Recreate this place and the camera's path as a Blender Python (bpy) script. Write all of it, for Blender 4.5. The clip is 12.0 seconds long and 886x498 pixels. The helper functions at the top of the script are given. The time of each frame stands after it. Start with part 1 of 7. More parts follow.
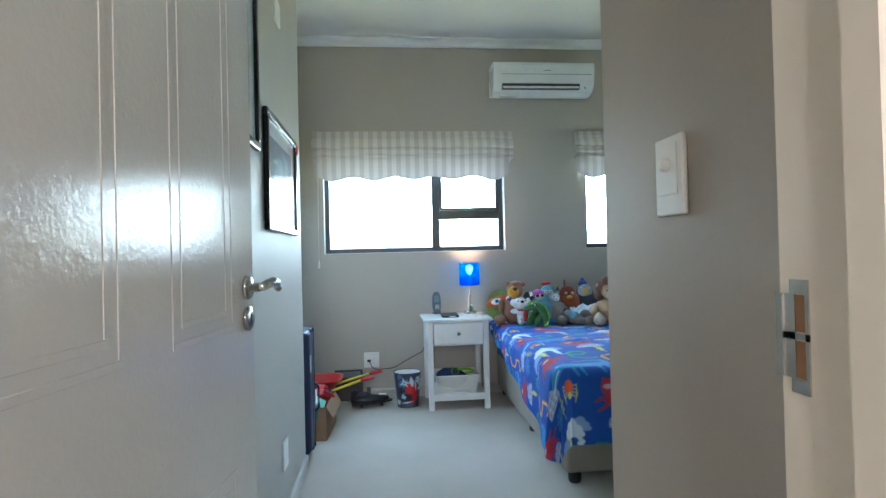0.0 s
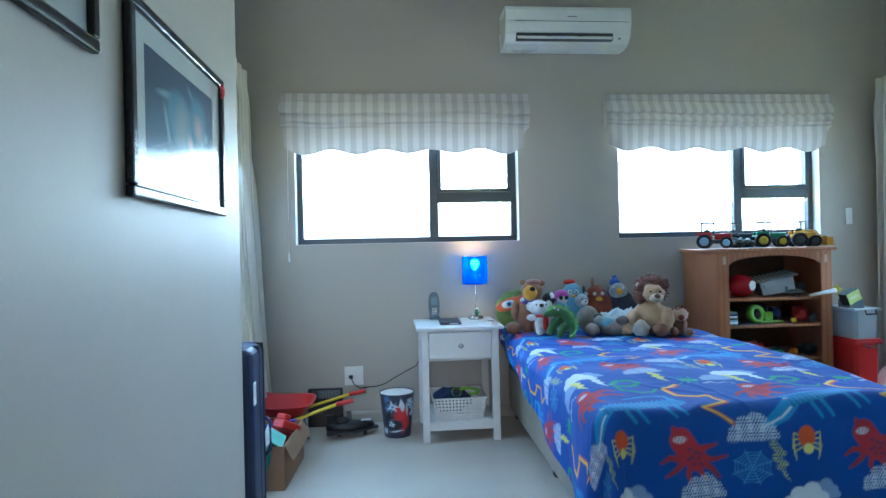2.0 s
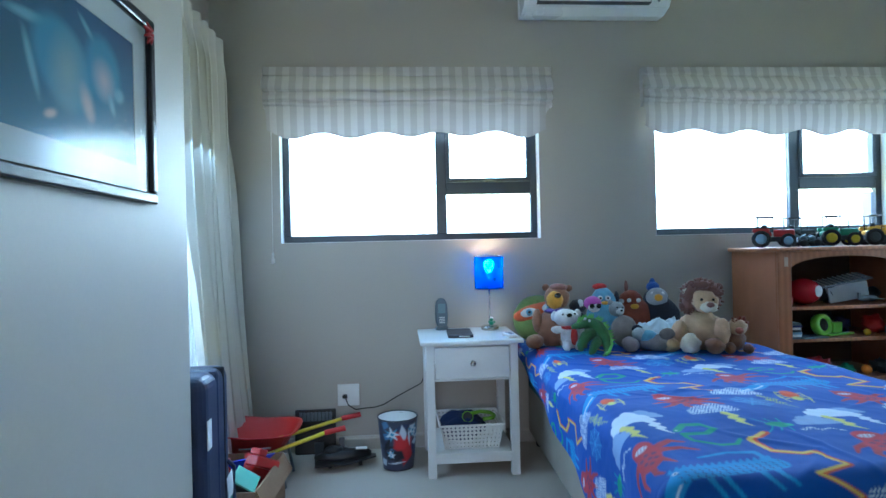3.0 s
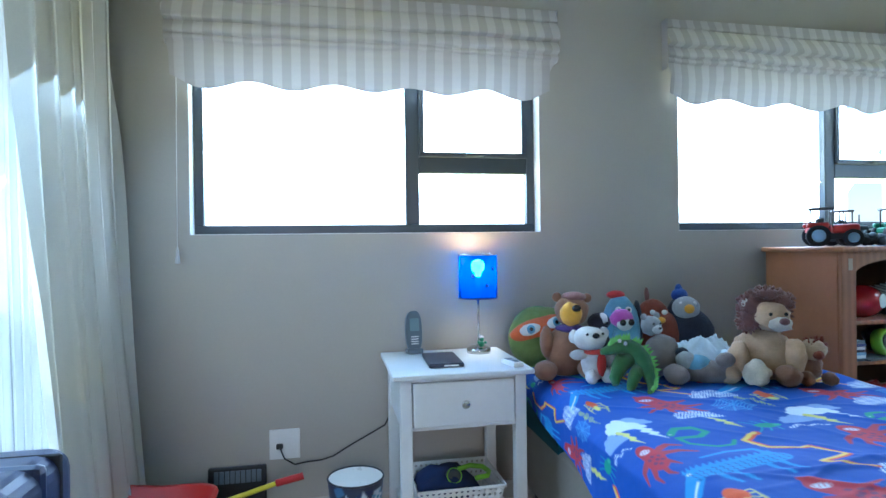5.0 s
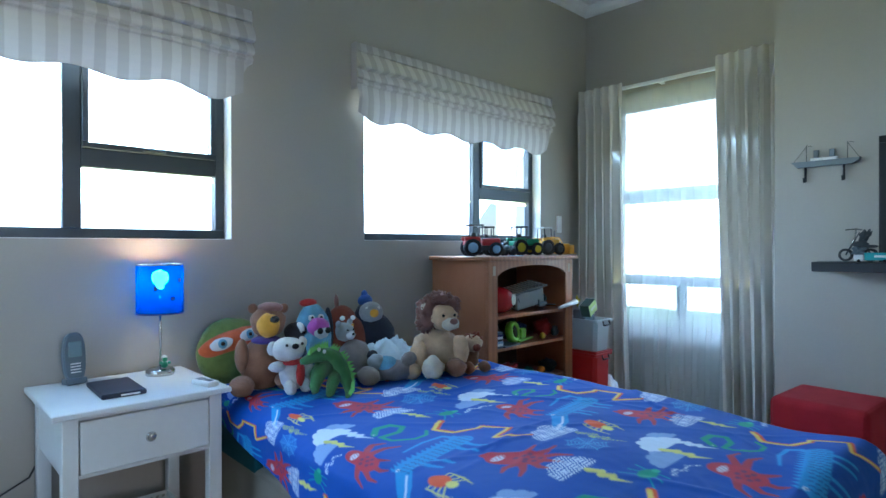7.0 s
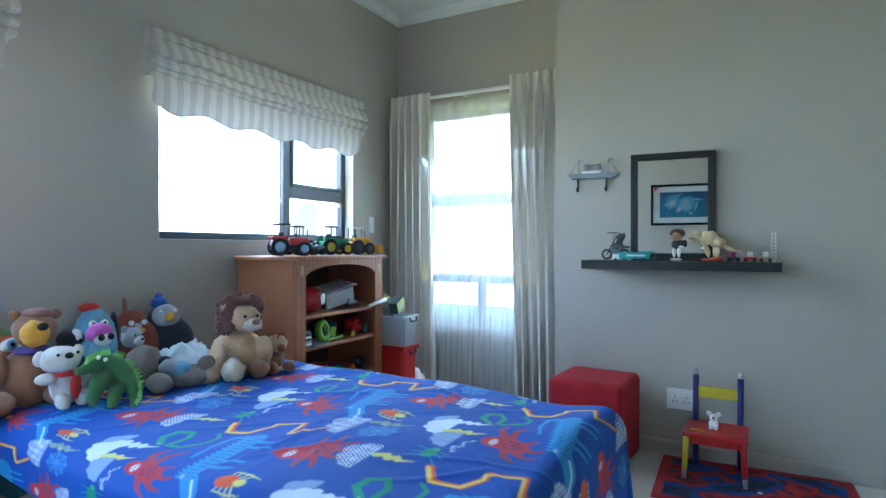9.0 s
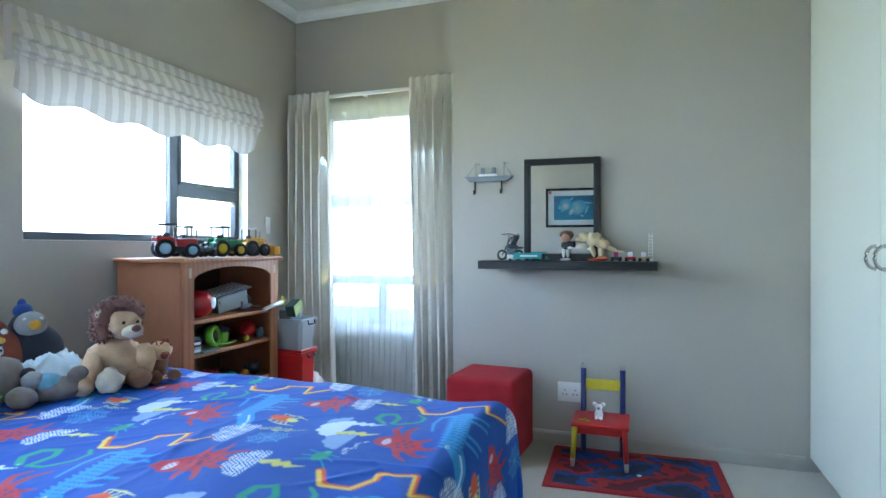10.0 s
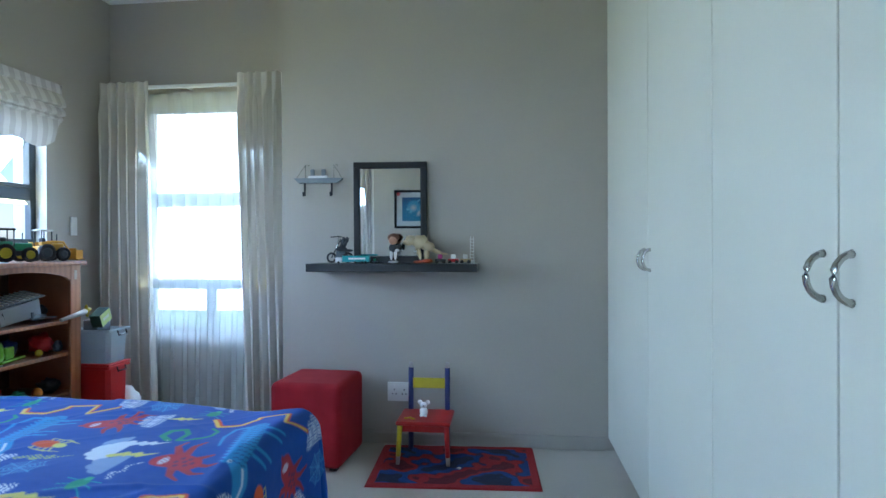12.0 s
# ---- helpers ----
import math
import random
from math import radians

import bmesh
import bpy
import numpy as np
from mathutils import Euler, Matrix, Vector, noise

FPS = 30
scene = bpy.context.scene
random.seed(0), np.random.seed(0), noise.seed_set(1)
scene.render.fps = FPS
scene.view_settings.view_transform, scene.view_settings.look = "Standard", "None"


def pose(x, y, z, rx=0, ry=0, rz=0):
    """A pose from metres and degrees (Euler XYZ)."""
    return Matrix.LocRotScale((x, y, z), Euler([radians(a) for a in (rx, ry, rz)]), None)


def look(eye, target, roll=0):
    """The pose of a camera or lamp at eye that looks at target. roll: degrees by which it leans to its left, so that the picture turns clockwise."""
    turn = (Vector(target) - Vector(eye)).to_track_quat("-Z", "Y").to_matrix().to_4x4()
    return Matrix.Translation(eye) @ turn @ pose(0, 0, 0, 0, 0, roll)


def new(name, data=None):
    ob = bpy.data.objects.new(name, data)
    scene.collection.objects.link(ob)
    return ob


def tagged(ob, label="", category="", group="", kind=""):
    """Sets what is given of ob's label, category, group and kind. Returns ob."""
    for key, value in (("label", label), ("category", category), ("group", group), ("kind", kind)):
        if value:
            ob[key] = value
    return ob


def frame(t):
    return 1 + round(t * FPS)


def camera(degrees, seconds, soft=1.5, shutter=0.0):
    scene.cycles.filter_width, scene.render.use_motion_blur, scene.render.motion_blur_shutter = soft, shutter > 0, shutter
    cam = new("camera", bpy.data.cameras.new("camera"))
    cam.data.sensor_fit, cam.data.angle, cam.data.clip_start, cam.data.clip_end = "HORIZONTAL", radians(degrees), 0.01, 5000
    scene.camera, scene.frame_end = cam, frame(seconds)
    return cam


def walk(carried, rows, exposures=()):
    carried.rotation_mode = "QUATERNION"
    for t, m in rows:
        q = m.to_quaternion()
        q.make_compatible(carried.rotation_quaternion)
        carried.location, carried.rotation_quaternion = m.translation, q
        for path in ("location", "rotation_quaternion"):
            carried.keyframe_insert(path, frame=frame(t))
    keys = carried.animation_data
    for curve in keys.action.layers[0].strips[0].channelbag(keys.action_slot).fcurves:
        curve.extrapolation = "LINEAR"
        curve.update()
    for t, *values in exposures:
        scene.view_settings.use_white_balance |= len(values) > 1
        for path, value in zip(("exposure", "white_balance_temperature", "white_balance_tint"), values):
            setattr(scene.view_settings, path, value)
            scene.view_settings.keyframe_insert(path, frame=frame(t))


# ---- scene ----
cam = camera(75.1, 12.0)
PATH = [
    (0, (-0.101, 0.162, 1.171), (0.104, 2.152, 1.194), -1.4),
    (0.3, (-0.079, 0.279, 1.173), (0.126, 2.269, 1.192), -1.4),
    (0.5, (-0.066, 0.357, 1.175), (0.142, 2.346, 1.192), -1.3),
    (1, (-0.029, 0.565, 1.161), (0.181, 2.554, 1.173), -1.3),
    (1.5, (0.031, 0.826, 1.169), (0.227, 2.816, 1.176), -1.3),
    (2, (0.047, 1.071, 1.148), (0.226, 3.063, 1.154), -1.3),
    (2.5, (0.075, 1.366, 1.166), (0.234, 3.359, 1.166), -1.3),
    (3, (0.1, 1.617, 1.156), (0.246, 3.611, 1.155), -1.3),
    (3.2, (0.095, 1.722, 1.144), (0.244, 3.716, 1.154), -1.2),
    (4.8, (-0.027, 2.396, 1.138), (0.282, 4.372, 1.138), -0.9),
    (5, (-0.024, 2.478, 1.142), (0.362, 4.44, 1.136), -0.8),
    (5.5, (-0.038, 2.584, 1.149), (0.64, 4.465, 1.136), -0.6),
    (6, (-0.093, 2.579, 1.17), (0.915, 4.306, 1.147), -0.1),
    (6.5, (-0.137, 2.564, 1.181), (1.097, 4.137, 1.158), 0.1),
    (7, (-0.136, 2.539, 1.175), (1.243, 3.987, 1.166), -0.1),
    (7.2, (-0.144, 2.523, 1.187), (1.271, 3.936, 1.169), 0.1),
    (8.8, (-0.139, 2.44, 1.174), (1.578, 3.466, 1.165), -0.0),
    (9, (-0.139, 2.432, 1.172), (1.609, 3.403, 1.164), 0.1),
    (9.5, (-0.14, 2.422, 1.172), (1.686, 3.238, 1.166), 0.1),
    (10, (-0.134, 2.396, 1.17), (1.75, 3.068, 1.167), 0.0),
    (10.5, (-0.136, 2.356, 1.179), (1.789, 2.899, 1.173), -0.0),
    (11, (-0.102, 2.277, 1.18), (1.849, 2.715, 1.175), 0.0),
    (11.5, (-0.097, 2.228, 1.187), (1.877, 2.552, 1.179), -0.2),
    (12, (-0.097, 2.178, 1.191), (1.891, 2.402, 1.184), -0.2),
]
# seconds, stops, kelvin, tint
EXPOSURES = [(0, 0.68, 5400, 8), (1.0, 0.80, 5250, 8), (2.0, 0.68, 4950, 7), (3.0, 0.45, 4850, 7), (5.0, 0.66, 5050, 10), (6.0, 0.48, 5000, 11), (7.0, 0.26, 5050, 10), (9.0, 0.65, 5200, 12), (10.5, 1.05, 5350, 13), (11.5, 0.68, 5200, 14), (12.0, 0.48, 5100, 15)]
walk(cam, [(t, look(eye, target, roll)) for t, eye, target, roll in PATH], EXPOSURES)

# ---- world, daylight and exposure ----
world = bpy.data.worlds.new("sky")
scene.world = world
world.use_nodes = True
wn = world.node_tree.nodes
sky = wn.new("ShaderNodeTexSky")
sky.sky_type, sky.sun_disc = "NISHITA", False
sky.sun_elevation, sky.sun_rotation = radians(70), radians(180)
world.node_tree.links.new(sky.outputs[0], wn["Background"].inputs[0])
wn["Background"].inputs[1].default_value = 0.15
sun = new("sun", bpy.data.lights.new("sun", "SUN"))
sun.data.energy, sun.data.angle, sun.data.color = 3.0, radians(0.5), (1, 0.95, 0.88)
sun.matrix_world = look((0, 0, 0), (0.0, 0.36, -1.0))
SKY, GARDEN = (0.54, 0.78, 0.98), (1.0, 0.97, 0.38)


def window_light(name, x, y, z, w, h, turn, power, tilt, colour):
    """An area light: daylight at a window, or the hall's added fill; tilt: degrees by which it aims upward."""
    d = bpy.data.lights.new(name, "AREA")
    d.shape, d.size, d.size_y, d.energy, d.color = "RECTANGLE", w, h, power, colour
    d.spread = radians(150 if tilt else 180)
    ob = new(name, d)
    ob.matrix_world = pose(x, y, z, 90 + tilt, 0, turn)
    return ob


def daylight(name, x, y, z, w, h, turn, power, sky_share=0.61, garden_share=0.44):
    """The sky's part shines down into the room, the sunlit garden's part shines up."""
    window_light(name + "_sky", x, y, z, w, h, turn, power * sky_share, -44, SKY)
    window_light(name + "_garden", x, y, z, w, h, turn, power * garden_share, 44, GARDEN)


daylight("daylight_window_a", 0.175, 5.30, 1.66, 1.45, 0.80, 180, 34)
daylight("daylight_window_b", 2.41, 5.30, 1.66, 1.45, 0.80, 180, 35)
daylight("daylight_window_c", 4.05, 4.22, 1.38, 0.95, 1.30, 90, 39, 0.68, 0.20)
daylight("daylight_window_d", -1.28, 4.15, 1.20, 1.1, 1.7, -90, 28, 0.80, 0.10)
# Warm fill added in the unseen hall to brighten the door and its frame.
window_light("hall_fill_light", -0.38, -1.62, 1.6, 0.95, 1.1, 0, 64, 0, (1, 0.82, 0.66))

# ---- materials ----
def material(name, colour, rough=0.6, second=None, scale=3.0, fine=120.0, bump=0.1, dist=0.002, metal=0.0, sheen=0.0,
             coat=0.0, mix=0.5, vary=0.0, island=False, transmission=0.0):
    """A surface with a slow and a fine variation of its colour, and fine relief."""
    m = bpy.data.materials.new(name)
    m.use_nodes = True
    t = m.node_tree
    n, l = t.nodes, t.links
    p = n["Principled BSDF"]
    tc = n.new("ShaderNodeTexCoord")
    slow = n.new("ShaderNodeTexNoise")
    slow.inputs["Scale"].default_value, slow.inputs["Detail"].default_value = scale, 4
    grain = n.new("ShaderNodeTexNoise")
    grain.inputs["Scale"].default_value, grain.inputs["Detail"].default_value = fine, 3
    for k in (slow, grain):
        l.new(tc.outputs["Object"], k.inputs["Vector"])
    second = second or tuple(c * 0.86 for c in colour)
    ramp = n.new("ShaderNodeMapRange")
    ramp.inputs["From Min"].default_value, ramp.inputs["From Max"].default_value = 0.3, 0.7
    l.new(slow.outputs["Fac"], ramp.inputs["Value"])
    mixc = n.new("ShaderNodeMix")
    mixc.data_type = "RGBA"
    mixc.inputs[6].default_value, mixc.inputs[7].default_value = (*colour, 1), (*second, 1)
    l.new(ramp.outputs[0], mixc.inputs[0])
    g2 = n.new("ShaderNodeMix")
    g2.data_type, g2.blend_type = "RGBA", "MULTIPLY"
    g2.inputs[0].default_value = mix * 0.5
    l.new(mixc.outputs[2], g2.inputs[6])
    gr = n.new("ShaderNodeMapRange")
    gr.inputs["From Min"].default_value, gr.inputs["From Max"].default_value = 0.35, 0.65
    gr.inputs["To Min"].default_value = 0.7
    l.new(grain.outputs["Fac"], gr.inputs["Value"])
    l.new(gr.outputs[0], g2.inputs[7])
    out = g2.outputs[2]
    if vary or island:
        info = n.new("ShaderNodeNewGeometry" if island else "ShaderNodeObjectInfo")
        mr = n.new("ShaderNodeMapRange")
        mr.inputs["To Min"].default_value, mr.inputs["To Max"].default_value = 1 - vary, 1 + vary
        l.new(info.outputs["Random Per Island" if island else "Random"], mr.inputs["Value"])
        hs = n.new("ShaderNodeHueSaturation")
        l.new(out, hs.inputs["Color"])
        l.new(mr.outputs[0], hs.inputs["Value"])
        out = hs.outputs[0]
    l.new(out, p.inputs["Base Color"])
    rr = n.new("ShaderNodeMapRange")
    rr.inputs["To Min"].default_value, rr.inputs["To Max"].default_value = max(rough - 0.07, 0.02), min(rough + 0.07, 1)
    l.new(slow.outputs["Fac"], rr.inputs["Value"])
    l.new(rr.outputs[0], p.inputs["Roughness"])
    p.inputs["Metallic"].default_value = metal
    p.inputs["Sheen Weight"].default_value = sheen
    p.inputs["Coat Weight"].default_value = coat
    p.inputs["Transmission Weight"].default_value = transmission
    if bump:
        b = n.new("ShaderNodeBump")
        b.inputs["Strength"].default_value, b.inputs["Distance"].default_value = bump, dist
        l.new(grain.outputs["Fac"], b.inputs["Height"])
        l.new(b.outputs[0], p.inputs["Normal"])
    return m


def plain(name, colour, rough=0.5, **k):
    return material(name, colour, rough, scale=6, fine=200, bump=0.05, dist=0.001, mix=0.25, **k)


M_wall = material("wall_paint", (0.42, 0.385, 0.335), 0.52, (0.40, 0.365, 0.315), 1.2, 90, 0.18, 0.0012, mix=0.12)
M_ceil = material("ceiling_paint", (0.72, 0.73, 0.745), 0.7, scale=1, fine=80, bump=0.1, mix=0.1)
M_cornice = material("cornice_paint", (0.80, 0.81, 0.82), 0.5, scale=2, bump=0.05, mix=0.1)
M_white = material("white_paint", (0.80, 0.80, 0.79), 0.35, (0.76, 0.76, 0.75), 4, 60, 0.08, 0.001, mix=0.12)
M_ns = material("nightstand_paint", (0.68, 0.68, 0.67), 0.38, (0.64, 0.64, 0.63), 4, 60, 0.08, 0.001, mix=0.15)
M_cream = material("cream_gloss_paint", (0.74, 0.69, 0.60), 0.3, (0.70, 0.65, 0.56), 3, 40, 0.15, 0.001, mix=0.15)
M_door = material("door_gloss_paint", (0.55, 0.52, 0.475), 0.13, (0.53, 0.50, 0.455), 3, 85, 0.55, 0.0012, mix=0.1)
M_cup = material("cupboard_laminate", (0.60, 0.60, 0.53), 0.38, (0.58, 0.58, 0.51), 1.5, 150, 0.05, 0.001, mix=0.08)
M_floor = material("carpet_beige", (0.50, 0.455, 0.385), 0.95, (0.44, 0.40, 0.34), 2.2, 350, 0.6, 0.004, sheen=0.2, mix=0.6)
M_alu = material("charcoal_window_aluminium", (0.035, 0.045, 0.055), 0.4, bump=0.05, mix=0.2)
M_blind = plain("blind_fabric", (0.6, 0.58, 0.54), 0.9)
M_curtain = plain("curtain_fabric", (0.55, 0.52, 0.45), 0.9)
M_sheer = plain("sheer_fabric", (0.8, 0.8, 0.78), 0.9)
M_pine = plain("orange_pine", (0.34, 0.125, 0.055), 0.4)
M_blue = plain("bed_blue", (0.02, 0.07, 0.42), 0.85)
M_base = plain("bed_base_fabric", (0.30, 0.26, 0.21), 0.85)
M_red = plain("red_suede", (0.35, 0.012, 0.02), 0.9)
M_black = plain("black_wood", (0.012, 0.012, 0.014), 0.4)
M_skirt = material("skirting_paint", (0.42, 0.39, 0.345), 0.4, scale=3, mix=0.15)
M_chrome = material("brushed_steel", (0.62, 0.61, 0.58), 0.25, metal=1.0, bump=0.02, mix=0.1)
M_plastic_w = material("white_plastic", (0.80, 0.79, 0.76), 0.3, scale=5, bump=0.02, mix=0.08)

# ---- building helpers ----
def mesh_of(name, bm, mat=None, smooth=False):
    me = bpy.data.meshes.new(name)
    bmesh.ops.recalc_face_normals(bm, faces=bm.faces)
    bm.to_mesh(me)
    bm.free()
    for m in (mat if isinstance(mat, (list, tuple)) else [mat]):
        if m:
            me.materials.append(m)
    if smooth:
        me.polygons.foreach_set("use_smooth", [True] * len(me.polygons))
    return me


def part(name, bm, mat, parent, label="", at=None, smooth=False):
    """One mesh under a thing or a part."""
    ob = new(name, mesh_of(name, bm, mat, smooth))
    ob.parent = parent
    if at is not None:
        ob.matrix_basis = at
    return tagged(ob, label=label)


def thing(name, label, category, at, group=""):
    ob = new(name)
    ob.empty_display_size = 0.1
    ob.matrix_basis = at
    return tagged(ob, label=label, category=category, group=group)


def structure(name, bm, mat, label="", category=""):
    return tagged(new(name, mesh_of(name, bm, mat)), label=label, category=category, kind="structure")


def box(bm, x0, x1, y0, y1, z0, z1, bevel=0.0, seg=1, at=None):
    """Adds a box with bevelled edges to bm."""
    m = Matrix.Translation(((x0 + x1) / 2, (y0 + y1) / 2, (z0 + z1) / 2)) @ Matrix.Diagonal((abs(x1 - x0), abs(y1 - y0), abs(z1 - z0), 1))
    tmp = bmesh.new()
    bmesh.ops.create_cube(tmp, size=1, matrix=m)
    if bevel:
        bmesh.ops.bevel(tmp, geom=tmp.edges[:] , offset=bevel, segments=seg, affect="EDGES", profile=0.5)
    if at is not None:
        bmesh.ops.transform(tmp, matrix=at, verts=tmp.verts)
    return join(bm, tmp)


def join(bm, tmp, mat=0):
    index = {v: bm.verts.new(v.co) for v in tmp.verts}
    for f in tmp.faces:
        nf = bm.faces.new([index[v] for v in f.verts])
        nf.smooth, nf.material_index = f.smooth, mat or f.material_index
    tmp.free()
    return bm


def boxes(*specs, bevel=0.0, seg=1, at=None):
    bm = bmesh.new()
    for s in specs:
        box(bm, *s, bevel=bevel, seg=seg, at=at)
    return bm


def wall_y(name, x0, x1, y0, y1, z0, z1, holes, mat, **k):
    """A wall along x from x0 to x1, with holes (xa, xb, za, zb) through it."""
    bm = bmesh.new()
    xs = sorted({x0, x1, *[h[0] for h in holes], *[h[1] for h in holes]})
    zs = sorted({z0, z1, *[h[2] for h in holes], *[h[3] for h in holes]})
    grid_wall(bm, xs, zs, holes, lambda a, z, s: (a, (y0, y1)[s], z))
    return structure(name, bm, mat, **k)


def wall_x(name, x0, x1, y0, y1, z0, z1, holes, mat, **k):
    bm = bmesh.new()
    ys = sorted({y0, y1, *[h[0] for h in holes], *[h[1] for h in holes]})
    zs = sorted({z0, z1, *[h[2] for h in holes], *[h[3] for h in holes]})
    grid_wall(bm, ys, zs, holes, lambda a, z, s: ((x0, x1)[s], a, z))
    return structure(name, bm, mat, **k)


def grid_wall(bm, us, vs, holes, place):
    solid = lambda i, j: 0 <= i < len(us) - 1 and 0 <= j < len(vs) - 1 and not any(
        h[0] - 1e-6 <= us[i] and us[i + 1] <= h[1] + 1e-6 and h[2] - 1e-6 <= vs[j] and vs[j + 1] <= h[3] + 1e-6 for h in holes)
    pts = {}

    def v(i, j, s):
        if (i, j, s) not in pts:
            pts[i, j, s] = bm.verts.new(place(us[i], vs[j], s))
        return pts[i, j, s]
    for i in range(len(us) - 1):
        for j in range(len(vs) - 1):
            if not solid(i, j):
                continue
            for s in (0, 1):
                bm.faces.new([v(i, j, s), v(i + 1, j, s), v(i + 1, j + 1, s), v(i, j + 1, s)])
            for di, dj, a, b in ((-1, 0, (0, 0), (0, 1)), (1, 0, (1, 0), (1, 1)), (0, -1, (0, 0), (1, 0)), (0, 1, (0, 1), (1, 1))):
                if not solid(i + di, j + dj):
                    p, q = (i + a[0], j + a[1]), (i + b[0], j + b[1])
                    bm.faces.new([v(*p, 0), v(*q, 0), v(*q, 1), v(*p, 1)])


# ---- the room's shell ----
H = 3.00
LX, RX = -0.56, 0.36          # faces of the short passage
EX, NX = 3.75, 3.35           # outer east wall, and the wall with the mirror
WX, WY = -0.97, 5.01          # west wall of the bay, and the wall with the two windows
CUP = 1.60                    # front of the cupboards
structure("floor", boxes((-1.25, 4.05, -1.85, 5.30, -0.12, 0.0)), M_floor, "beige short-pile fitted carpet", "carpet")
structure("ceiling", boxes((-1.25, 4.05, -1.85, 5.30, H, H + 0.12)), M_ceil, "smooth white painted ceiling", "ceiling")
wall_y("wall_north", -1.20, 3.98, WY, 5.24, 0, H, [(-0.589, 0.938, 1.206, 2.15), (1.647, 3.172, 1.206, 2.15)], M_wall,
       label="taupe painted wall with two windows", category="wall")
wall_x("wall_east", EX, 3.98, 3.57, WY, 0, H, [(3.72, 4.80, 0.58, 2.21)], M_wall, label="taupe painted outer wall behind the curtains", category="wall")
wall_x("wall_mirror_side", NX, 3.98, 0.90, 3.57, 0, H, [], M_wall, label="taupe painted wall with mirror and shelf", category="wall")
wall_x("wall_west", -1.20, WX, 3.455, WY, 0, H, [(3.60, 4.75, 0.25, 2.10)], M_wall, label="taupe painted wall of the window bay", category="wall")
wall_x("wall_pictures", -1.20, LX, 0.64, 3.455, 0, H, [], M_wall, label="taupe painted passage wall hung with framed pictures", category="wall")
wall_x("wall_switch", RX, 0.54, 0.64, 1.317, 0, H, [], M_wall, label="taupe painted passage wall with the light switch", category="wall")
wall_y("wall_south", 0.54, NX, 0.80, 0.90, 0, H, [], M_wall, label="plain wall behind the cupboards", category="wall")
wall_y("wall_door", -1.20, 1.25, 0.52, 0.64, 0, H, [(-0.585, 0.285, 0, 2.08)], M_wall, label="painted wall with the bedroom doorway", category="wall")
wall_x("wall_hall_west", -1.20, -1.05, -1.80, 0.52, 0, H, [], M_wall, label="plain painted hall wall", category="wall")
wall_x("wall_hall_east", 1.10, 1.25, -1.80, 0.52, 0, H, [], M_wall, label="plain painted hall wall", category="wall")
# The opening in this unseen wall is invented, to go with the hall's fill light.
wall_y("wall_hall_south", -1.05, 1.10, -1.80, -1.60, 0, H, [(-0.5, 0.5, 1.0, 2.2)], M_wall, label="unseen plain hall wall with an opening added for the fill light", category="wall")

# ---- trim of the room ----
def profile_run(bm, pts, prof):
    """Sweeps the profile (out, z) along the corners pts; the room lies to the left of the run."""
    rows = []
    for i, p in enumerate(pts):
        p = Vector((*p, 0))
        a = Vector((*pts[i - 1], 0)) if i else None
        b = Vector((*pts[i + 1], 0)) if i + 1 < len(pts) else None
        da = (p - a).normalized() if a else (b - p).normalized()
        db = (b - p).normalized() if b else da
        na, nb = Vector((-da.y, da.x, 0)), Vector((-db.y, db.x, 0))
        m = (na + nb)
        m = m / max(m.dot(na), 0.2) if m.length > 0.01 else na
        rows.append([bm.verts.new((p.x + m.x * o, p.y + m.y * o, z)) for o, z in prof])
    for r, q in zip(rows, rows[1:]):
        for k in range(len(prof)):
            n = (k + 1) % len(prof)
            bm.faces.new([r[k], q[k], q[n], r[n]])
    bm.faces.new(rows[0])
    bm.faces.new(rows[-1])


COVE = [(0, 2.935), (0.012, 2.935), (0.016, 2.945)] + [(0.016 + 0.054 * (1 - math.cos(a)), 2.945 + 0.045 * math.sin(a)) for a in [radians(d) for d in (20, 40, 60, 80)]] + [(0.075, 2.992), (0.075, 2.999), (0, 2.999)]
SKIRT = [(0.001, 0), (0.016, 0), (0.016, 0.062), (0.011, 0.075), (0.001, 0.078)]
bm = bmesh.new()
profile_run(bm, [(RX, 0.66), (RX, 1.317), (0.54, 1.317), (0.54, 1.60), (NX, 1.60), (NX, 3.57), (EX, 3.57), (EX, WY), (WX, WY), (WX, 3.455), (LX, 3.455), (LX, 0.66)], COVE)
structure("cornice", bm, M_cornice, "white coved plaster cornice", "cornice")
bm = bmesh.new()
profile_run(bm, [(RX, 0.70), (RX, 1.317), (0.54, 1.317)], SKIRT)
profile_run(bm, [(NX, 1.62), (NX, 3.57), (EX, 3.57), (EX, WY), (WX, WY), (WX, 3.455), (LX, 3.455), (LX, 0.70)], SKIRT)
structure("baseboard", bm, M_skirt, "low taupe painted skirting", "skirting")


# ---- windows ----
M_glass = bpy.data.materials.new("window_glass")
M_glass.use_nodes = True
_p = M_glass.node_tree.nodes["Principled BSDF"]
_p.inputs["Base Color"].default_value, _p.inputs["Roughness"].default_value = (1, 1, 1, 1), 0.0
_p.inputs["Transmission Weight"].default_value, _p.inputs["IOR"].default_value = 1.0, 1.05


def glow(name, colour, strength):
    m = bpy.data.materials.new(name)
    m.use_nodes = True
    p = m.node_tree.nodes["Principled BSDF"]
    p.inputs["Base Color"].default_value = (*colour, 1)
    p.inputs["Emission Color"].default_value = (*colour, 1)
    p.inputs["Emission Strength"].default_value = strength
    return m


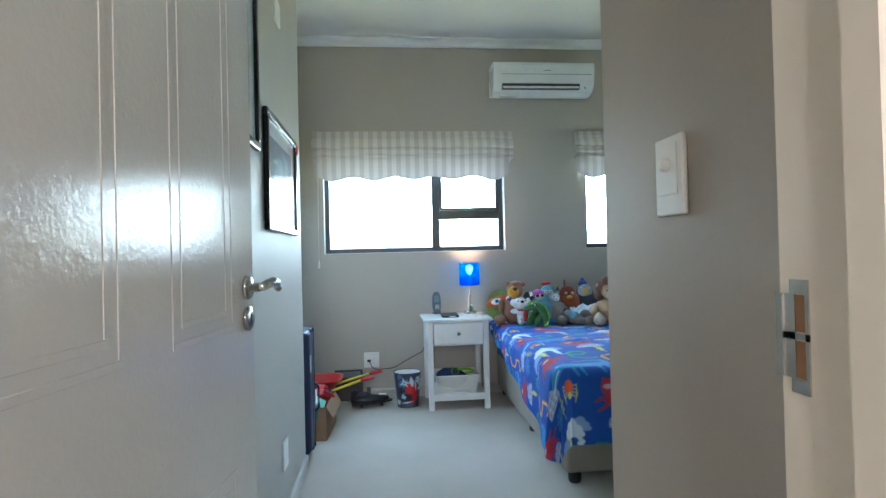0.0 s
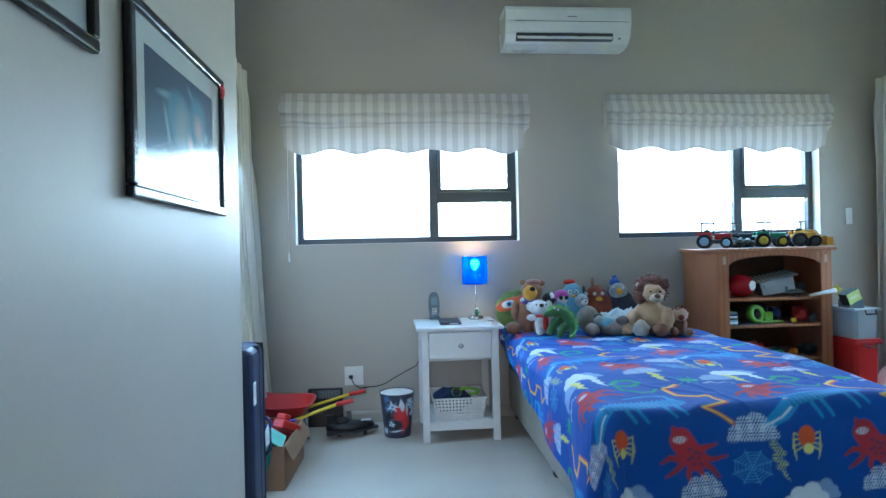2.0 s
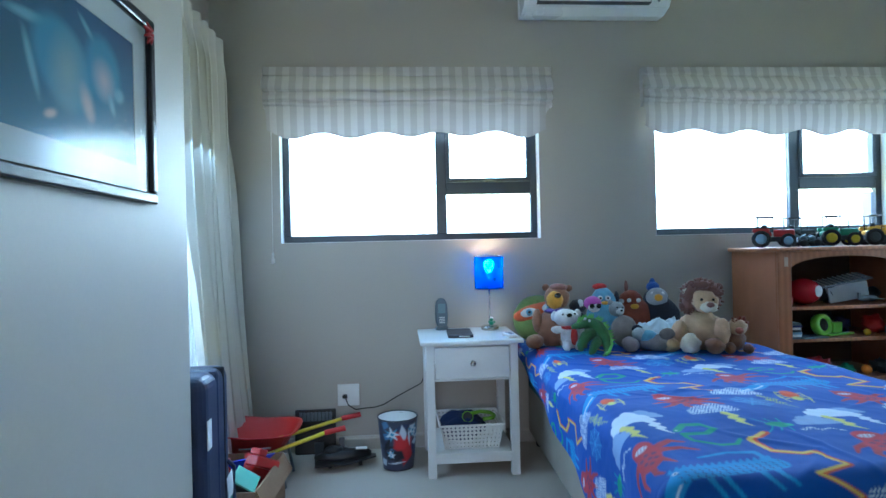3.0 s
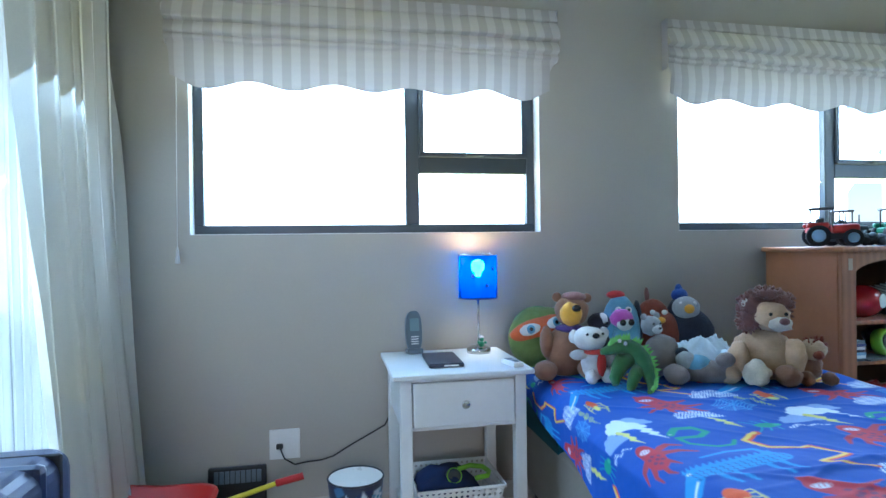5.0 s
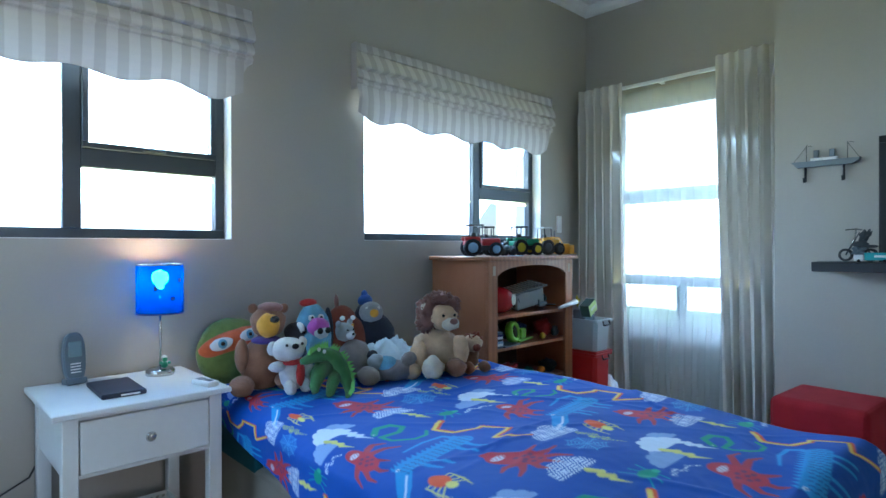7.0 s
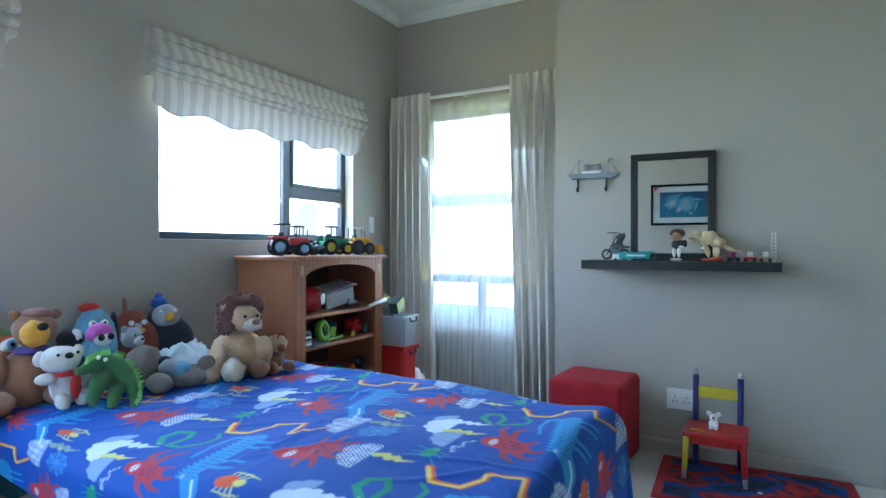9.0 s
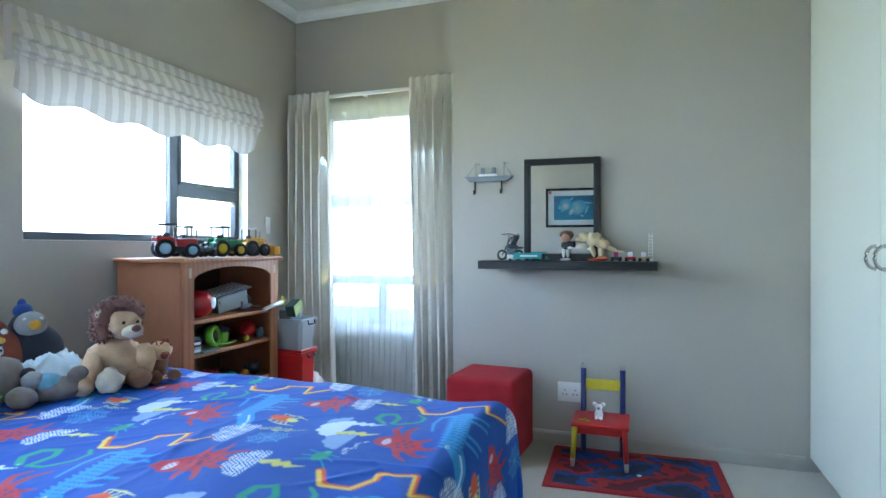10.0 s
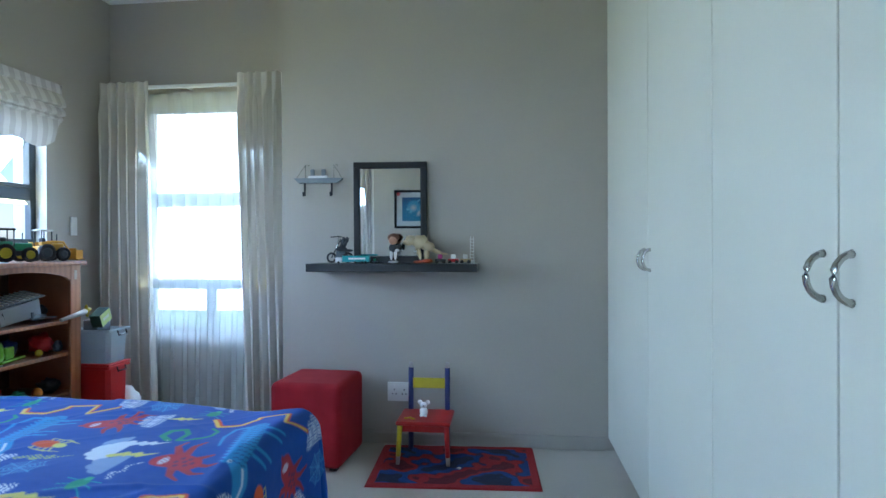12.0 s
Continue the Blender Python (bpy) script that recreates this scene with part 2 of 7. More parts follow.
def window(number, w, h, lay, at, label, mull=None, frame_w=0.038):
    """A window in the plane y=0: outer size w x h from (0, 0), with bars and panes; lay lists panes (x0, x1, z0, z1)."""
    root = tagged(new(f"window_{number}"), label=label, category="window", kind="structure")
    root.matrix_basis = at
    d = 0.022
    part("window_frame", boxes((0, w, -d, d, 0, frame_w), (0, w, -d, d, h - frame_w, h), (0, frame_w, -d, d, frame_w, h - frame_w),
                               (w - frame_w, w, -d, d, frame_w, h - frame_w), *(mull or []), bevel=0.003), M_alu, root, "charcoal aluminium frame")
    for x0, x1, z0, z1, sash in lay:
        if sash:
            b = 0.024
            s = part("sash", boxes((x0, x1, -0.034, 0.012, z0, z0 + b), (x0, x1, -0.034, 0.012, z1 - b, z1), (x0, x0 + b, -0.034, 0.012, z0 + b, z1 - b),
                                   (x1 - b, x1, -0.034, 0.012, z0 + b, z1 - b), bevel=0.003), M_alu, root, "charcoal opening sash")
            part("handle", boxes(((x0 + x1) / 2 - 0.045, (x0 + x1) / 2 + 0.045, -0.052, -0.034, z0 + 0.004, z0 + 0.018), bevel=0.003), M_alu, s)
        g = part("pane", boxes((x0, x1, 0.002, 0.006, z0, z1)), M_glass, root)
        g.visible_shadow = False
    return root


for n, x0 in ((1, -0.585), (2, 1.651)):
    w, h, mx = 1.519, 0.936, 0.905
    window(n, w, h, [(0.038, mx, 0.038, h - 0.038, False), (mx + 0.062, w - 0.038, 0.038, 0.272, False), (mx + 0.062, w - 0.038, 0.345, h - 0.038, True)],
           pose(x0, 5.105, 1.21), "charcoal aluminium window with a fixed and an opening pane, in a deep white reveal",
           [(mx, mx + 0.062, -0.022, 0.022, 0.038, h - 0.038), (mx + 0.062, w - 0.038, -0.022, 0.022, 0.272, 0.345)])
for n, (xx, ya, yb, za, zb) in ((3, (3.86, 3.72, 4.80, 0.58, 2.21)), (4, (-1.09, 3.60, 4.75, 0.25, 2.10))):
    w, h = yb - ya - 0.008, zb - za - 0.008
    b1, b2, mid = (0.31, 0.905, 0.585) if n == 3 else (0.62, 1.2, w / 2)
    window(n, w, h, [(0.038, w - 0.038, b2 + 0.10, h - 0.038, False), (0.038, w - 0.038, b1 + 0.07, b2, False), (0.038, mid - 0.03, 0.038, b1, False), (mid + 0.03, w - 0.038, 0.038, b1, False)],
           pose(xx, ya + 0.004 if n == 3 else ya + 0.004, za + 0.004, 0, 0, 90), "charcoal aluminium window behind a sheer curtain",
           [(0.038, w - 0.038, -0.022, 0.022, b1, b1 + 0.07), (0.038, w - 0.038, -0.022, 0.022, b2, b2 + 0.10), (mid - 0.03, mid + 0.03, -0.022, 0.022, 0.038, b1)])

# Reveals are painted white, 2 mm proud of the openings' sides.
def reveal(name, x0, x1, z0, z1, at, depth):
    t = 0.003
    ob = structure(name, boxes((x0, x0 + t, 0, depth, z0, z1), (x1 - t, x1, 0, depth, z0, z1), (x0 + t, x1 - t, 0, depth, z0, z0 + t), (x0 + t, x1 - t, 0, depth, z1 - t, z1)), M_white, "white painted window reveal", "reveal")
    ob.matrix_basis = at


reveal("window_reveal", -0.589, 0.938, 1.206, 2.15, pose(0, 5.012, 0), 0.07)
reveal("window_reveal", 1.647, 3.172, 1.206, 2.15, pose(0, 5.012, 0), 0.07)

# Hazy bright sky and garden beyond the windows.
M_sky = glow("bright_hazy_sky", (0.93, 0.98, 1.0), 2.2)
for nm, b in (("backdrop_north", (-9, 12, 14.0, 14.1, -3, 12)), ("backdrop_east", (13.0, 13.1, -4, 14, -3, 12)), ("backdrop_west", (-10.1, -10.0, -4, 14, -3, 12))):
    structure(nm, boxes(b), M_sky, "bright hazy sky beyond the garden", "sky")
M_lawn = material("lawn", (0.06, 0.12, 0.03), 0.9, (0.04, 0.09, 0.02), 0.6, 30)
structure("ground", boxes((-60, 60, 5.3, 80, -0.6, -0.3), (4.1, 60, -60, 5.29, -0.6, -0.3), (-60, -1.3, -60, 5.29, -0.6, -0.3)), M_lawn, "green garden lawn outside", "lawn")


# ---- door ----
door = tagged(new("door_1"), label="open gloss-painted panelled bedroom door standing against the passage wall", category="door", kind="structure")
door.matrix_basis = pose(-0.525, 0.765, 0, 0, 0, -6.5)
W, HT = 0.83, 2.035


def moulded_leaf():
    """A leaf along y, 40 mm thick, with raised and sunk panels on its room side."""
    bm = boxes((-0.02, 0.016, -0.09, W, 0.01, HT), bevel=0.002)
    for y0, y1, z0, z1 in ((0.0, 0.277, 1.019, 1.93), (0.424, 0.705, 1.018, 1.93), (0.0, 0.277, 0.14, 0.72), (0.424, 0.705, 0.14, 0.72)):
        for g in (0.0, 0.034):
            a, b, c, d = y0 + g, y1 - g, z0 + g, z1 - g
            t = 0.014
            for s in ((a, b, c, c + t), (a, b, d - t, d), (a, a + t, c + t, d - t), (b - t, b, c + t, d - t)):
                box(bm, 0.015, 0.0172, *s, bevel=0.0011)
    return bm


part("door_leaf", moulded_leaf(), M_door, door, "glossy brushed paint with moulded panels")


def tube(bm, pts, r, seg=10, cap=True):
    """A round bar through the points pts; r: one radius or one for each."""
    rows = []
    for i, p in enumerate(pts):
        p = Vector(p)
        d = (Vector(pts[min(i + 1, len(pts) - 1)]) - Vector(pts[max(i - 1, 0)])).normalized()
        q = d.to_track_quat("Z", "Y")
        rr = r[i] if isinstance(r, (list, tuple)) else r
        rows.append([bm.verts.new(p + q @ Vector((rr * math.cos(2 * math.pi * k / seg), rr * math.sin(2 * math.pi * k / seg), 0))) for k in range(seg)])
    for a, b in zip(rows, rows[1:]):
        for k in range(seg):
            f = bm.faces.new([a[k], a[(k + 1) % seg], b[(k + 1) % seg], b[k]])
            f.smooth = True
    if cap:
        bm.faces.new(rows[0][::-1])
        bm.faces.new(rows[-1])
    return bm


def lathe(bm, prof, seg=24, centre=(0, 0, 0), axis=None):
    """Turns the profile (radius, height) about z."""
    rows = [[bm.verts.new((r * math.cos(2 * math.pi * k / seg), r * math.sin(2 * math.pi * k / seg), z)) for k in range(seg)] for r, z in prof]
    made = [v for row in rows for v in row]
    for a, b in zip(rows, rows[1:]):
        for k in range(seg):
            f = bm.faces.new([a[k], a[(k + 1) % seg], b[(k + 1) % seg], b[k]])
            f.smooth = True
    closed = prof[0] == prof[-1]
    if prof[0][0] > 1e-4 and not closed:
        bm.faces.new(rows[0][::-1])
    if prof[-1][0] > 1e-4 and not closed:
        bm.faces.new(rows[-1])
    m = Matrix.Translation(centre) @ (axis or Matrix())
    bmesh.ops.transform(bm, matrix=m, verts=made)
    return bm


AX = pose(0, 0, 0, 0, 90, 0)
hd = part("door_handle", lathe(bmesh.new(), [(0.028, 0), (0.028, 0.006), (0.024, 0.010), (0.011, 0.011), (0.010, 0.03)], 28, (0.019, 0.776, 1.108), AX), M_chrome, door, "curved brushed steel lever handle")
part("lever", tube(bmesh.new(), [(0.045, 0.776, 1.108), (0.058, 0.777, 1.110), (0.068, 0.790, 1.116), (0.071, 0.812, 1.119), (0.071, 0.834, 1.114), (0.070, 0.853, 1.101)], [0.010, 0.011, 0.011, 0.011, 0.0105, 0.009], 12), M_chrome, hd)
kr = part("keyhole_plate", lathe(bmesh.new(), [(0.028, 0), (0.028, 0.006), (0.023, 0.010), (0.001, 0.0105)], 28, (0.019, 0.776, 1.037), AX), M_chrome, door, "round brushed steel keyhole plate")
part("keyhole", boxes((0.0285, 0.031, 0.772, 0.780, 1.024, 1.048), bevel=0.001), M_black, kr)
part("latch_plate", boxes((-0.010, 0.010, W, W + 0.002, 0.97, 1.13)), M_chrome, door)

bm = boxes((0.285, 0.235, 0.515, 0.552, 0, 2.03), (0.285, 0.25, 0.552, 0.645, 0, 2.04), (-0.585, -0.535, 0.515, 0.552, 0, 2.03), (-0.585, -0.55, 0.552, 0.645, 0, 2.04),
           (-0.535, 0.235, 0.515, 0.552, 2.03, 2.08), (-0.55, 0.25, 0.552, 0.645, 2.04, 2.08), bevel=0.002)
structure("door_frame", bm, M_cream, "cream gloss-painted rebated door frame", "door frame")
bm = boxes((0.25, 0.2485, 0.608, 0.630, 1.0460, 1.0582), (0.25, 0.2485, 0.608, 0.640, 1.0916, 1.0977), (0.25, 0.2485, 0.608, 0.630, 1.1311, 1.1433),
           (0.25, 0.2485, 0.608, 0.612, 1.0582, 1.1311), (0.25, 0.2485, 0.624, 0.640, 1.0582, 1.1311), (0.251, 0.247, 0.638, 0.6465, 1.0582, 1.1311))
strike = thing("strike_plate", "dull steel strike plate screwed to the cream door frame", "strike plate", Matrix())
part("plate", bm, M_chrome, strike)
M_woodhole = plain("raw_wood", (0.25, 0.13, 0.06), 0.8)
for z0, z1 in ((1.0589, 1.0908), (1.0984, 1.1304)):
    part("latch_hole", boxes((0.2502, 0.2492, 0.6125, 0.6235, z0, z1)), M_woodhole, strike, "bare wood in the latch hole")


# ---- fabrics ----
def fabric(name, colour, translucency, stripes=None, weave=400.0, see=0.0, tint=None):
    m = bpy.data.materials.new(name)
    m.use_nodes = True
    n, l = m.node_tree.nodes, m.node_tree.links
    p, out = n["Principled BSDF"], n["Material Output"]
    p.inputs["Roughness"].default_value = 0.95
    tc = n.new("ShaderNodeTexCoord")
    noise_a = n.new("ShaderNodeTexNoise")
    noise_a.inputs["Scale"].default_value, noise_a.inputs["Detail"].default_value = weave, 2
    l.new(tc.outputs["Object"], noise_a.inputs["Vector"])
    base = n.new("ShaderNodeMix")
    base.data_type = "RGBA"
    base.inputs[6].default_value, base.inputs[7].default_value = (*colour, 1), (*[c * 0.82 for c in colour], 1)
    l.new(noise_a.outputs["Fac"], base.inputs[0])
    col = base.outputs[2]
    if stripes:
        other, period, cross = stripes
        sep = n.new("ShaderNodeSeparateXYZ")
        l.new(tc.outputs["Object"], sep.inputs[0])

        def wave(socket, per, lo, hi):
            d = n.new("ShaderNodeMath"); d.operation = "MULTIPLY"; d.inputs[1].default_value = 2 * math.pi / per
            l.new(socket, d.inputs[0])
            s = n.new("ShaderNodeMath"); s.operation = "SINE"
            l.new(d.outputs[0], s.inputs[0])
            r = n.new("ShaderNodeMapRange"); r.inputs["From Min"].default_value, r.inputs["From Max"].default_value = lo, hi
            l.new(s.outputs[0], r.inputs["Value"])
            return r.outputs[0]
        mx = n.new("ShaderNodeMix"); mx.data_type = "RGBA"
        l.new(wave(sep.outputs["X"], period, -0.15, 0.15), mx.inputs[0])
        l.new(col, mx.inputs[6]); mx.inputs[7].default_value = (*other, 1)
        m2 = n.new("ShaderNodeMix"); m2.data_type, m2.blend_type = "RGBA", "MULTIPLY"
        m2.inputs[7].default_value = (cross, cross, cross * 1.01, 1)
        l.new(wave(sep.outputs["Z"], 0.034, -0.5, 0.5), m2.inputs[0])
        l.new(mx.outputs[2], m2.inputs[6])
        col = m2.outputs[2]
    l.new(col, p.inputs["Base Color"])
    b = n.new("ShaderNodeBump"); b.inputs["Strength"].default_value, b.inputs["Distance"].default_value = 0.3, 0.001
    l.new(noise_a.outputs["Fac"], b.inputs["Height"]); l.new(b.outputs[0], p.inputs["Normal"])
    tr = n.new("ShaderNodeBsdfTranslucent")
    l.new(col, tr.inputs["Color"])
    mix = n.new("ShaderNodeMixShader"); mix.inputs[0].default_value = translucency
    l.new(p.outputs[0], mix.inputs[1]); l.new(tr.outputs[0], mix.inputs[2])
    last = mix.outputs[0]
    if see:
        tp = n.new("ShaderNodeBsdfTransparent")
        m3 = n.new("ShaderNodeMixShader"); m3.inputs[0].default_value = see
        l.new(last, m3.inputs[1]); l.new(tp.outputs[0], m3.inputs[2])
        last = m3.outputs[0]
    l.new(last, out.inputs["Surface"])
    return m


M_blind = fabric("striped_blind_fabric", (0.62, 0.59, 0.575), 0.05, ((0.45, 0.42, 0.41), 0.076, 0.985))
M_curtain = fabric("oatmeal_curtain_fabric", (0.76, 0.72, 0.655), 0.07)
M_baycurtain = fabric("lined_oatmeal_curtain_fabric", (0.66, 0.62, 0.54), 0.025)
M_sheer = fabric("white_sheer_voile", (0.80, 0.82, 0.80), 0.32, see=0.46, weave=700)


def sheet_grid(bm, nu, nv, f, thick=0.0):
    """A cloth through f(u, v), u and v from 0 to 1, with a second skin where it has thickness."""
    rows = [[bm.verts.new(f(i / nu, j / nv)) for j in range(nv + 1)] for i in range(nu + 1)]
    for i in range(nu):
        for j in range(nv):
            q = bm.faces.new([rows[i][j], rows[i + 1][j], rows[i + 1][j + 1], rows[i][j + 1]])
            q.smooth = True
    return bm


def roman_blind(x0, x1, seed):
    top, w = 2.215, x1 - x0
    root = thing("roman_blind", "striped cream roman blind with scalloped hem, drawn up over window", "blind", pose((x0 + x1) / 2, 5.0, top))
    part("headrail", boxes((-w / 2 + 0.01, w / 2 - 0.01, -0.035, -0.002, -0.045, -0.004), bevel=0.003), M_white, root)
    folds = [(0.0, -0.036), (0.022, -0.042), (0.046, -0.050), (0.054, -0.051), (0.055, -0.040), (0.058, -0.044), (0.095, -0.070), (0.132, -0.088), (0.142, -0.088), (0.145, -0.070), (0.146, -0.048),
             (0.150, -0.052), (0.172, -0.070), (0.192, -0.078), (0.198, -0.074), (0.200, -0.056), (0.204, -0.060), (0.216, -0.068), (0.224, -0.066), (0.227, -0.048), (0.235, -0.046), (0.29, -0.050), (0.335, -0.046), (0.387, -0.040)]

    def f(u, v):
        k = v * (len(folds) - 1)
        i = min(int(k), len(folds) - 2)
        a = k - i
        dz = folds[i][0] * (1 - a) + folds[i + 1][0] * a
        dy = folds[i][1] * (1 - a) + folds[i + 1][1] * a
        low = max(0.0, (dz - 0.23) / 0.175)
        mid = min(1.0, dz / 0.06)
        x = (u - 0.5) * w
        hem = 0.018 * (1 + math.cos(2 * math.pi * (u - 0.085) / 0.2075))
        ends = 0.020 * max(0.0, abs(u - 0.5) * 2 - 0.9) * 10
        dz = dz + low * (hem - 0.008 - ends) + mid * (0.006 * math.sin(u * 5 + seed) + 0.004 * noise.noise(Vector((u * 9, dz * 20, seed)))) + 0.012 * (u - 0.5) * mid
        out = 0.5 - 0.5 * math.cos(2 * math.pi * min(max((dz - 0.055) / 0.09, 0), 1))
        x = x * (1 + 0.010 * out - (0.045 if u > 0.5 else 0.018) * min(1, low * 3) ** 0.7)
        dy += 0.007 * math.sin(u * 23 + v * 5 + seed) * low + noise.noise(Vector((u * 7, v * 5, seed))) * 0.014 * mid
        dy += 0.010 * low * math.exp(-((v - 0.93 + 0.10 * math.sin(u * 6 + seed)) / 0.02) ** 2)
        return (x, dy, -dz)
    part("fabric", sheet_grid(bmesh.new(), 150, (len(folds) - 1) * 2, f), M_blind, root, "cream and taupe striped cotton")
    for sx in (-1, 1):
        def side(u, v, sx=sx):
            return (sx * w / 2, -0.005 - u * 0.05, -0.004 - v * 0.235)
        part("return", sheet_grid(bmesh.new(), 2, 6, side), M_blind, root)
    if x0 < 0:
        c = part("cord", tube(bmesh.new(), [(-w / 2 + 0.035, -0.012, -0.05), (-w / 2 + 0.03, -0.010, -0.6), (-w / 2 + 0.028, -0.010, -1.06)], 0.0014, 6), M_white, root, "thin white pull cord")
        part("tassel", lathe(bmesh.new(), [(0.002, 0), (0.006, -0.015), (0.006, -0.03), (0.009, -0.05), (0.010, -0.068), (0.001, -0.07)], 10, (-w / 2 + 0.028, -0.010, -1.055)), M_white, c)
    return root


roman_blind(-0.66, 1.005, 1)
roman_blind(1.557, 3.22, 5)


def curtain(name, label, x, y0, y1, y0b, y1b, ztop, folds, amp, mat, out, seed, flare=0.0, nv=40, category="curtain"):
    """A pleated curtain in the plane x; out: +1 or -1, the way into the room; y0b..y1b is its span at the floor."""
    root = thing(name, label, category, pose(x, (y0 + y1) / 2, 0.0))
    cy = (y0 + y1) / 2

    def f(u, v):
        t = 1 - v
        y = (y0 + (y1 - y0) * u) * (1 - t ** 1.3) + (y0b + (y1b - y0b) * u) * t ** 1.3
        ph = 2 * math.pi * folds * (u + 0.035 * noise.noise(Vector((u * 3, t * 1.2, seed))))
        pinch = min(1, max(0.35, (ztop * t - 0.05) * 6))
        wave = math.sin(ph + 0.5 * math.sin(1.7 * t + seed))
        wave = 0.75 * wave + 0.25 * math.copysign(abs(wave) ** 0.5, wave)
        loose = 0.72 + 0.75 * noise.noise(Vector((u * 7, seed, t * 0.9)))
        d = amp * loose * (wave + 0.22 * math.sin(2 * ph + 1 + 2 * t)) * pinch
        d += 0.012 * noise.noise(Vector((u * 9, t * 2.5, seed + 4))) * pinch
        d += flare * t ** 2
        return (out * (d + amp), y - cy + 0.010 * math.sin(ph * 2) * pinch + amp * 0.22 * math.cos(ph + 0.8) * pinch * (0 if mat is M_sheer else 1), 0.012 + (ztop - 0.012) * v)
    part("fabric", sheet_grid(bmesh.new(), int(folds * 16), nv, f), mat, root)
    return root


curtain("curtain", "oatmeal lined curtain hanging in pleats to the carpet beside the bookcase", 3.66, 4.615, 4.98, 4.56, 4.97, 2.33, 5.5, 0.062, M_curtain, -1, 3.1)
curtain("curtain", "oatmeal lined curtain hanging in pleats beside the mirror wall", 3.64, 3.62, 3.975, 3.60, 3.93, 2.36, 5.5, 0.064, M_curtain, -1, 7.7)
curtain("sheer_curtain", "white voile sheer hanging over the window", 3.715, 3.62, 4.96, 3.62, 4.96, 2.27, 14, 0.020, M_sheer, -1, 2.2, category="sheer curtain")
curtain("curtain", "oatmeal lined curtain flaring to the carpet in the corner bay", -0.925, 4.24, 4.97, 4.30, 4.96, 2.34, 6, 0.056, M_baycurtain, 1, 5.4, flare=0.11)
curtain("sheer_curtain", "white voile sheer glowing in front of the bay window", -0.945, 3.49, 4.9, 3.49, 4.9, 2.28, 28, 0.008, M_sheer, 1, 9.2, category="sheer curtain")
curtain("curtain", "oatmeal lined curtain hanging in pleats at the bay window", -0.925, 3.49, 3.74, 3.49, 3.72, 2.33, 5, 0.03, M_curtain, 1, 8.4)
for nm, xx, ya, yb, z in (("curtain_rail", 3.66, 3.58, 5.0, 2.305), ("curtain_rail", -0.93, 3.47, 5.0, 2.305)):
    r = thing(nm, "white curtain rail fixed above the window", "curtain rail", pose(xx, (ya + yb) / 2, z))
    part("track", boxes((-0.010, 0.010, (ya - yb) / 2, (yb - ya) / 2, -0.010, 0.014), bevel=0.003), M_white, r)
    s = 1 if xx > 0 else -1
    for yy in (-0.45, 0.1, 0.55):
        part("bracket", boxes((0.010 if s > 0 else -0.04, 0.09 if s > 0 else -0.010, yy - 0.012, yy + 0.012, -0.004, 0.010), bevel=0.002), M_white, r)

# ---- furniture ----
def pine():
    """Orange-stained pine with long grain and a few knots."""
    m = material("orange_pine", (0.50, 0.205, 0.09), 0.42, (0.36, 0.135, 0.055), 2.0, 60, 0.12, 0.001, mix=0.3)
    n, l = m.node_tree.nodes, m.node_tree.links
    w = n.new("ShaderNodeTexWave")
    w.wave_type, w.bands_direction = "BANDS", "X"
    w.inputs["Scale"].default_value, w.inputs["Distortion"].default_value, w.inputs["Detail Scale"].default_value = 9, 5, 0.6
    tc = n.new("ShaderNodeTexCoord"); mp = n.new("ShaderNodeMapping")
    mp.inputs["Scale"].default_value = (1, 1, 0.12)
    l.new(tc.outputs["Object"], mp.inputs[0]); l.new(mp.outputs[0], w.inputs["Vector"])
    p = n["Principled BSDF"]
    src = p.inputs["Base Color"].links[0].from_socket
    mx = n.new("ShaderNodeMix"); mx.data_type, mx.blend_type = "RGBA", "MULTIPLY"
    r = n.new("ShaderNodeMapRange"); r.inputs["To Min"].default_value = 0.62
    l.new(w.outputs["Fac"], r.inputs["Value"])
    mx.inputs[0].default_value = 0.55
    l.new(src, mx.inputs[6]); l.new(r.outputs[0], mx.inputs[7])
    l.new(mx.outputs[2], p.inputs["Base Color"])
    return m


M_pine = pine()
M_blueplastic = plain("navy_plastic", (0.012, 0.022, 0.075), 0.35)
M_greydark = plain("dark_grey_plastic", (0.03, 0.035, 0.045), 0.4)
M_greymid = plain("slate_grey_plastic", (0.12, 0.15, 0.18), 0.35)
M_yellow = plain("yellow_paint", (0.62, 0.50, 0.02), 0.4)
M_orange = plain("orange_paint", (0.75, 0.22, 0.01), 0.4)
M_redpaint = plain("red_paint", (0.45, 0.012, 0.012), 0.35)
M_green = plain("green_paint", (0.02, 0.22, 0.10), 0.35)
M_lime = plain("lime_plastic", (0.22, 0.50, 0.03), 0.4)
M_bluepaint = plain("dark_blue_paint", (0.012, 0.02, 0.14), 0.4)
M_tyre = plain("black_rubber", (0.012, 0.012, 0.014), 0.8)

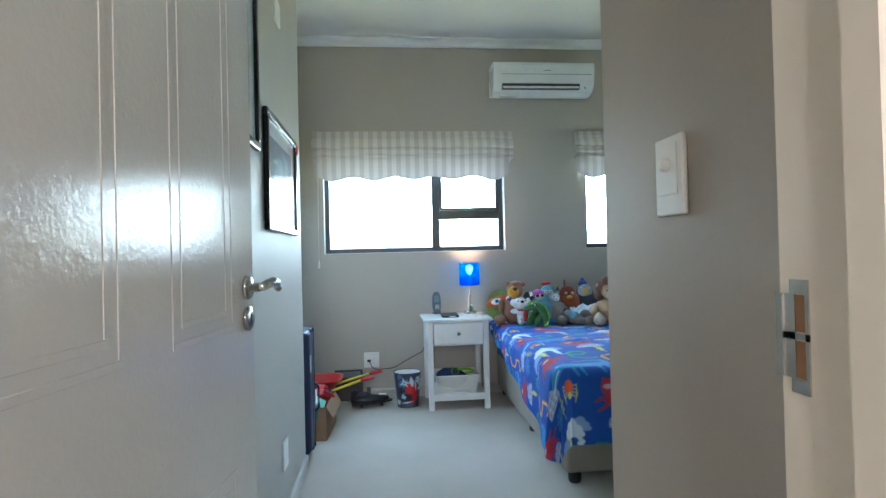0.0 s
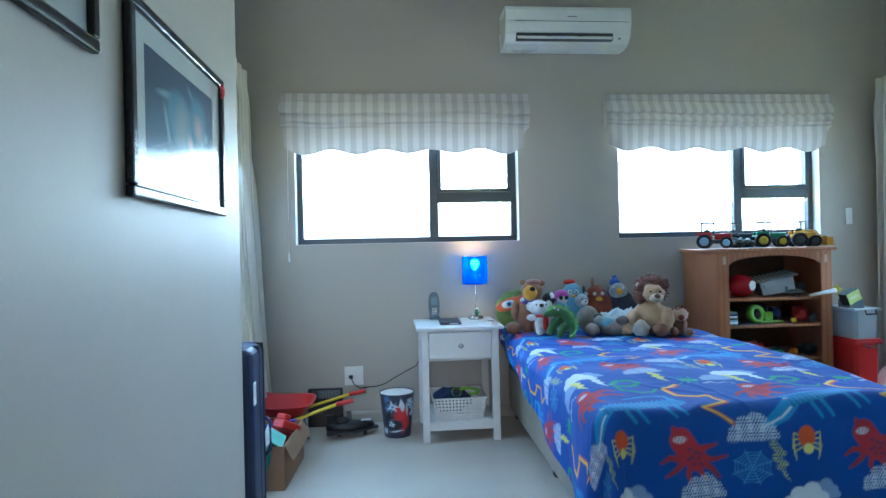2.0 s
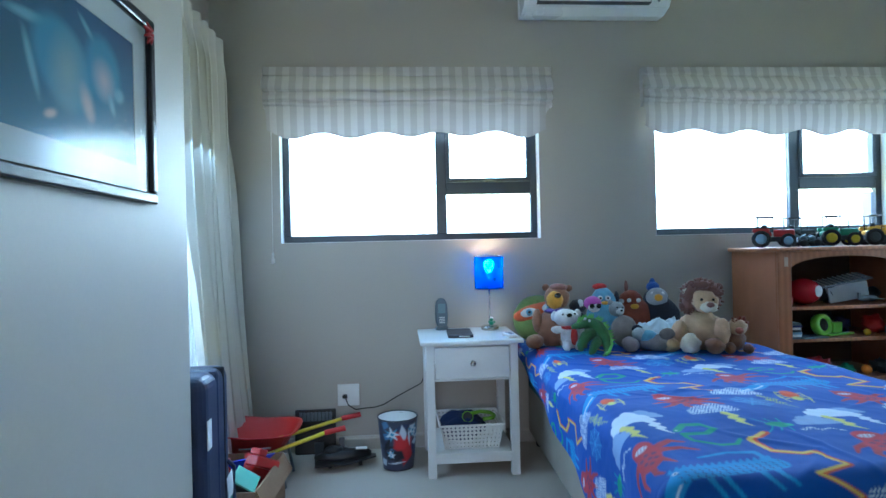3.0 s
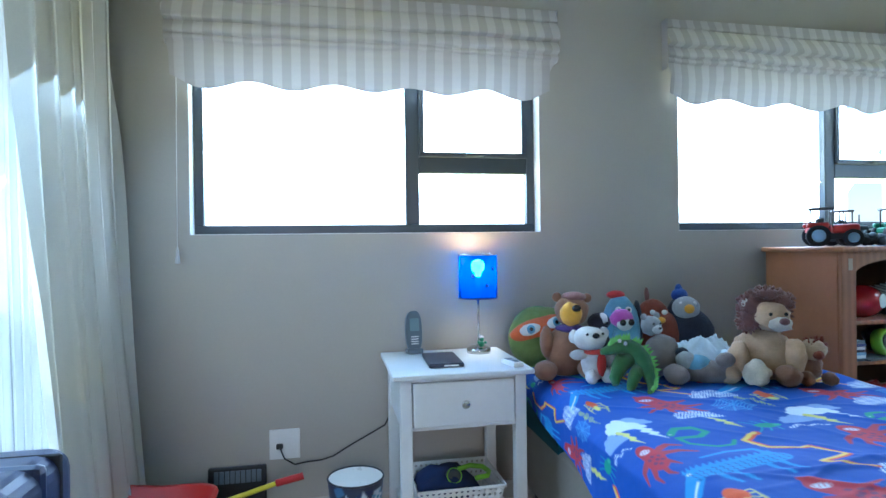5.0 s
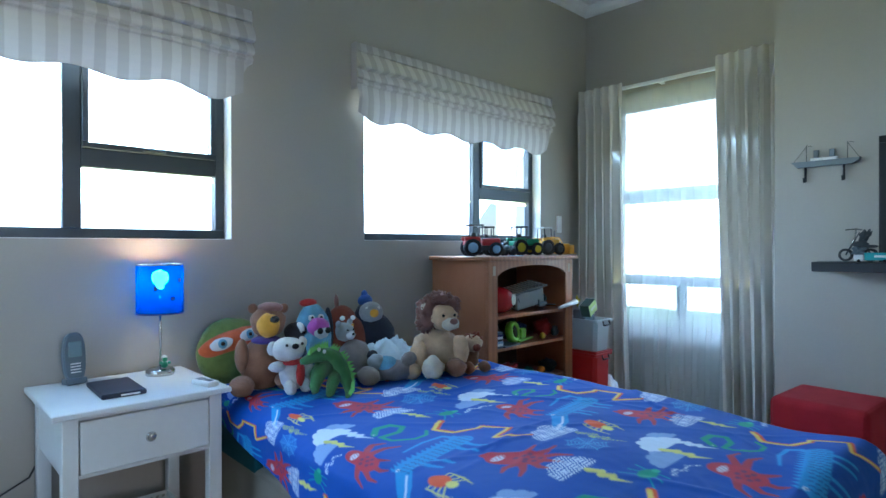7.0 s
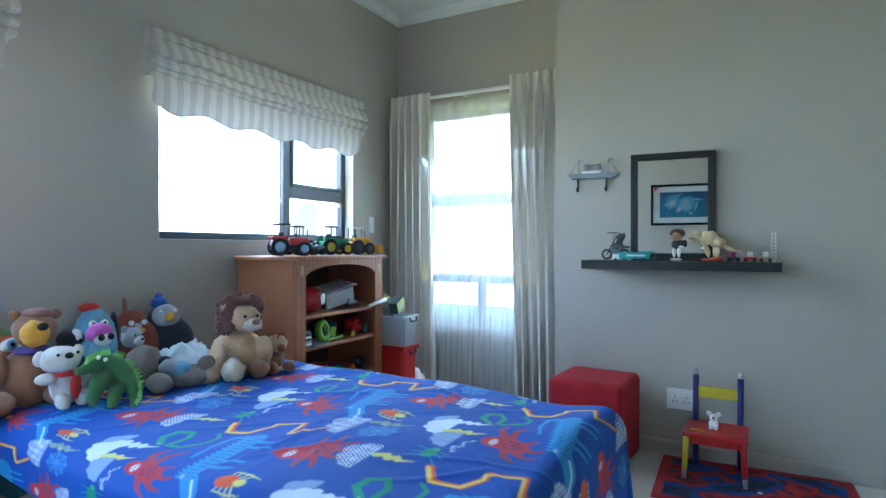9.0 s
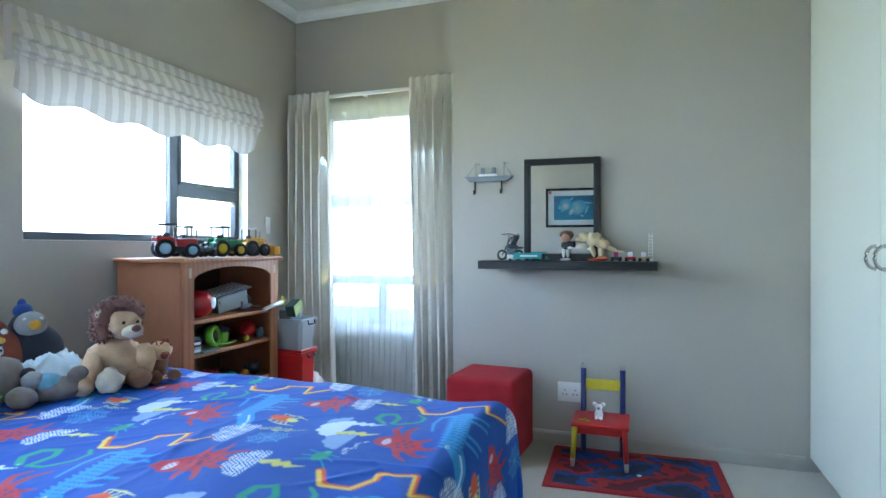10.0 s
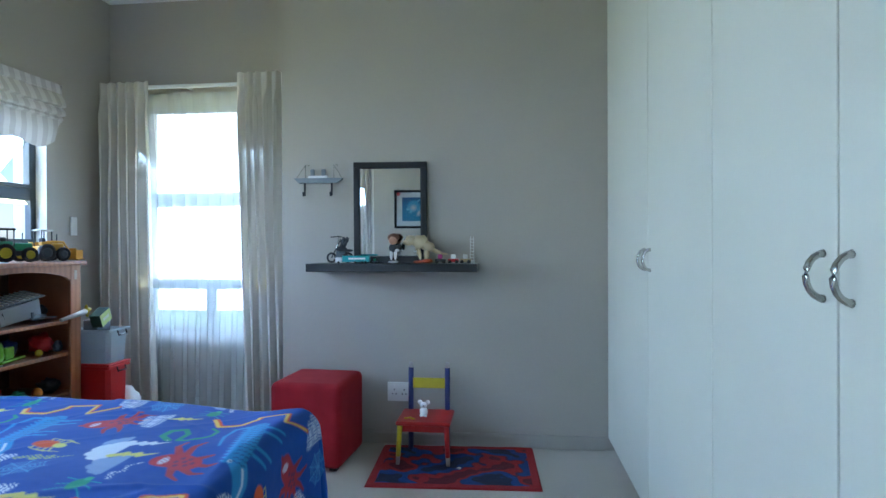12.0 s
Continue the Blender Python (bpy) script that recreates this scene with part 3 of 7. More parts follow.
# Nightstand
ns = thing("nightstand", "white-painted nightstand with one drawer and open lower shelf", "nightstand", pose(0.448, 4.735, 0))
part("top", boxes((-0.262, 0.262, -0.245, 0.245, 0.672, 0.690), bevel=0.003), M_ns, ns)
for sx in (-1, 1):
    for sy in (-1, 1):
        x, y = sx * 0.213, sy * 0.205
        part("leg", boxes((x - 0.021, x + 0.021, y - 0.021, y + 0.021, 0.0, 0.672), bevel=0.002), M_ns, ns)
    part("side_panel", boxes((sx * 0.222 - 0.006, sx * 0.222 + 0.006, -0.184, 0.184, 0.49, 0.672)), M_ns, ns)
part("back_panel", boxes((-0.192, 0.192, 0.205, 0.217, 0.49, 0.672)), M_ns, ns)
part("apron", boxes((-0.192, 0.192, -0.220, -0.205, 0.660, 0.672), (-0.192, 0.192, -0.220, -0.205, 0.486, 0.497)), M_ns, ns)
dr = part("drawer", boxes((-0.188, 0.188, -0.229, -0.208, 0.500, 0.657), bevel=0.002), M_ns, ns)
part("knob", lathe(bmesh.new(), [(0.005, 0), (0.006, 0.012), (0.014, 0.016), (0.016, 0.022), (0.012, 0.028), (0.001, 0.030)], 18, (0, -0.229, 0.578), pose(0, 0, 0, 90)), M_chrome, dr, "round brushed metal knob")
part("shelf", boxes((-0.21, 0.21, -0.21, 0.21, 0.105, 0.121), (-0.192, 0.192, -0.222, -0.206, 0.07, 0.121), bevel=0.002), M_ns, ns)

# Bed with base, feet, mattress and printed cover
bed = thing("bed", "bed with beige upholstered base and blue monster-print cover", "bed", pose(1.365, 3.9, 0, 0, 0, -1.4))
part("base", boxes((-0.562, 0.525, -0.94, 1.06, 0.065, 0.36), bevel=0.02, seg=3), M_base, bed, "beige upholstered bed base")
part("mattress", boxes((-0.535, 0.505, -0.925, 1.06, 0.362, 0.605), bevel=0.04, seg=3), plain("mattress_ticking", (0.55, 0.6, 0.66), 0.9), bed, "pale quilted mattress")
for x in (-0.50, 0.50):
    for y in (-0.87, 0.0, 1.0):
        part("foot", lathe(bmesh.new(), [(0.028, 0), (0.034, 0.012), (0.034, 0.045), (0.028, 0.066)], 14, (x, y, 0)), M_black, bed, "black round bed foot")
part("sheet", boxes((-0.562, -0.53, 0.62, 1.05, 0.33, 0.60), bevel=0.014, seg=2), plain("teal_sheet", (0.015, 0.10, 0.12), 0.9), bed, "dark teal sheet hanging at the head")

TU, TV = 0.63, 0.71


def print_colours(S, T):
    """The cover's printed pattern: linear colours over its unfolded cloth, S across and T along, in metres."""
    col = np.empty(S.shape + (3,))
    col[:] = (0.004, 0.062, 0.36)

    def near(c, period, x):
        return (x - c + period / 2) % period - period / 2

    def put(mask, c):
        m = np.clip(mask, 0, 1)[..., None]
        col[:] = col * (1 - m) + np.array(c) * m

    def edge(d, soft=0.0022):
        return 0.5 - d / (2 * soft)

    def ellipse(cx, cy, a, b, c, turn=0.0, hole=None):
        x, y = near(cx, TU, S), near(cy, TV, T)
        x, y = x * math.cos(turn) + y * math.sin(turn), -x * math.sin(turn) + y * math.cos(turn)
        d = (np.sqrt((x / a) ** 2 + (y / b) ** 2) - 1) * min(a, b)
        m = edge(d)
        if hole is not None:
            m = np.minimum(m, hole(S, T))
        put(m, c)

    def line(pts, w, c, w2=None, hole=None):
        best = None
        cx, cy = pts[0]
        X, Y = near(cx, TU, S), near(cy, TV, T)
        for k, (p, q) in enumerate(zip(pts, pts[1:])):
            ax, ay, bx, by = p[0] - cx, p[1] - cy, q[0] - cx, q[1] - cy
            dx, dy = bx - ax, by - ay
            h = np.clip(((X - ax) * dx + (Y - ay) * dy) / (dx * dx + dy * dy + 1e-12), 0, 1)
            ww = w if w2 is None else w + (w2 - w) * (k + h) / (len(pts) - 1)
            d = np.hypot(X - ax - h * dx, Y - ay - h * dy) - ww
            best = d if best is None else np.minimum(best, d)
        m = edge(best)
        put(m if hole is None else np.minimum(m, hole(S, T)), c)

    def dots(x, y):
        row = np.floor(y / 0.0085)
        return edge(np.hypot((x + 0.0055 * (row % 2)) % 0.011 - 0.0055, y % 0.0085 - 0.00425) - 0.0036, 0.0012)

    def cloud(cx, cy, s, c, hole=None):
        """Rounded bumps above a flat base."""
        for ox, oy, r in ((-0.048, 0.004, 0.020), (-0.022, 0.022, 0.026), (0.014, 0.030, 0.028), (0.042, 0.010, 0.022)):
            ellipse(cx + ox * s, cy + oy * s, r * s, r * s * 0.95, c, 0, hole)
        line([(cx - 0.060 * s, cy - 0.012 * s), (cx + 0.062 * s, cy - 0.006 * s)], 0.011 * s, c, None, hole)
        line([(cx - 0.035 * s, cy + 0.006 * s), (cx + 0.035 * s, cy + 0.010 * s)], 0.012 * s, c, None, hole)

    def bolt(cx, cy, s, c, flip=1, hole=None):
        """A broad stroke of lightning in three steps."""
        f = s * flip
        for p, q, w, w2 in (((-0.014, 0.036), (0.006, 0.012), 0.010, 0.008), ((0.010, 0.014), (-0.012, 0.004), 0.006, 0.006), ((-0.008, 0.006), (0.012, -0.014), 0.010, 0.007), ((0.014, -0.012), (-0.004, -0.018), 0.005, 0.005), ((0.0, -0.018), (0.022, -0.052), 0.007, 0.001)):
            line([(cx + p[0] * f, cy + p[1] * s), (cx + q[0] * f, cy + q[1] * s)], w * s, c, w2 * s, hole)

    white, pale, red, orange = (0.60, 0.68, 0.80), (0.22, 0.33, 0.60), (0.40, 0.020, 0.040), (0.62, 0.085, 0.015)
    yellow, green, croc, ink = (0.62, 0.60, 0.16), (0.025, 0.27, 0.17), (0.035, 0.24, 0.58), (0.008, 0.04, 0.20)
    dot_white, dot_yellow, web = (0.62, 0.70, 0.82), (0.42, 0.50, 0.14), (0.09, 0.30, 0.62)
    ox, oy = -0.020, -0.085                      # the spider's place; all else is laid out from it
    P = lambda *q: [(ox + a, oy + b) for a, b in q]
    at = lambda a, b: (ox + a, oy + b)
    # crocodile: snout to the lower left, serrated back, four legs, a thin tail curled back over it
    line(P((0.245, 0.200), (0.235, 0.262), (0.16, 0.262), (0.075, 0.235)), 0.010, croc, 0.004)
    line(P((0.245, 0.190), (0.10, 0.160), (-0.01, 0.140)), 0.032, croc, 0.028)
    line(P((-0.01, 0.140), (-0.07, 0.100), (-0.145, 0.052)), 0.024, croc, 0.008)
    line(P((-0.01, 0.118), (-0.06, 0.074), (-0.14, 0.036)), 0.012, croc, 0.005)
    line(P((-0.030, 0.108), (-0.075, 0.076), (-0.142, 0.046)), 0.0032, white)
    ellipse(*at(-0.022, 0.152), 0.008, 0.006, white)
    ellipse(*at(-0.022, 0.152), 0.003, 0.003, ink)
    for a, b in ((0.045, 0.130), (0.085, 0.132), (0.185, 0.150), (0.225, 0.160)):
        line(P((a, b), (a + 0.004, b - 0.028), (a + 0.018, b - 0.062)), 0.0095, croc, 0.006)
    for k in range(15):
        a = -0.03 + k * 0.020
        b = 0.168 + (a + 0.01) * 0.22
        line(P((a, b), (a + 0.006, b + 0.016)), 0.0065, croc, 0.001)
        for r in range(3):
            c_ = 0.004 * (k % 2)
            line(P((a + 0.010, b - 0.014 - r * 0.016 - c_), (a + 0.015, b - 0.022 - r * 0.016 - c_)), 0.0019, ink)
    # red monster: a long head with a toothed mouth, spots, tentacles
    for q in (((0.26, -0.04), (0.31, -0.055), (0.36, -0.045)), ((0.27, -0.06), (0.31, -0.085), (0.335, -0.115)), ((0.21, -0.06), (0.185, -0.085), (0.15, -0.105)),
              ((0.20, -0.05), (0.165, -0.045), (0.135, -0.062)), ((0.235, -0.075), (0.225, -0.10), (0.235, -0.125)), ((0.26, -0.075), (0.285, -0.12)), ((0.27, -0.02), (0.325, -0.005))):
        line(P(*q), 0.0125, (0.34, 0.024, 0.045), 0.004)
    line(P((0.205, 0.010), (0.225, -0.018), (0.255, -0.052)), 0.040, red, 0.037)
    ellipse(*at(0.183, 0.040), 0.010, 0.016, red, 0.3)
    for a, b in ((0.232, -0.020), (0.252, -0.030), (0.240, -0.045), (0.262, -0.050), (0.247, -0.066), (0.270, -0.068), (0.268, -0.035), (0.228, -0.052)):
        ellipse(*at(a, b), 0.0085, 0.0068, (0.15, 0.025, 0.085))
    ellipse(*at(0.200, 0.012), 0.022, 0.011, white)
    for k in range(5):
        line(P((0.184 + k * 0.008, 0.019), (0.188 + k * 0.008, 0.006)), 0.0014, red)
    # spider
    for k in range(4):
        for s in (-1, 1):
            a, b = 0.018 * s, 0.012 - k * 0.012
            line(P((a, b), (s * 0.045, b - 0.002 + 0.008 * (1.5 - k)), (s * (0.050 - k * 0.004), b - 0.040)), 0.0026, yellow, 0.0012)
    ellipse(*at(0, 0.010), 0.030, 0.034, orange)
    ellipse(*at(0.004, -0.030), 0.018, 0.017, yellow)
    # dotted cloud, web and dotted bolt
    cloud(*at(0.450, 0.025), 1.22, dot_white, dots)
    for k in range(8):
        a = k * math.pi / 4 + 0.35
        line(P((0.445, -0.085), (0.445 + 0.070 * math.cos(a), -0.085 + 0.058 * math.sin(a))), 0.0014, web)
        for r in (0.20, 0.38, 0.56, 0.74, 0.9):
            b = a + math.pi / 4
            line(P((0.445 + 0.070 * r * math.cos(a), -0.085 + 0.058 * r * math.sin(a)), (0.445 + 0.062 * r * math.cos((a + b) / 2), -0.085 + 0.051 * r * math.sin((a + b) / 2)), (0.445 + 0.070 * r * math.cos(b), -0.085 + 0.058 * r * math.sin(b))), 0.0012, web)
    bolt(*at(0.535, -0.060), 1.35, dot_yellow, 1, dots)
    # pale cloud behind a white one, with two bolts
    cloud(*at(0.045, -0.180), 0.90, pale)
    cloud(*at(-0.010, -0.205), 1.2, white)
    bolt(*at(-0.030, -0.275), 1.25, yellow)
    bolt(*at(0.060, -0.262), 1.1, white)
    # second monster, seen with its arms raised
    for q in (((0.00, 0.31), (0.05, 0.345), (0.085, 0.335)), ((0.0, 0.29), (0.06, 0.30), (0.10, 0.285)), ((-0.08, 0.25), (-0.105, 0.215), (-0.10, 0.185)), ((-0.05, 0.24), (-0.055, 0.20), (-0.04, 0.18)),
              ((-0.08, 0.28), (-0.125, 0.26), (-0.15, 0.225)), ((-0.02, 0.25), (0.01, 0.215))):
        line(P(*q), 0.0125, (0.34, 0.024, 0.045), 0.004)
    line(P((-0.045, 0.325), (-0.040, 0.285), (-0.050, 0.262)), 0.038, red, 0.042)
    for a, b in ((-0.045, 0.292), (-0.022, 0.285), (-0.066, 0.282), (-0.040, 0.270), (-0.060, 0.258), (-0.024, 0.262), (-0.045, 0.246)):
        ellipse(*at(a, b), 0.0085, 0.0068, (0.15, 0.025, 0.085))
    ellipse(*at(-0.048, 0.326), 0.022, 0.011, white)
    for k in range(5):
        line(P((-0.064 + k * 0.008, 0.333), (-0.060 + k * 0.008, 0.320)), 0.0014, red)
    # dotted cloud with a plain bolt
    cloud(*at(0.275, -0.160), 1.1, dot_white, dots)
    bolt(*at(0.310, -0.228), 1.05, yellow)
    # green snake
    line(P((0.105, -0.295), (0.135, -0.262), (0.185, -0.262), (0.210, -0.295), (0.175, -0.322), (0.105, -0.328), (0.115, -0.368), (0.175, -0.400), (0.220, -0.395), (0.245, -0.365)), 0.0105, green, 0.0055)
    ellipse(*at(0.102, -0.300), 0.015, 0.010, green, 0.8)
    ellipse(*at(0.100, -0.300), 0.0025, 0.0025, white)
    # beetle
    for k in range(3):
        for s in (-1, 1):
            line(P((0.400 + (k - 1) * 0.016, -0.285), (0.395 + (k - 1) * 0.026, -0.285 + s * 0.026), (0.385 + (k - 1) * 0.036, -0.285 + s * 0.044)), 0.0016, (0.03, 0.36, 0.40))
    ellipse(*at(0.400, -0.285), 0.034, 0.020, green)
    ellipse(*at(0.433, -0.288), 0.011, 0.010, (0.06, 0.40, 0.24))
    # pale cloud and dotted stroke
    cloud(*at(0.525, -0.270), 0.95, pale)
    line(P((0.450, -0.325), (0.480, -0.312), (0.500, -0.330), (0.530, -0.318), (0.560, -0.338)), 0.0075, dot_white, 0.003, dots)
    # orange and yellow zigzag
    z = P((0.335, 0.380), (0.270, 0.335), (0.285, 0.265), (0.350, 0.235), (0.375, 0.240), (0.400, 0.150), (0.310, 0.125), (0.385, 0.060))
    line(z, 0.0115, orange, 0.007)
    line([(a - 0.004, b + 0.003) for a, b in z], 0.0065, (0.70, 0.52, 0.10), 0.004)
    return col


def bed_cover():
    """A cloth laid over the mattress: its edges bend down, its corners fall in a fold, its hem climbs towards the head."""
    x0, x1, y0, y1, zt, r = -0.560, 0.515, -0.965, 1.04, 0.625, 0.080
    step = 0.0048
    dl, dr, df = 0.50, 0.44, 0.42
    ns_, nt = int((x1 - x0 + dl + dr) / step), int((y1 - y0 + df) / step)
    s = np.linspace(-dl, (x1 - x0) + dr, ns_)
    t = np.linspace(-df, y1 - y0, nt)
    S, T = np.meshgrid(s, t, indexing="ij")
    along = np.clip(T, 0, None) / (y1 - y0)
    # the left hem climbs towards the head
    limit = 0.50 - 0.40 * along ** 0.8
    Sl = np.where(S < 0, S * (limit / dl), S)
    ex = np.where(Sl < 0, -Sl, np.where(Sl > x1 - x0, Sl - (x1 - x0), 0))
    ey = np.where(T < 0, -T, 0)
    e = np.hypot(ex, ey)
    e = np.where((ex > 0) & (ey > 0), np.minimum(e, 0.47 + 0.05 * np.sin(np.arctan2(ey, ex) * 2)), e)
    dirx = np.where(Sl < 0, -1, 1) * np.divide(ex, np.maximum(np.hypot(ex, ey), 1e-9))
    diry = -np.divide(ey, np.maximum(np.hypot(ex, ey), 1e-9))
    q = np.minimum(e / r, math.pi / 2)
    hor, dn = r * np.sin(q), r * (1 - np.cos(q)) + np.maximum(e - r * math.pi / 2, 0)
    lift = np.clip(dn / 0.4, 0, 1)
    turn = np.arctan2(ey, ex)
    wave = 0.014 * np.sin(T * 13 + 1.0) * (ex > 0) * (ey == 0) + 0.012 * np.sin(S * 12 + 0.5) * (ey > 0) * (ex == 0) + 0.030 * np.sin(turn * 6) * (ex > 0) * (ey > 0)
    hor = hor + lift * (0.012 + wave)
    X = np.clip(Sl, 0, x1 - x0) + x0 + dirx * hor
    Y = np.clip(T, 0, None) + y0 + diry * hor
    Z = zt - dn
    flat = np.clip(1 - dn / 0.06, 0, 1)
    rs = np.random.RandomState(4)
    wr = np.zeros_like(X)
    for _ in range(26):
        a, k, ph = rs.uniform(0, math.pi), rs.uniform(4, 26), rs.uniform(0, 6.28)
        wr += np.sin((X * math.cos(a) + Y * math.sin(a)) * k + ph + 0.8 * np.sin(Y * 5 + ph)) / k
    for k in range(34):
        cx, cy, a, ln = rs.uniform(-0.5, 0.5), rs.uniform(-1.0, 0.6), rs.normal(-0.5, 0.7), rs.uniform(0.12, 0.35)
        u = (X - cx) * math.cos(a) + (Y - cy) * math.sin(a)
        v = -(X - cx) * math.sin(a) + (Y - cy) * math.cos(a) + 0.03 * np.sin(u * 9 + k)
        Z = Z + flat * rs.uniform(0.002, 0.006) * np.exp(-(u / ln) ** 2 - (v / 0.012) ** 2)
    Z = Z + flat * (wr * 0.015) + 0.012 * np.clip((Y - 0.3), 0, 1) * flat
    X = X + (1 - flat) * wr * 0.006 * np.abs(dirx)
    Y = Y + (1 - flat) * wr * 0.006 * np.abs(diry)
    verts = np.stack([X, Y, Z], -1).reshape(-1, 3)
    i, j = np.meshgrid(np.arange(ns_ - 1), np.arange(nt - 1), indexing="ij")
    a = (i * nt + j).ravel()
    faces = np.stack([a, a + nt, a + nt + 1, a + 1], -1)
    me = bpy.data.meshes.new("cover")
    me.vertices.add(len(verts)); me.vertices.foreach_set("co", verts.ravel().astype(np.float32))
    me.loops.add(faces.size); me.loops.foreach_set("vertex_index", faces.ravel().astype(np.int32))
    me.polygons.add(len(faces)); me.polygons.foreach_set("loop_start", np.arange(0, faces.size, 4, dtype=np.int32))
    me.update()
    me.polygons.foreach_set("use_smooth", [True] * len(faces))
    c = print_colours(S, T + 0.07 + 0.012 * np.sin(S * 3))
    rgba = np.ones((len(verts), 4), np.float32)
    rgba[:, :3] = c.reshape(-1, 3)
    me.color_attributes.new("print", "FLOAT_COLOR", "POINT").data.foreach_set("color", rgba.ravel())
    m = bpy.data.materials.new("printed_cotton")
    m.use_nodes = True
    n, l = m.node_tree.nodes, m.node_tree.links
    p = n["Principled BSDF"]
    p.inputs["Roughness"].default_value, p.inputs["Sheen Weight"].default_value = 0.8, 0.0
    at = n.new("ShaderNodeAttribute"); at.attribute_name = "print"
    tc = n.new("ShaderNodeTexCoord"); nz = n.new("ShaderNodeTexNoise")
    nz.inputs["Scale"].default_value = 300
    l.new(tc.outputs["Object"], nz.inputs["Vector"])
    mx = n.new("ShaderNodeMix"); mx.data_type, mx.blend_type = "RGBA", "MULTIPLY"; mx.inputs[0].default_value = 0.35
    r_ = n.new("ShaderNodeMapRange"); r_.inputs["To Min"].default_value = 0.6; r_.inputs["To Max"].default_value = 1.3
    l.new(nz.outputs["Fac"], r_.inputs["Value"])
    l.new(at.outputs["Color"], mx.inputs[6]); l.new(r_.outputs[0], mx.inputs[7]); l.new(mx.outputs[2], p.inputs["Base Color"])
    n2 = n.new("ShaderNodeTexNoise"); n2.inputs["Scale"].default_value = 9; l.new(tc.outputs["Object"], n2.inputs["Vector"])
    b = n.new("ShaderNodeBump"); b.inputs["Strength"].default_value, b.inputs["Distance"].default_value = 0.45, 0.018
    l.new(n2.outputs["Fac"], b.inputs["Height"]); l.new(b.outputs[0], p.inputs["Normal"])
    me.materials.append(m)
    ob = new("cover", me)
    ob.parent = bed
    tagged(ob, label="blue cotton cover printed with monsters, crocodiles, clouds and lightning")


bed_cover()

# Bookcase
bc = thing("bookcase", "orange pine bookcase with arched top rail, full of toys", "bookcase", pose(2.485, 4.77, 0))
X0, X1, Y0, Y1, BH = -0.385, 0.385, -0.225, 0.215, 1.12
part("top", boxes((X0 - 0.022, X1 + 0.022, Y0 - 0.025, Y1, BH - 0.022, BH), bevel=0.006, seg=2), M_pine, bc)
for a in (X0, X1 - 0.022):
    part("side", boxes((a, a + 0.022, Y0 + 0.02, Y1 - 0.008, 0, BH - 0.022), bevel=0.002), M_pine, bc)
for a in (X0, X1 - 0.075):
    part("stile", boxes((a, a + 0.075, Y0, Y0 + 0.019, 0, BH - 0.022), bevel=0.003), M_pine, bc)
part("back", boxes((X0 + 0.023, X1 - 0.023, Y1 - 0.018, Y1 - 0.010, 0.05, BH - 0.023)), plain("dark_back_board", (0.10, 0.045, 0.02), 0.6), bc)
bm = bmesh.new()
N = 24
for k in range(N):
    u0, u1 = X0 + 0.075 + (X1 - X0 - 0.15) * k / N, X0 + 0.075 + (X1 - X0 - 0.15) * (k + 1) / N
    h = lambda u: BH - 0.105 + 0.055 * math.sqrt(max(0, 1 - (u / 0.30) ** 2)) if abs(u) < 0.30 else BH - 0.105
    v = [bm.verts.new(c) for c in ((u0, Y0 + 0.001, h(u0)), (u1, Y0 + 0.001, h(u1)), (u1, Y0 + 0.001, BH - 0.022), (u0, Y0 + 0.001, BH - 0.022),
                                   (u0, Y0 + 0.018, h(u0)), (u1, Y0 + 0.018, h(u1)), (u1, Y0 + 0.018, BH - 0.022), (u0, Y0 + 0.018, BH - 0.022))]
    bm.faces.new(v[:4]); bm.faces.new(v[4:]); bm.faces.new([v[0], v[1], v[5], v[4]]); bm.faces.new([v[3], v[2], v[6], v[7]])
bmesh.ops.remove_doubles(bm, verts=bm.verts, dist=1e-5)
part("arched_rail", bm, M_pine, bc)
for z in (0.08, 0.41, 0.626, 0.80):
    part("shelf", boxes((X0 + 0.022, X1 - 0.022, Y0 + 0.02, Y1 - 0.018, z - 0.018, z), bevel=0.002), M_pine, bc)
part("plinth", boxes((X0 + 0.075, X1 - 0.075, Y0 + 0.002, Y0 + 0.018, 0, 0.062)), M_pine, bc)
for k, x in enumerate((-0.34, 0.345)):
    part("mark", boxes((x - 0.010, x + 0.010, Y0 - 0.0015, Y0 + 0.0005, BH - 0.10, BH - 0.05)), plain("pale_scrape", (0.5, 0.36, 0.24), 0.6), bc, "pale scraped patch")

# Ottoman
M_suede = material("red_suede", (0.40, 0.010, 0.020), 0.95, (0.30, 0.006, 0.014), 7, 300, 0.2, 0.001, mix=0.4)
ot = thing("ottoman", "red suede cube pouffe on the carpet beside the mirror wall", "ottoman", pose(3.06, 3.245, 0, 0, 0, -4))
part("cushion", boxes((-0.20, 0.20, -0.20, 0.20, 0.015, 0.465), bevel=0.035, seg=4), M_suede, ot)
for sx in (-1, 1):
    for sy in (-1, 1):
        part("foot", boxes((sx * 0.15 - 0.02, sx * 0.15 + 0.02, sy * 0.15 - 0.02, sy * 0.15 + 0.02, 0, 0.016)), M_black, ot)

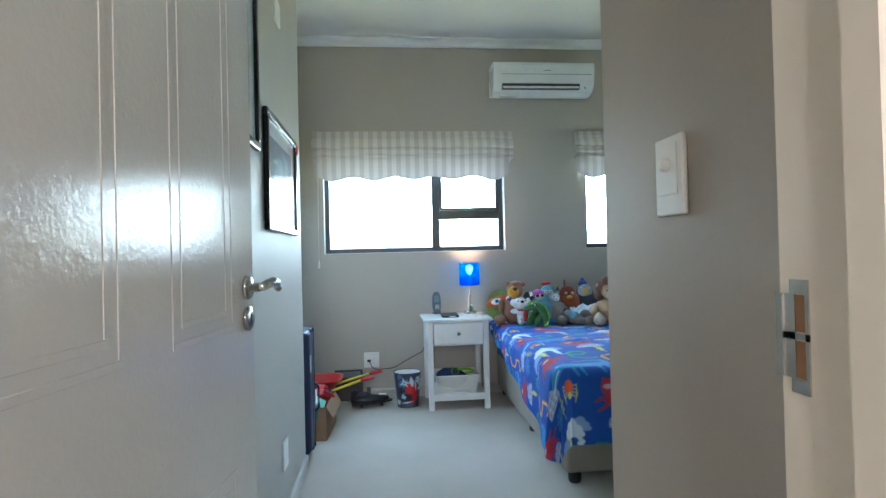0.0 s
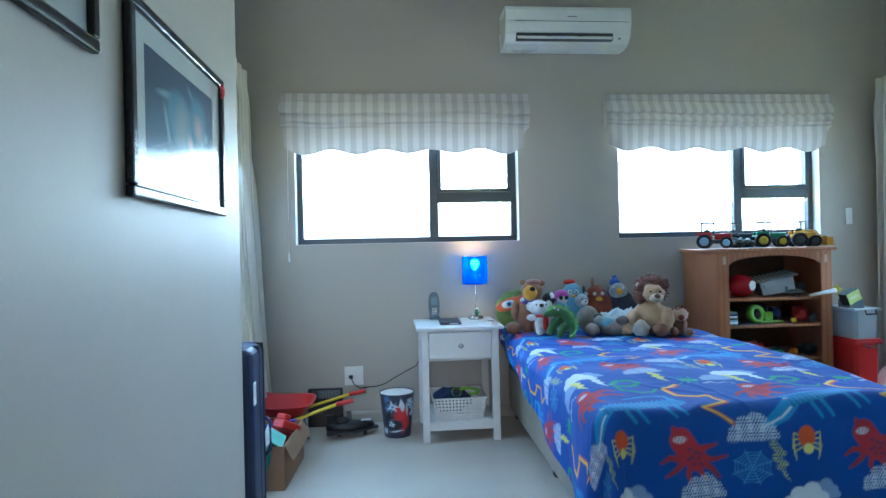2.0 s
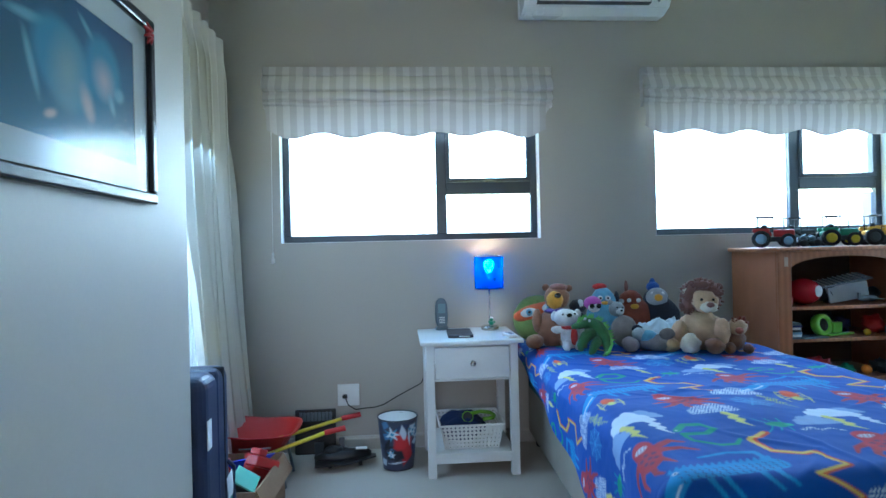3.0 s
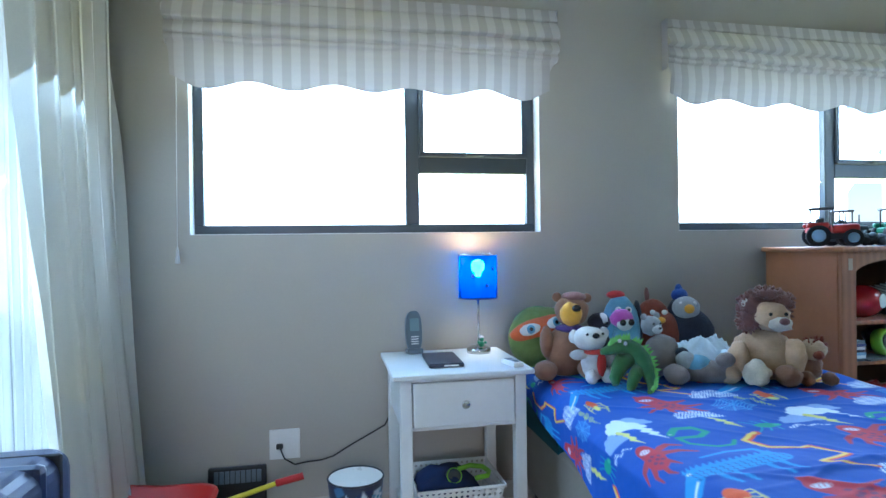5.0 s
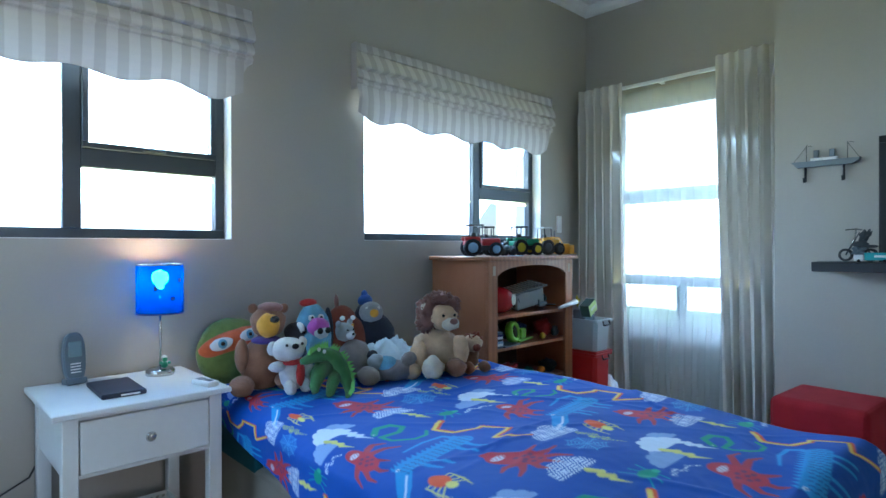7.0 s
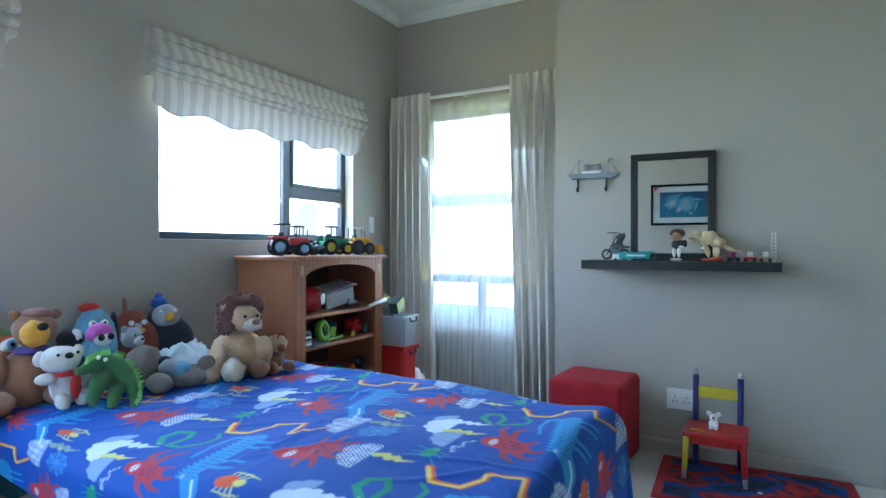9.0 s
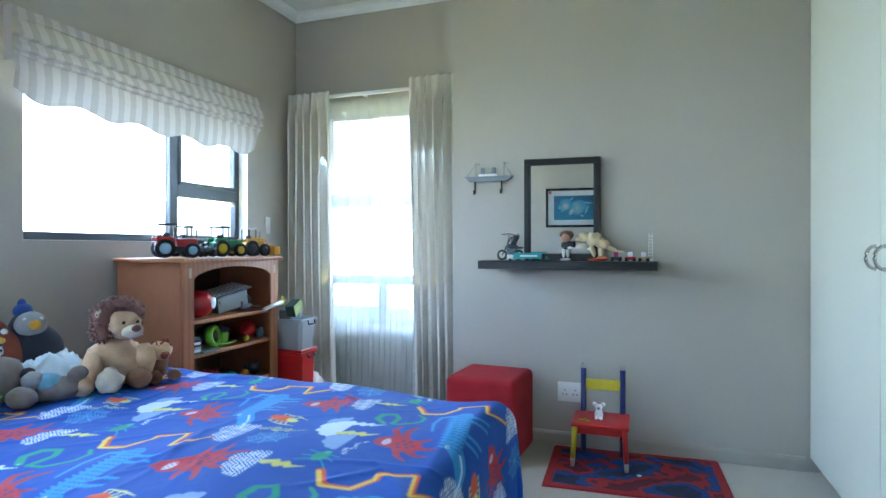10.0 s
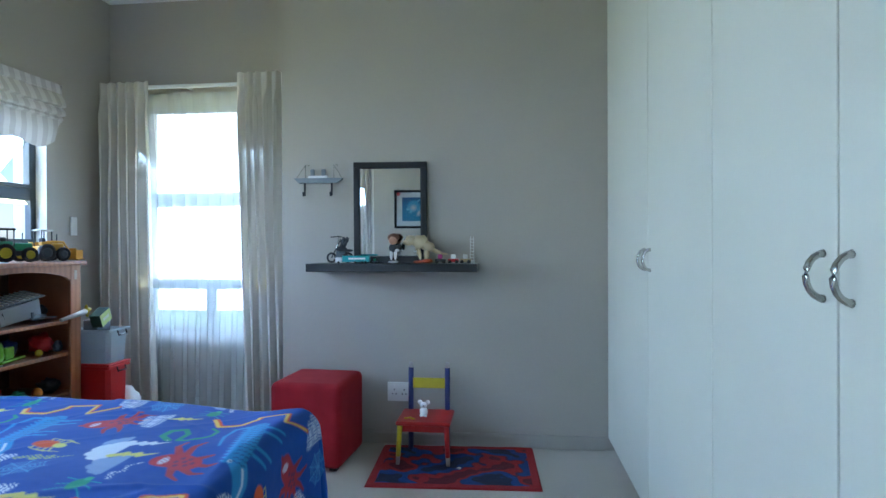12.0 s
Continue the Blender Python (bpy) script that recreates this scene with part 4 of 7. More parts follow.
# Cupboards
cup = thing("cupboard", "tall white laminate built-in cupboards with curved steel handles", "cupboard", pose(1.95, 1.26, 0))
CX0, CX1 = 0.545 - 1.95, NX - 0.002 - 1.95
part("carcass", boxes((CX0, CX1, -0.35, 0.318, 0.09, 2.93)), M_cup, cup)
part("plinth", boxes((CX0, CX1, -0.33, 0.285, 0, 0.09)), M_skirt, cup)
seams = [0.55, 0.99, 1.62, 2.38, 3.10, 3.346]
for a, b, hs in ((0.55, 0.99, "b"), (0.99, 1.62, "a"), (1.62, 2.38, "b"), (2.38, 3.346, "a")):
    d = part("door", boxes((a + 0.0025 - 1.95, b - 0.0025 - 1.95, 0.320, 0.340, 0.075, 2.928), bevel=0.002), M_cup, cup, "white laminate door")
    hx = (b - 0.045 if hs == "b" else a + 0.045) - 1.95
    pts = [(hx, 0.340 + 0.032 * math.sin(math.pi * k / 10), 1.135 + 0.042 * -math.cos(math.pi * k / 10)) for k in range(11)]
    part("handle", tube(bmesh.new(), pts, [0.008] + [0.0065] * 9 + [0.008], 8), M_chrome, d, "curved brushed steel bow handle")
M_mirror = material("mirror_glass", (0.86, 0.88, 0.87), 0.02, metal=1.0, bump=0, mix=0)
for nlink in list(M_mirror.node_tree.links):
    if nlink.to_socket.name == "Roughness":
        M_mirror.node_tree.links.remove(nlink)
M_mirror.node_tree.nodes["Principled BSDF"].inputs["Roughness"].default_value = 0.01

# Floating shelf, mirror, hook rack
sh = thing("floating_shelf", "black-brown floating shelf fixed to the wall below the mirror", "shelf", pose(3.235, 2.845, 1.05))
part("board", boxes((-0.115, 0.114, -0.495, 0.495, 0, 0.046), bevel=0.002), M_black, sh)
mi = thing("mirror", "rectangular mirror in a moulded black frame standing on the floating shelf", "mirror", pose(3.318, 2.88, 1.097, 0, -1.05, 3.1))
a, b, h, f = -0.222, 0.222, 0.605, 0.034
part("frame", boxes((-0.012, 0.012, a, b, 0, f), (-0.012, 0.012, a, b, h - f, h), (-0.012, 0.012, a, a + f, f, h - f), (-0.012, 0.012, b - f, b, f, h - f), bevel=0.004, seg=2), M_black, mi)
part("inner_frame", boxes((-0.007, 0.0, a + f, b - f, f, f + 0.006), (-0.007, 0.0, a + f, b - f, h - f - 0.006, h - f), (-0.007, 0.0, a + f, a + f + 0.006, f, h - f), (-0.007, 0.0, b - f - 0.006, b - f, f, h - f)), M_black, mi)
part("glass", boxes((-0.004, 0.006, a + f, b - f, f, h - f)), M_mirror, mi, "clear mirror glass")
hk = thing("hook_rack", "small weathered ship-shaped wall rack with two hooks", "hook rack", pose(3.335, 3.335, 1.585))
M_shipgrey = plain("weathered_grey_paint", (0.22, 0.25, 0.28), 0.7)
bm = bmesh.new()
hull = [(-0.15, 0.018), (-0.155, 0.03), (0.15, 0.03), (0.13, 0.012), (0.12, 0.0), (-0.12, 0.0)]
va, vb = [bm.verts.new((-0.018, y, z)) for y, z in hull], [bm.verts.new((0.012, y, z)) for y, z in hull]
bm.faces.new(va); bm.faces.new(vb[::-1])
for k in range(6):
    bm.faces.new([va[k], va[(k + 1) % 6], vb[(k + 1) % 6], vb[k]])
part("hull", bm, M_shipgrey, hk, "grey ship hull")
part("deck_house", boxes((-0.012, 0.008, -0.06, 0.06, 0.030, 0.045), bevel=0.002), M_white, hk)
for y in (-0.035, 0.035):
    part("funnel", boxes((-0.008, 0.006, y - 0.012, y + 0.012, 0.045, 0.085), bevel=0.003), M_shipgrey, hk)
for y in (-0.10, 0.08):
    part("mast", tube(bmesh.new(), [(0, y, 0.03), (0, y, 0.115), (0, y - 0.025, 0.108)], 0.002, 6), M_greydark, hk)
    part("rigging", tube(bmesh.new(), [(0, y, 0.11), (0, -0.15 if y < 0 else 0.14, 0.03)], 0.001, 4), M_greydark, hk)
for y in (-0.085, 0.085):
    part("hook", tube(bmesh.new(), [(0.002, y, 0.005), (0.0, y, -0.075), (-0.022, y, -0.078), (-0.028, y, -0.055)], 0.006, 8), M_greydark, hk, "dark metal hook")

# Crayon chair
cc = thing("toy_chair", "small red wooden child's chair with crayon-shaped posts, on the rug", "chair", pose(3.12, 2.64, 0.009))
part("seat", boxes((-0.135, 0.135, -0.15, 0.15, 0.210, 0.232), bevel=0.008, seg=2), M_redpaint, cc, "red painted seat")
part("apron", boxes((-0.12, -0.105, -0.115, 0.115, 0.175, 0.210), (-0.12, 0.12, -0.12, -0.107, 0.175, 0.210), (-0.12, 0.12, 0.107, 0.12, 0.175, 0.210)), M_redpaint, cc)
for y, mm, nm in ((0.128, M_yellow, "yellow"), (-0.128, M_redpaint, "red")):
    lg = part("leg", tube(bmesh.new(), [(-0.118, y, 0.210), (-0.128, y * 1.06, 0.045)], [0.015, 0.013], 12), mm, cc, nm + " crayon-shaped leg")
    part("leg_tip", tube(bmesh.new(), [(-0.128, y * 1.06, 0.045), (-0.131, y * 1.08, 0.0)], [0.0125, 0.010], 12), plain("pale_wood", (0.45, 0.38, 0.33), 0.6), lg)
    part("post", tube(bmesh.new(), [(0.125, y * 0.84, 0.0), (0.135, y * 0.84, 0.475)], 0.0155, 14), M_bluepaint, cc, "dark blue crayon-shaped post")
    part("post_tip", tube(bmesh.new(), [(0.135, y * 0.84, 0.475), (0.136, y * 0.84, 0.505)], [0.0145, 0.010], 12), plain("pale_tip", (0.42, 0.38, 0.38), 0.5), cc)
part("back_rail", boxes((0.124, 0.136, -0.095, 0.095, 0.355, 0.415), bevel=0.003), M_yellow, cc, "yellow painted back rail")

# Rug
def rug():
    nu, nv = 230, 156
    x0, x1, y0, y1 = -0.30, 0.30, -0.44, 0.44
    X, Y = np.meshgrid(np.linspace(x0, x1, nv), np.linspace(y0, y1, nu), indexing="ij")
    c = np.empty(X.shape + (3,)); c[:] = (0.30, 0.015, 0.02)
    blue, dark = np.array((0.010, 0.05, 0.22)), np.array((0.01, 0.02, 0.06))
    inner = (np.abs(X) < 0.255) & (np.abs(Y) < 0.395)
    f = np.sin(X * 15 + 2.2 * np.sin(Y * 11 + 0.5)) + np.sin(Y * 12 + 2.4 * np.sin(X * 13 + 1)) + 0.35 * np.sin(X * 44 + Y * 31) + 0.25 * np.sin(Y * 67 - X * 52)
    c[inner & (f > -0.15)] = blue
    c[inner & (f > 1.25)] = dark
    c[inner & (f < -1.25)] = (0.10, 0.008, 0.02)
    c[inner & (np.abs(f + 0.15) < 0.10)] = (0.05, 0.015, 0.06)
    fleck = np.random.RandomState(3).normal(1.0, 0.13, X.shape)
    c *= fleck[..., None]
    Z = 0.0095 + 0.0015 * np.sin(X * 40 + Y * 33) * 0.5
    rim = (np.abs(X) > 0.297) | (np.abs(Y) > 0.436)
    Z[rim] = 0.0015
    bm = bmesh.new()
    vs = [[bm.verts.new((X[i, j], Y[i, j], Z[i, j])) for j in range(nu)] for i in range(nv)]
    for i in range(nv - 1):
        for j in range(nu - 1):
            bm.faces.new([vs[i][j], vs[i + 1][j], vs[i + 1][j + 1], vs[i][j + 1]]).smooth = True
    me = mesh_of("carpet_top", bm)
    rgba = np.ones((nv * nu, 4), np.float32); rgba[:, :3] = c.reshape(-1, 3)
    me.color_attributes.new("print", "FLOAT_COLOR", "POINT").data.foreach_set("color", rgba.ravel())
    m = material("rug_pile", (0.3, 0.02, 0.02), 0.98, scale=5, fine=400, bump=0.7, dist=0.003, mix=0.5)
    n, l = m.node_tree.nodes, m.node_tree.links
    at = n.new("ShaderNodeAttribute"); at.attribute_name = "print"
    l.new(at.outputs["Color"], n["Principled BSDF"].inputs["Base Color"])
    me.materials.append(m)
    r = thing("rug", "small red and blue patterned rug under the child's chair", "rug", pose(3.01, 2.465, 0, 0, 0, 2.5))
    ob = new("carpet_top", me); ob.parent = r


rug()

# ---- things on the walls ----
ac = thing("air_conditioner", "white wall-mounted split air conditioner above the two windows", "air conditioner", pose(1.255, 5.008, 2.50))
sec = [(0, 0.005), (-0.09, 0.0), (-0.165, 0.022), (-0.205, 0.075), (-0.222, 0.15), (-0.222, 0.232), (-0.205, 0.252), (0, 0.256)]
bm = bmesh.new()
ends = []
for x, k in ((-0.428, 0.97), (-0.420, 1.0), (0.420, 1.0), (0.428, 0.97)):
    ends.append([bm.verts.new((x, y * k, 0.128 + (z - 0.128) * k)) for y, z in sec])
for r0, r1 in zip(ends, ends[1:]):
    for k in range(len(sec)):
        n = (k + 1) % len(sec)
        bm.faces.new([r0[k], r1[k], r1[n], r0[n]])
bm.faces.new(ends[0]); bm.faces.new(ends[-1])
bmesh.ops.bevel(bm, geom=[e for e in bm.edges if abs(e.verts[0].co.x - e.verts[1].co.x) > 0.5], offset=0.008, segments=2, affect="EDGES")
M_acw = material("air_conditioner_plastic", (0.78, 0.80, 0.80), 0.28, scale=3, bump=0.02, mix=0.06)
part("casing", bm, M_acw, ac, "glossy white plastic casing")
part("front_panel_gap", boxes((-0.36, 0.40, -0.2232, -0.2215, 0.146, 0.149)), M_greydark, ac, "dark gap under the front panel")
part("outlet", boxes((-0.355, 0.30, -0.2085, -0.15, 0.030, 0.074)), M_greydark, ac, "dark air outlet")
part("louvre", boxes((-0.350, 0.295, -0.214, -0.2095, 0.034, 0.052), bevel=0.001), M_acw, ac, "white swing louvre")
for x in (-0.14, 0.07):
    part("louvre_clip", boxes((x - 0.012, x + 0.012, -0.2165, -0.2125, 0.048, 0.066), bevel=0.001), M_greydark, ac)
part("maker_mark", boxes((-0.01, 0.05, -0.2235, -0.2215, 0.176, 0.181)), M_greymid, ac, "small grey maker's mark")
part("display", boxes((0.335, 0.350, -0.214, -0.2095, 0.034, 0.044)), M_greymid, ac)
M_pane = bpy.data.materials.new("picture_glass")
M_pane.use_nodes = True
_t = M_pane.node_tree
_g, _tp, _mx, _fr = _t.nodes.new("ShaderNodeBsdfGlossy"), _t.nodes.new("ShaderNodeBsdfTransparent"), _t.nodes.new("ShaderNodeMixShader"), _t.nodes.new("ShaderNodeFresnel")
_g.inputs["Roughness"].default_value = 0.15
_fr.inputs["IOR"].default_value = 1.5
_t.links.new(_fr.outputs[0], _mx.inputs[0]); _t.links.new(_tp.outputs[0], _mx.inputs[1]); _t.links.new(_g.outputs[0], _mx.inputs[2])
_t.links.new(_mx.outputs[0], _t.nodes["Material Output"].inputs["Surface"])


def painted(name, w, h, f, mat_name, rough=0.6, n=110, parent=None, depth=0.002, at=None, label=""):
    """A flat printed sheet w x h (along y and z) whose colours come from f(y, z)."""
    ny, nz = n, max(8, int(n * h / w))
    Y, Z = np.meshgrid(np.linspace(0, w, ny), np.linspace(0, h, nz), indexing="ij")
    c = f(Y, Z)
    i, j = np.meshgrid(np.arange(ny - 1), np.arange(nz - 1), indexing="ij")
    a = (i * nz + j).ravel()
    me = bpy.data.meshes.new(name)
    me.from_pydata(np.stack([np.zeros(Y.size), Y.ravel(), Z.ravel()], -1).tolist(), [], np.stack([a, a + nz, a + nz + 1, a + 1], -1).tolist())
    rgba = np.ones((Y.size, 4), np.float32); rgba[:, :3] = c.reshape(-1, 3)
    me.color_attributes.new("print", "FLOAT_COLOR", "POINT").data.foreach_set("color", rgba.ravel())
    m = bpy.data.materials.new(mat_name); m.use_nodes = True
    at_ = m.node_tree.nodes.new("ShaderNodeAttribute"); at_.attribute_name = "print"
    p = m.node_tree.nodes["Principled BSDF"]; p.inputs["Roughness"].default_value = rough
    m.node_tree.links.new(at_.outputs["Color"], p.inputs["Base Color"])
    me.materials.append(m)
    ob = new(name, me); ob.parent = parent
    if at is not None:
        ob.matrix_basis = at
    return tagged(ob, label=label)


def soft_ellipse(Y, Z, cy, cz, a, b, turn=0.0, soft=0.25):
    y, z = (Y - cy), (Z - cz)
    y, z = y * math.cos(turn) + z * math.sin(turn), -y * math.sin(turn) + z * math.cos(turn)
    d = np.sqrt((y / a) ** 2 + (z / b) ** 2)
    return np.clip((1 + soft - d) / (2 * soft), 0, 1)[..., None]


def dolphins(Y, Z):
    w, h = Y.max(), Z.max()
    c = np.zeros(Y.shape + (3,))
    k = (Z / h)[..., None]
    c[:] = np.array((0.02, 0.14, 0.26)) * (1 - k) + np.array((0.006, 0.035, 0.16)) * k
    glow_ = soft_ellipse(Y, Z, 0.55 * w, 0.42 * h, 0.5 * w, 0.45 * h, 0, 0.9)
    c = c * (1 - 0.6 * glow_) + np.array((0.04, 0.30, 0.42)) * 0.6 * glow_
    dark = soft_ellipse(Y, Z, 0.12 * w, 0.75 * h, 0.30 * w, 0.25 * w, 0, 0.9)
    c = c * (1 - 0.3 * dark)
    body, pale, fin, skin = (0.07, 0.30, 0.46), (0.28, 0.42, 0.42), (0.20, 0.45, 0.56), (0.50, 0.46, 0.46)
    for cy, cz, a, b, t, soft, col in (
            (0.62, 0.86, 0.06, 0.012, -0.6, 0.5, fin), (0.74, 0.64, 0.135, 0.125, -0.5, 0.20, body), (0.74, 0.56, 0.06, 0.055, -0.4, 0.8, skin), (0.865, 0.50, 0.040, 0.028, 0.2, 0.4, fin), (0.80, 0.40, 0.02, 0.04, 0.5, 0.5, fin),
            (0.28, 0.70, 0.13, 0.018, 0.10, 0.4, fin), (0.27, 0.42, 0.018, 0.10, 0.35, 0.4, fin), (0.37, 0.16, 0.035, 0.014, 0.3, 0.5, skin),
            (0.46, 0.52, 0.19, 0.145, -0.45, 0.15, body), (0.48, 0.48, 0.075, 0.095, -0.3, 0.9, pale), (0.61, 0.33, 0.035, 0.060, 0.5, 0.6, skin)):
        m = soft_ellipse(Y, Z, cy * w, cz * h, a * w, b * w, t, soft)
        c = c * (1 - m) + np.array(col) * m
    return np.clip(c, 0, 1)


def dark_stones(Y, Z):
    c = np.zeros(Y.shape + (3,)); c[:] = (0.015, 0.03, 0.03)
    rs = np.random.RandomState(2)
    for _ in range(60):
        m = soft_ellipse(Y, Z, rs.uniform(0, Y.max()), rs.uniform(0, Z.max()), rs.uniform(0.012, 0.03), rs.uniform(0.01, 0.02), rs.uniform(0, 3))
        v = rs.uniform(0.02, 0.09)
        c = c * (1 - m) + np.array((v, v * 1.1, v)) * m
    return c


M_mount = plain("picture_mount_card", (0.66, 0.69, 0.68), 0.8)
M_frame = material("black_frame_lacquer", (0.012, 0.014, 0.020), 0.22, scale=6, bump=0.03, mix=0.2)


def picture(y0, y1, z0, z1, mount, scene_of, label, flower=False):
    p = thing("framed_picture", label, "picture", pose(LX, y0, z0, 0, 0.0, 0))
    w, h, f = y1 - y0, z1 - z0, 0.030
    part("frame", boxes((0.002, 0.024, 0, w, 0, f), (0.002, 0.024, 0, w, h - f, h), (0.002, 0.024, 0, f, f, h - f), (0.002, 0.024, w - f, w, f, h - f), bevel=0.006, seg=2), M_frame, p, "glossy black moulded frame")
    part("backing", boxes((0.002, 0.008, f - 0.003, w - f + 0.003, f - 0.003, h - f + 0.003)), M_mount, p)
    ml, mb = mount
    part("mount", boxes((0.008, 0.0105, f, w - f, f, f + mb), (0.008, 0.0105, f, w - f, h - f - mb, h - f), (0.008, 0.0105, f, f + ml, f + mb, h - f - mb), (0.008, 0.0105, w - f - ml, w - f, f + mb, h - f - mb)), M_mount, p, "pale card mount")
    painted("print", w - 2 * f - 2 * ml, h - 2 * f - 2 * mb, scene_of, "art_print", 0.6, 110, p, at=Matrix.Translation((0.0088, f + ml, f + mb)), label="printed picture")
    gb = bmesh.new()
    gb.faces.new([gb.verts.new(c) for c in ((0.0135, f, f), (0.0135, w - f, f), (0.0135, w - f, h - f), (0.0135, f, h - f))])
    g = part("glass", gb, M_pane, p, "reflecting picture glass")
    if g.data.polygons[0].normal.x < 0:
        g.data.flip_normals()
    g.visible_shadow = False
    if flower:
        fl = thing("ribbon_rosette", "small red ribbon rosette stuck on the picture's corner", "rosette", pose(LX + 0.026, y1 - 0.055, z1 - 0.05))
        for k in range(7):
            a = k * 0.9
            part("petal", tube(bmesh.new(), [(0, 0, 0), (0.008, 0.012 * math.cos(a), 0.014 * math.sin(a)), (0.003, 0.026 * math.cos(a), 0.028 * math.sin(a))], [0.003, 0.006, 0.002], 6), M_redpaint, fl)
    return p


picture(2.45, 3.195, 1.288, 1.772, (0.07, 0.062), dolphins, "black-framed underwater picture of two dolphins, behind glass", True)
picture(1.78, 2.31, 1.565, 2.19, (0.075, 0.085), dark_stones, "black-framed dark photograph with wide pale mount, behind glass")


def switch_plate(name, label, category, at, w, h, kind):
    """A plate on a wall; its face looks along local -y."""
    s = thing(name, label, category, at)
    part("plate", boxes((-w / 2, w / 2, -0.010, 0, -h / 2, h / 2), bevel=0.003, seg=2), M_plastic_w, s, "white plastic plate")
    if kind == "switch":
        part("insert", boxes((-w * 0.34, w * 0.34, -0.0125, -0.010, -h * 0.24, h * 0.40), bevel=0.001), M_plastic_w, s)
        part("dimmer_knob", lathe(bmesh.new(), [(0.011, 0), (0.011, 0.006), (0.009, 0.010), (0.001, 0.011)], 20, (0, -0.0125, 0.018), pose(0, 0, 0, 90)), M_plastic_w, s)
    if kind == "double":
        for sx in (-1, 1):
            part("rocker", boxes((sx * 0.034 - 0.008, sx * 0.034 + 0.008, -0.014, -0.010, 0.028, 0.044), bevel=0.001), M_plastic_w, s)
            for dx, dz in ((0, 0.012), (-0.011, -0.013), (0.011, -0.013)):
                part("pin_hole", boxes((sx * 0.030 + dx - 0.003, sx * 0.030 + dx + 0.003, -0.0106, -0.0098, dz - 0.004, dz + 0.004)), M_black, s)
    if kind == "plug":
        part("socket_face", boxes((-0.032, 0.040, -0.013, -0.010, -0.030, 0.030), bevel=0.002), M_plastic_w, s)
        part("plug", boxes((-0.034, -0.006, -0.030, -0.010, -0.016, 0.006), bevel=0.005, seg=2), M_black, s, "black plug")
        part("rocker", boxes((0.018, 0.030, -0.016, -0.012, -0.002, 0.018), bevel=0.001), M_plastic_w, s)
    return s


switch_plate("light_switch", "white rocker light switch plate on the passage wall", "light switch", pose(RX, 1.032, 1.288, 0, 0, -90), 0.086, 0.125, "switch")
switch_plate("blank_plate", "blank white plate low on the passage wall", "wall plate", pose(LX, 2.785, 0.31, 0, 0, 90), 0.11, 0.125, "blank")
switch_plate("blank_plate", "blank white plate high on the passage wall", "wall plate", pose(LX, 2.80, 2.285, 0, 0, 90), 0.125, 0.11, "blank")
switch_plate("double_socket", "white double wall socket with round pin holes, near the child's chair", "socket", pose(NX, 2.835, 0.315, 0, 0, -90), 0.145, 0.115, "double")
switch_plate("wall_socket", "white wall socket with a black plug and cable in it", "socket", pose(-0.222, WY, 0.318), 0.125, 0.125, "plug")
switch_plate("isolator_switch", "slim white switch plate beside the window", "switch", pose(3.385, WY, 1.335), 0.055, 0.12, "blank")
cab = thing("power_cable", "thin black power cable sagging from the socket to the nightstand", "cable", pose(-0.22, 4.99, 0.315))
pts = [(-0.02, -0.012, -0.005), (0.0, -0.03, -0.045), (0.04, -0.02, -0.075), (0.09, -0.015, -0.07), (0.15, -0.012, -0.068), (0.20, -0.012, -0.055), (0.28, -0.012, -0.01), (0.36, -0.012, 0.03), (0.42, -0.012, 0.06), (0.47, -0.02, 0.16), (0.56, -0.015, 0.34), (0.70, -0.01, 0.375)]
part("flex", tube(bmesh.new(), pts, 0.0035, 6), M_black, cab)

# ---- on the nightstand ----
lamp = thing("table_lamp", "lit chrome table lamp with blue drum shade, on the nightstand", "table lamp", pose(0.597, 4.872, 0.690))
part("base", lathe(bmesh.new(), [(0.050, 0), (0.052, 0.006), (0.050, 0.018), (0.040, 0.024), (0.012, 0.026), (0.006, 0.032)], 32), M_chrome, lamp, "round chrome base")
part("stem", tube(bmesh.new(), [(0, 0, 0.028), (0, 0, 0.30)], 0.005, 12), M_chrome, lamp, "slim chrome stem")
M_shade = bpy.data.materials.new("blue_shade_film")
M_shade.use_nodes = True
_n, _l = M_shade.node_tree.nodes, M_shade.node_tree.links
_p = _n["Principled BSDF"]
_p.inputs["Base Color"].default_value, _p.inputs["Roughness"].default_value = (0.01, 0.16, 0.65, 1), 0.25
_tr, _tp, _m1, _m2 = _n.new("ShaderNodeBsdfTranslucent"), _n.new("ShaderNodeBsdfTransparent"), _n.new("ShaderNodeMixShader"), _n.new("ShaderNodeMixShader")
_tr.inputs["Color"].default_value, _tp.inputs["Color"].default_value = (0.01, 0.17, 0.70, 1), (0.20, 0.50, 0.95, 1)
_m1.inputs[0].default_value, _m2.inputs[0].default_value = 0.38, 0.55
_l.new(_p.outputs[0], _m1.inputs[1]); _l.new(_tr.outputs[0], _m1.inputs[2]); _l.new(_m1.outputs[0], _m2.inputs[1]); _l.new(_tp.outputs[0], _m2.inputs[2])
_l.new(_m2.outputs[0], _n["Material Output"].inputs["Surface"])
shade = part("shade", lathe(bmesh.new(), [(0.0815, 0.235), (0.083, 0.235), (0.083, 0.418), (0.0815, 0.418), (0.0815, 0.235)], 48), M_shade, lamp, "translucent blue drum shade")
part("shade_ring", lathe(bmesh.new(), [(0.0825, 0.415), (0.0845, 0.415), (0.0845, 0.421), (0.0825, 0.421), (0.0825, 0.415)], 40), M_chrome, shade)
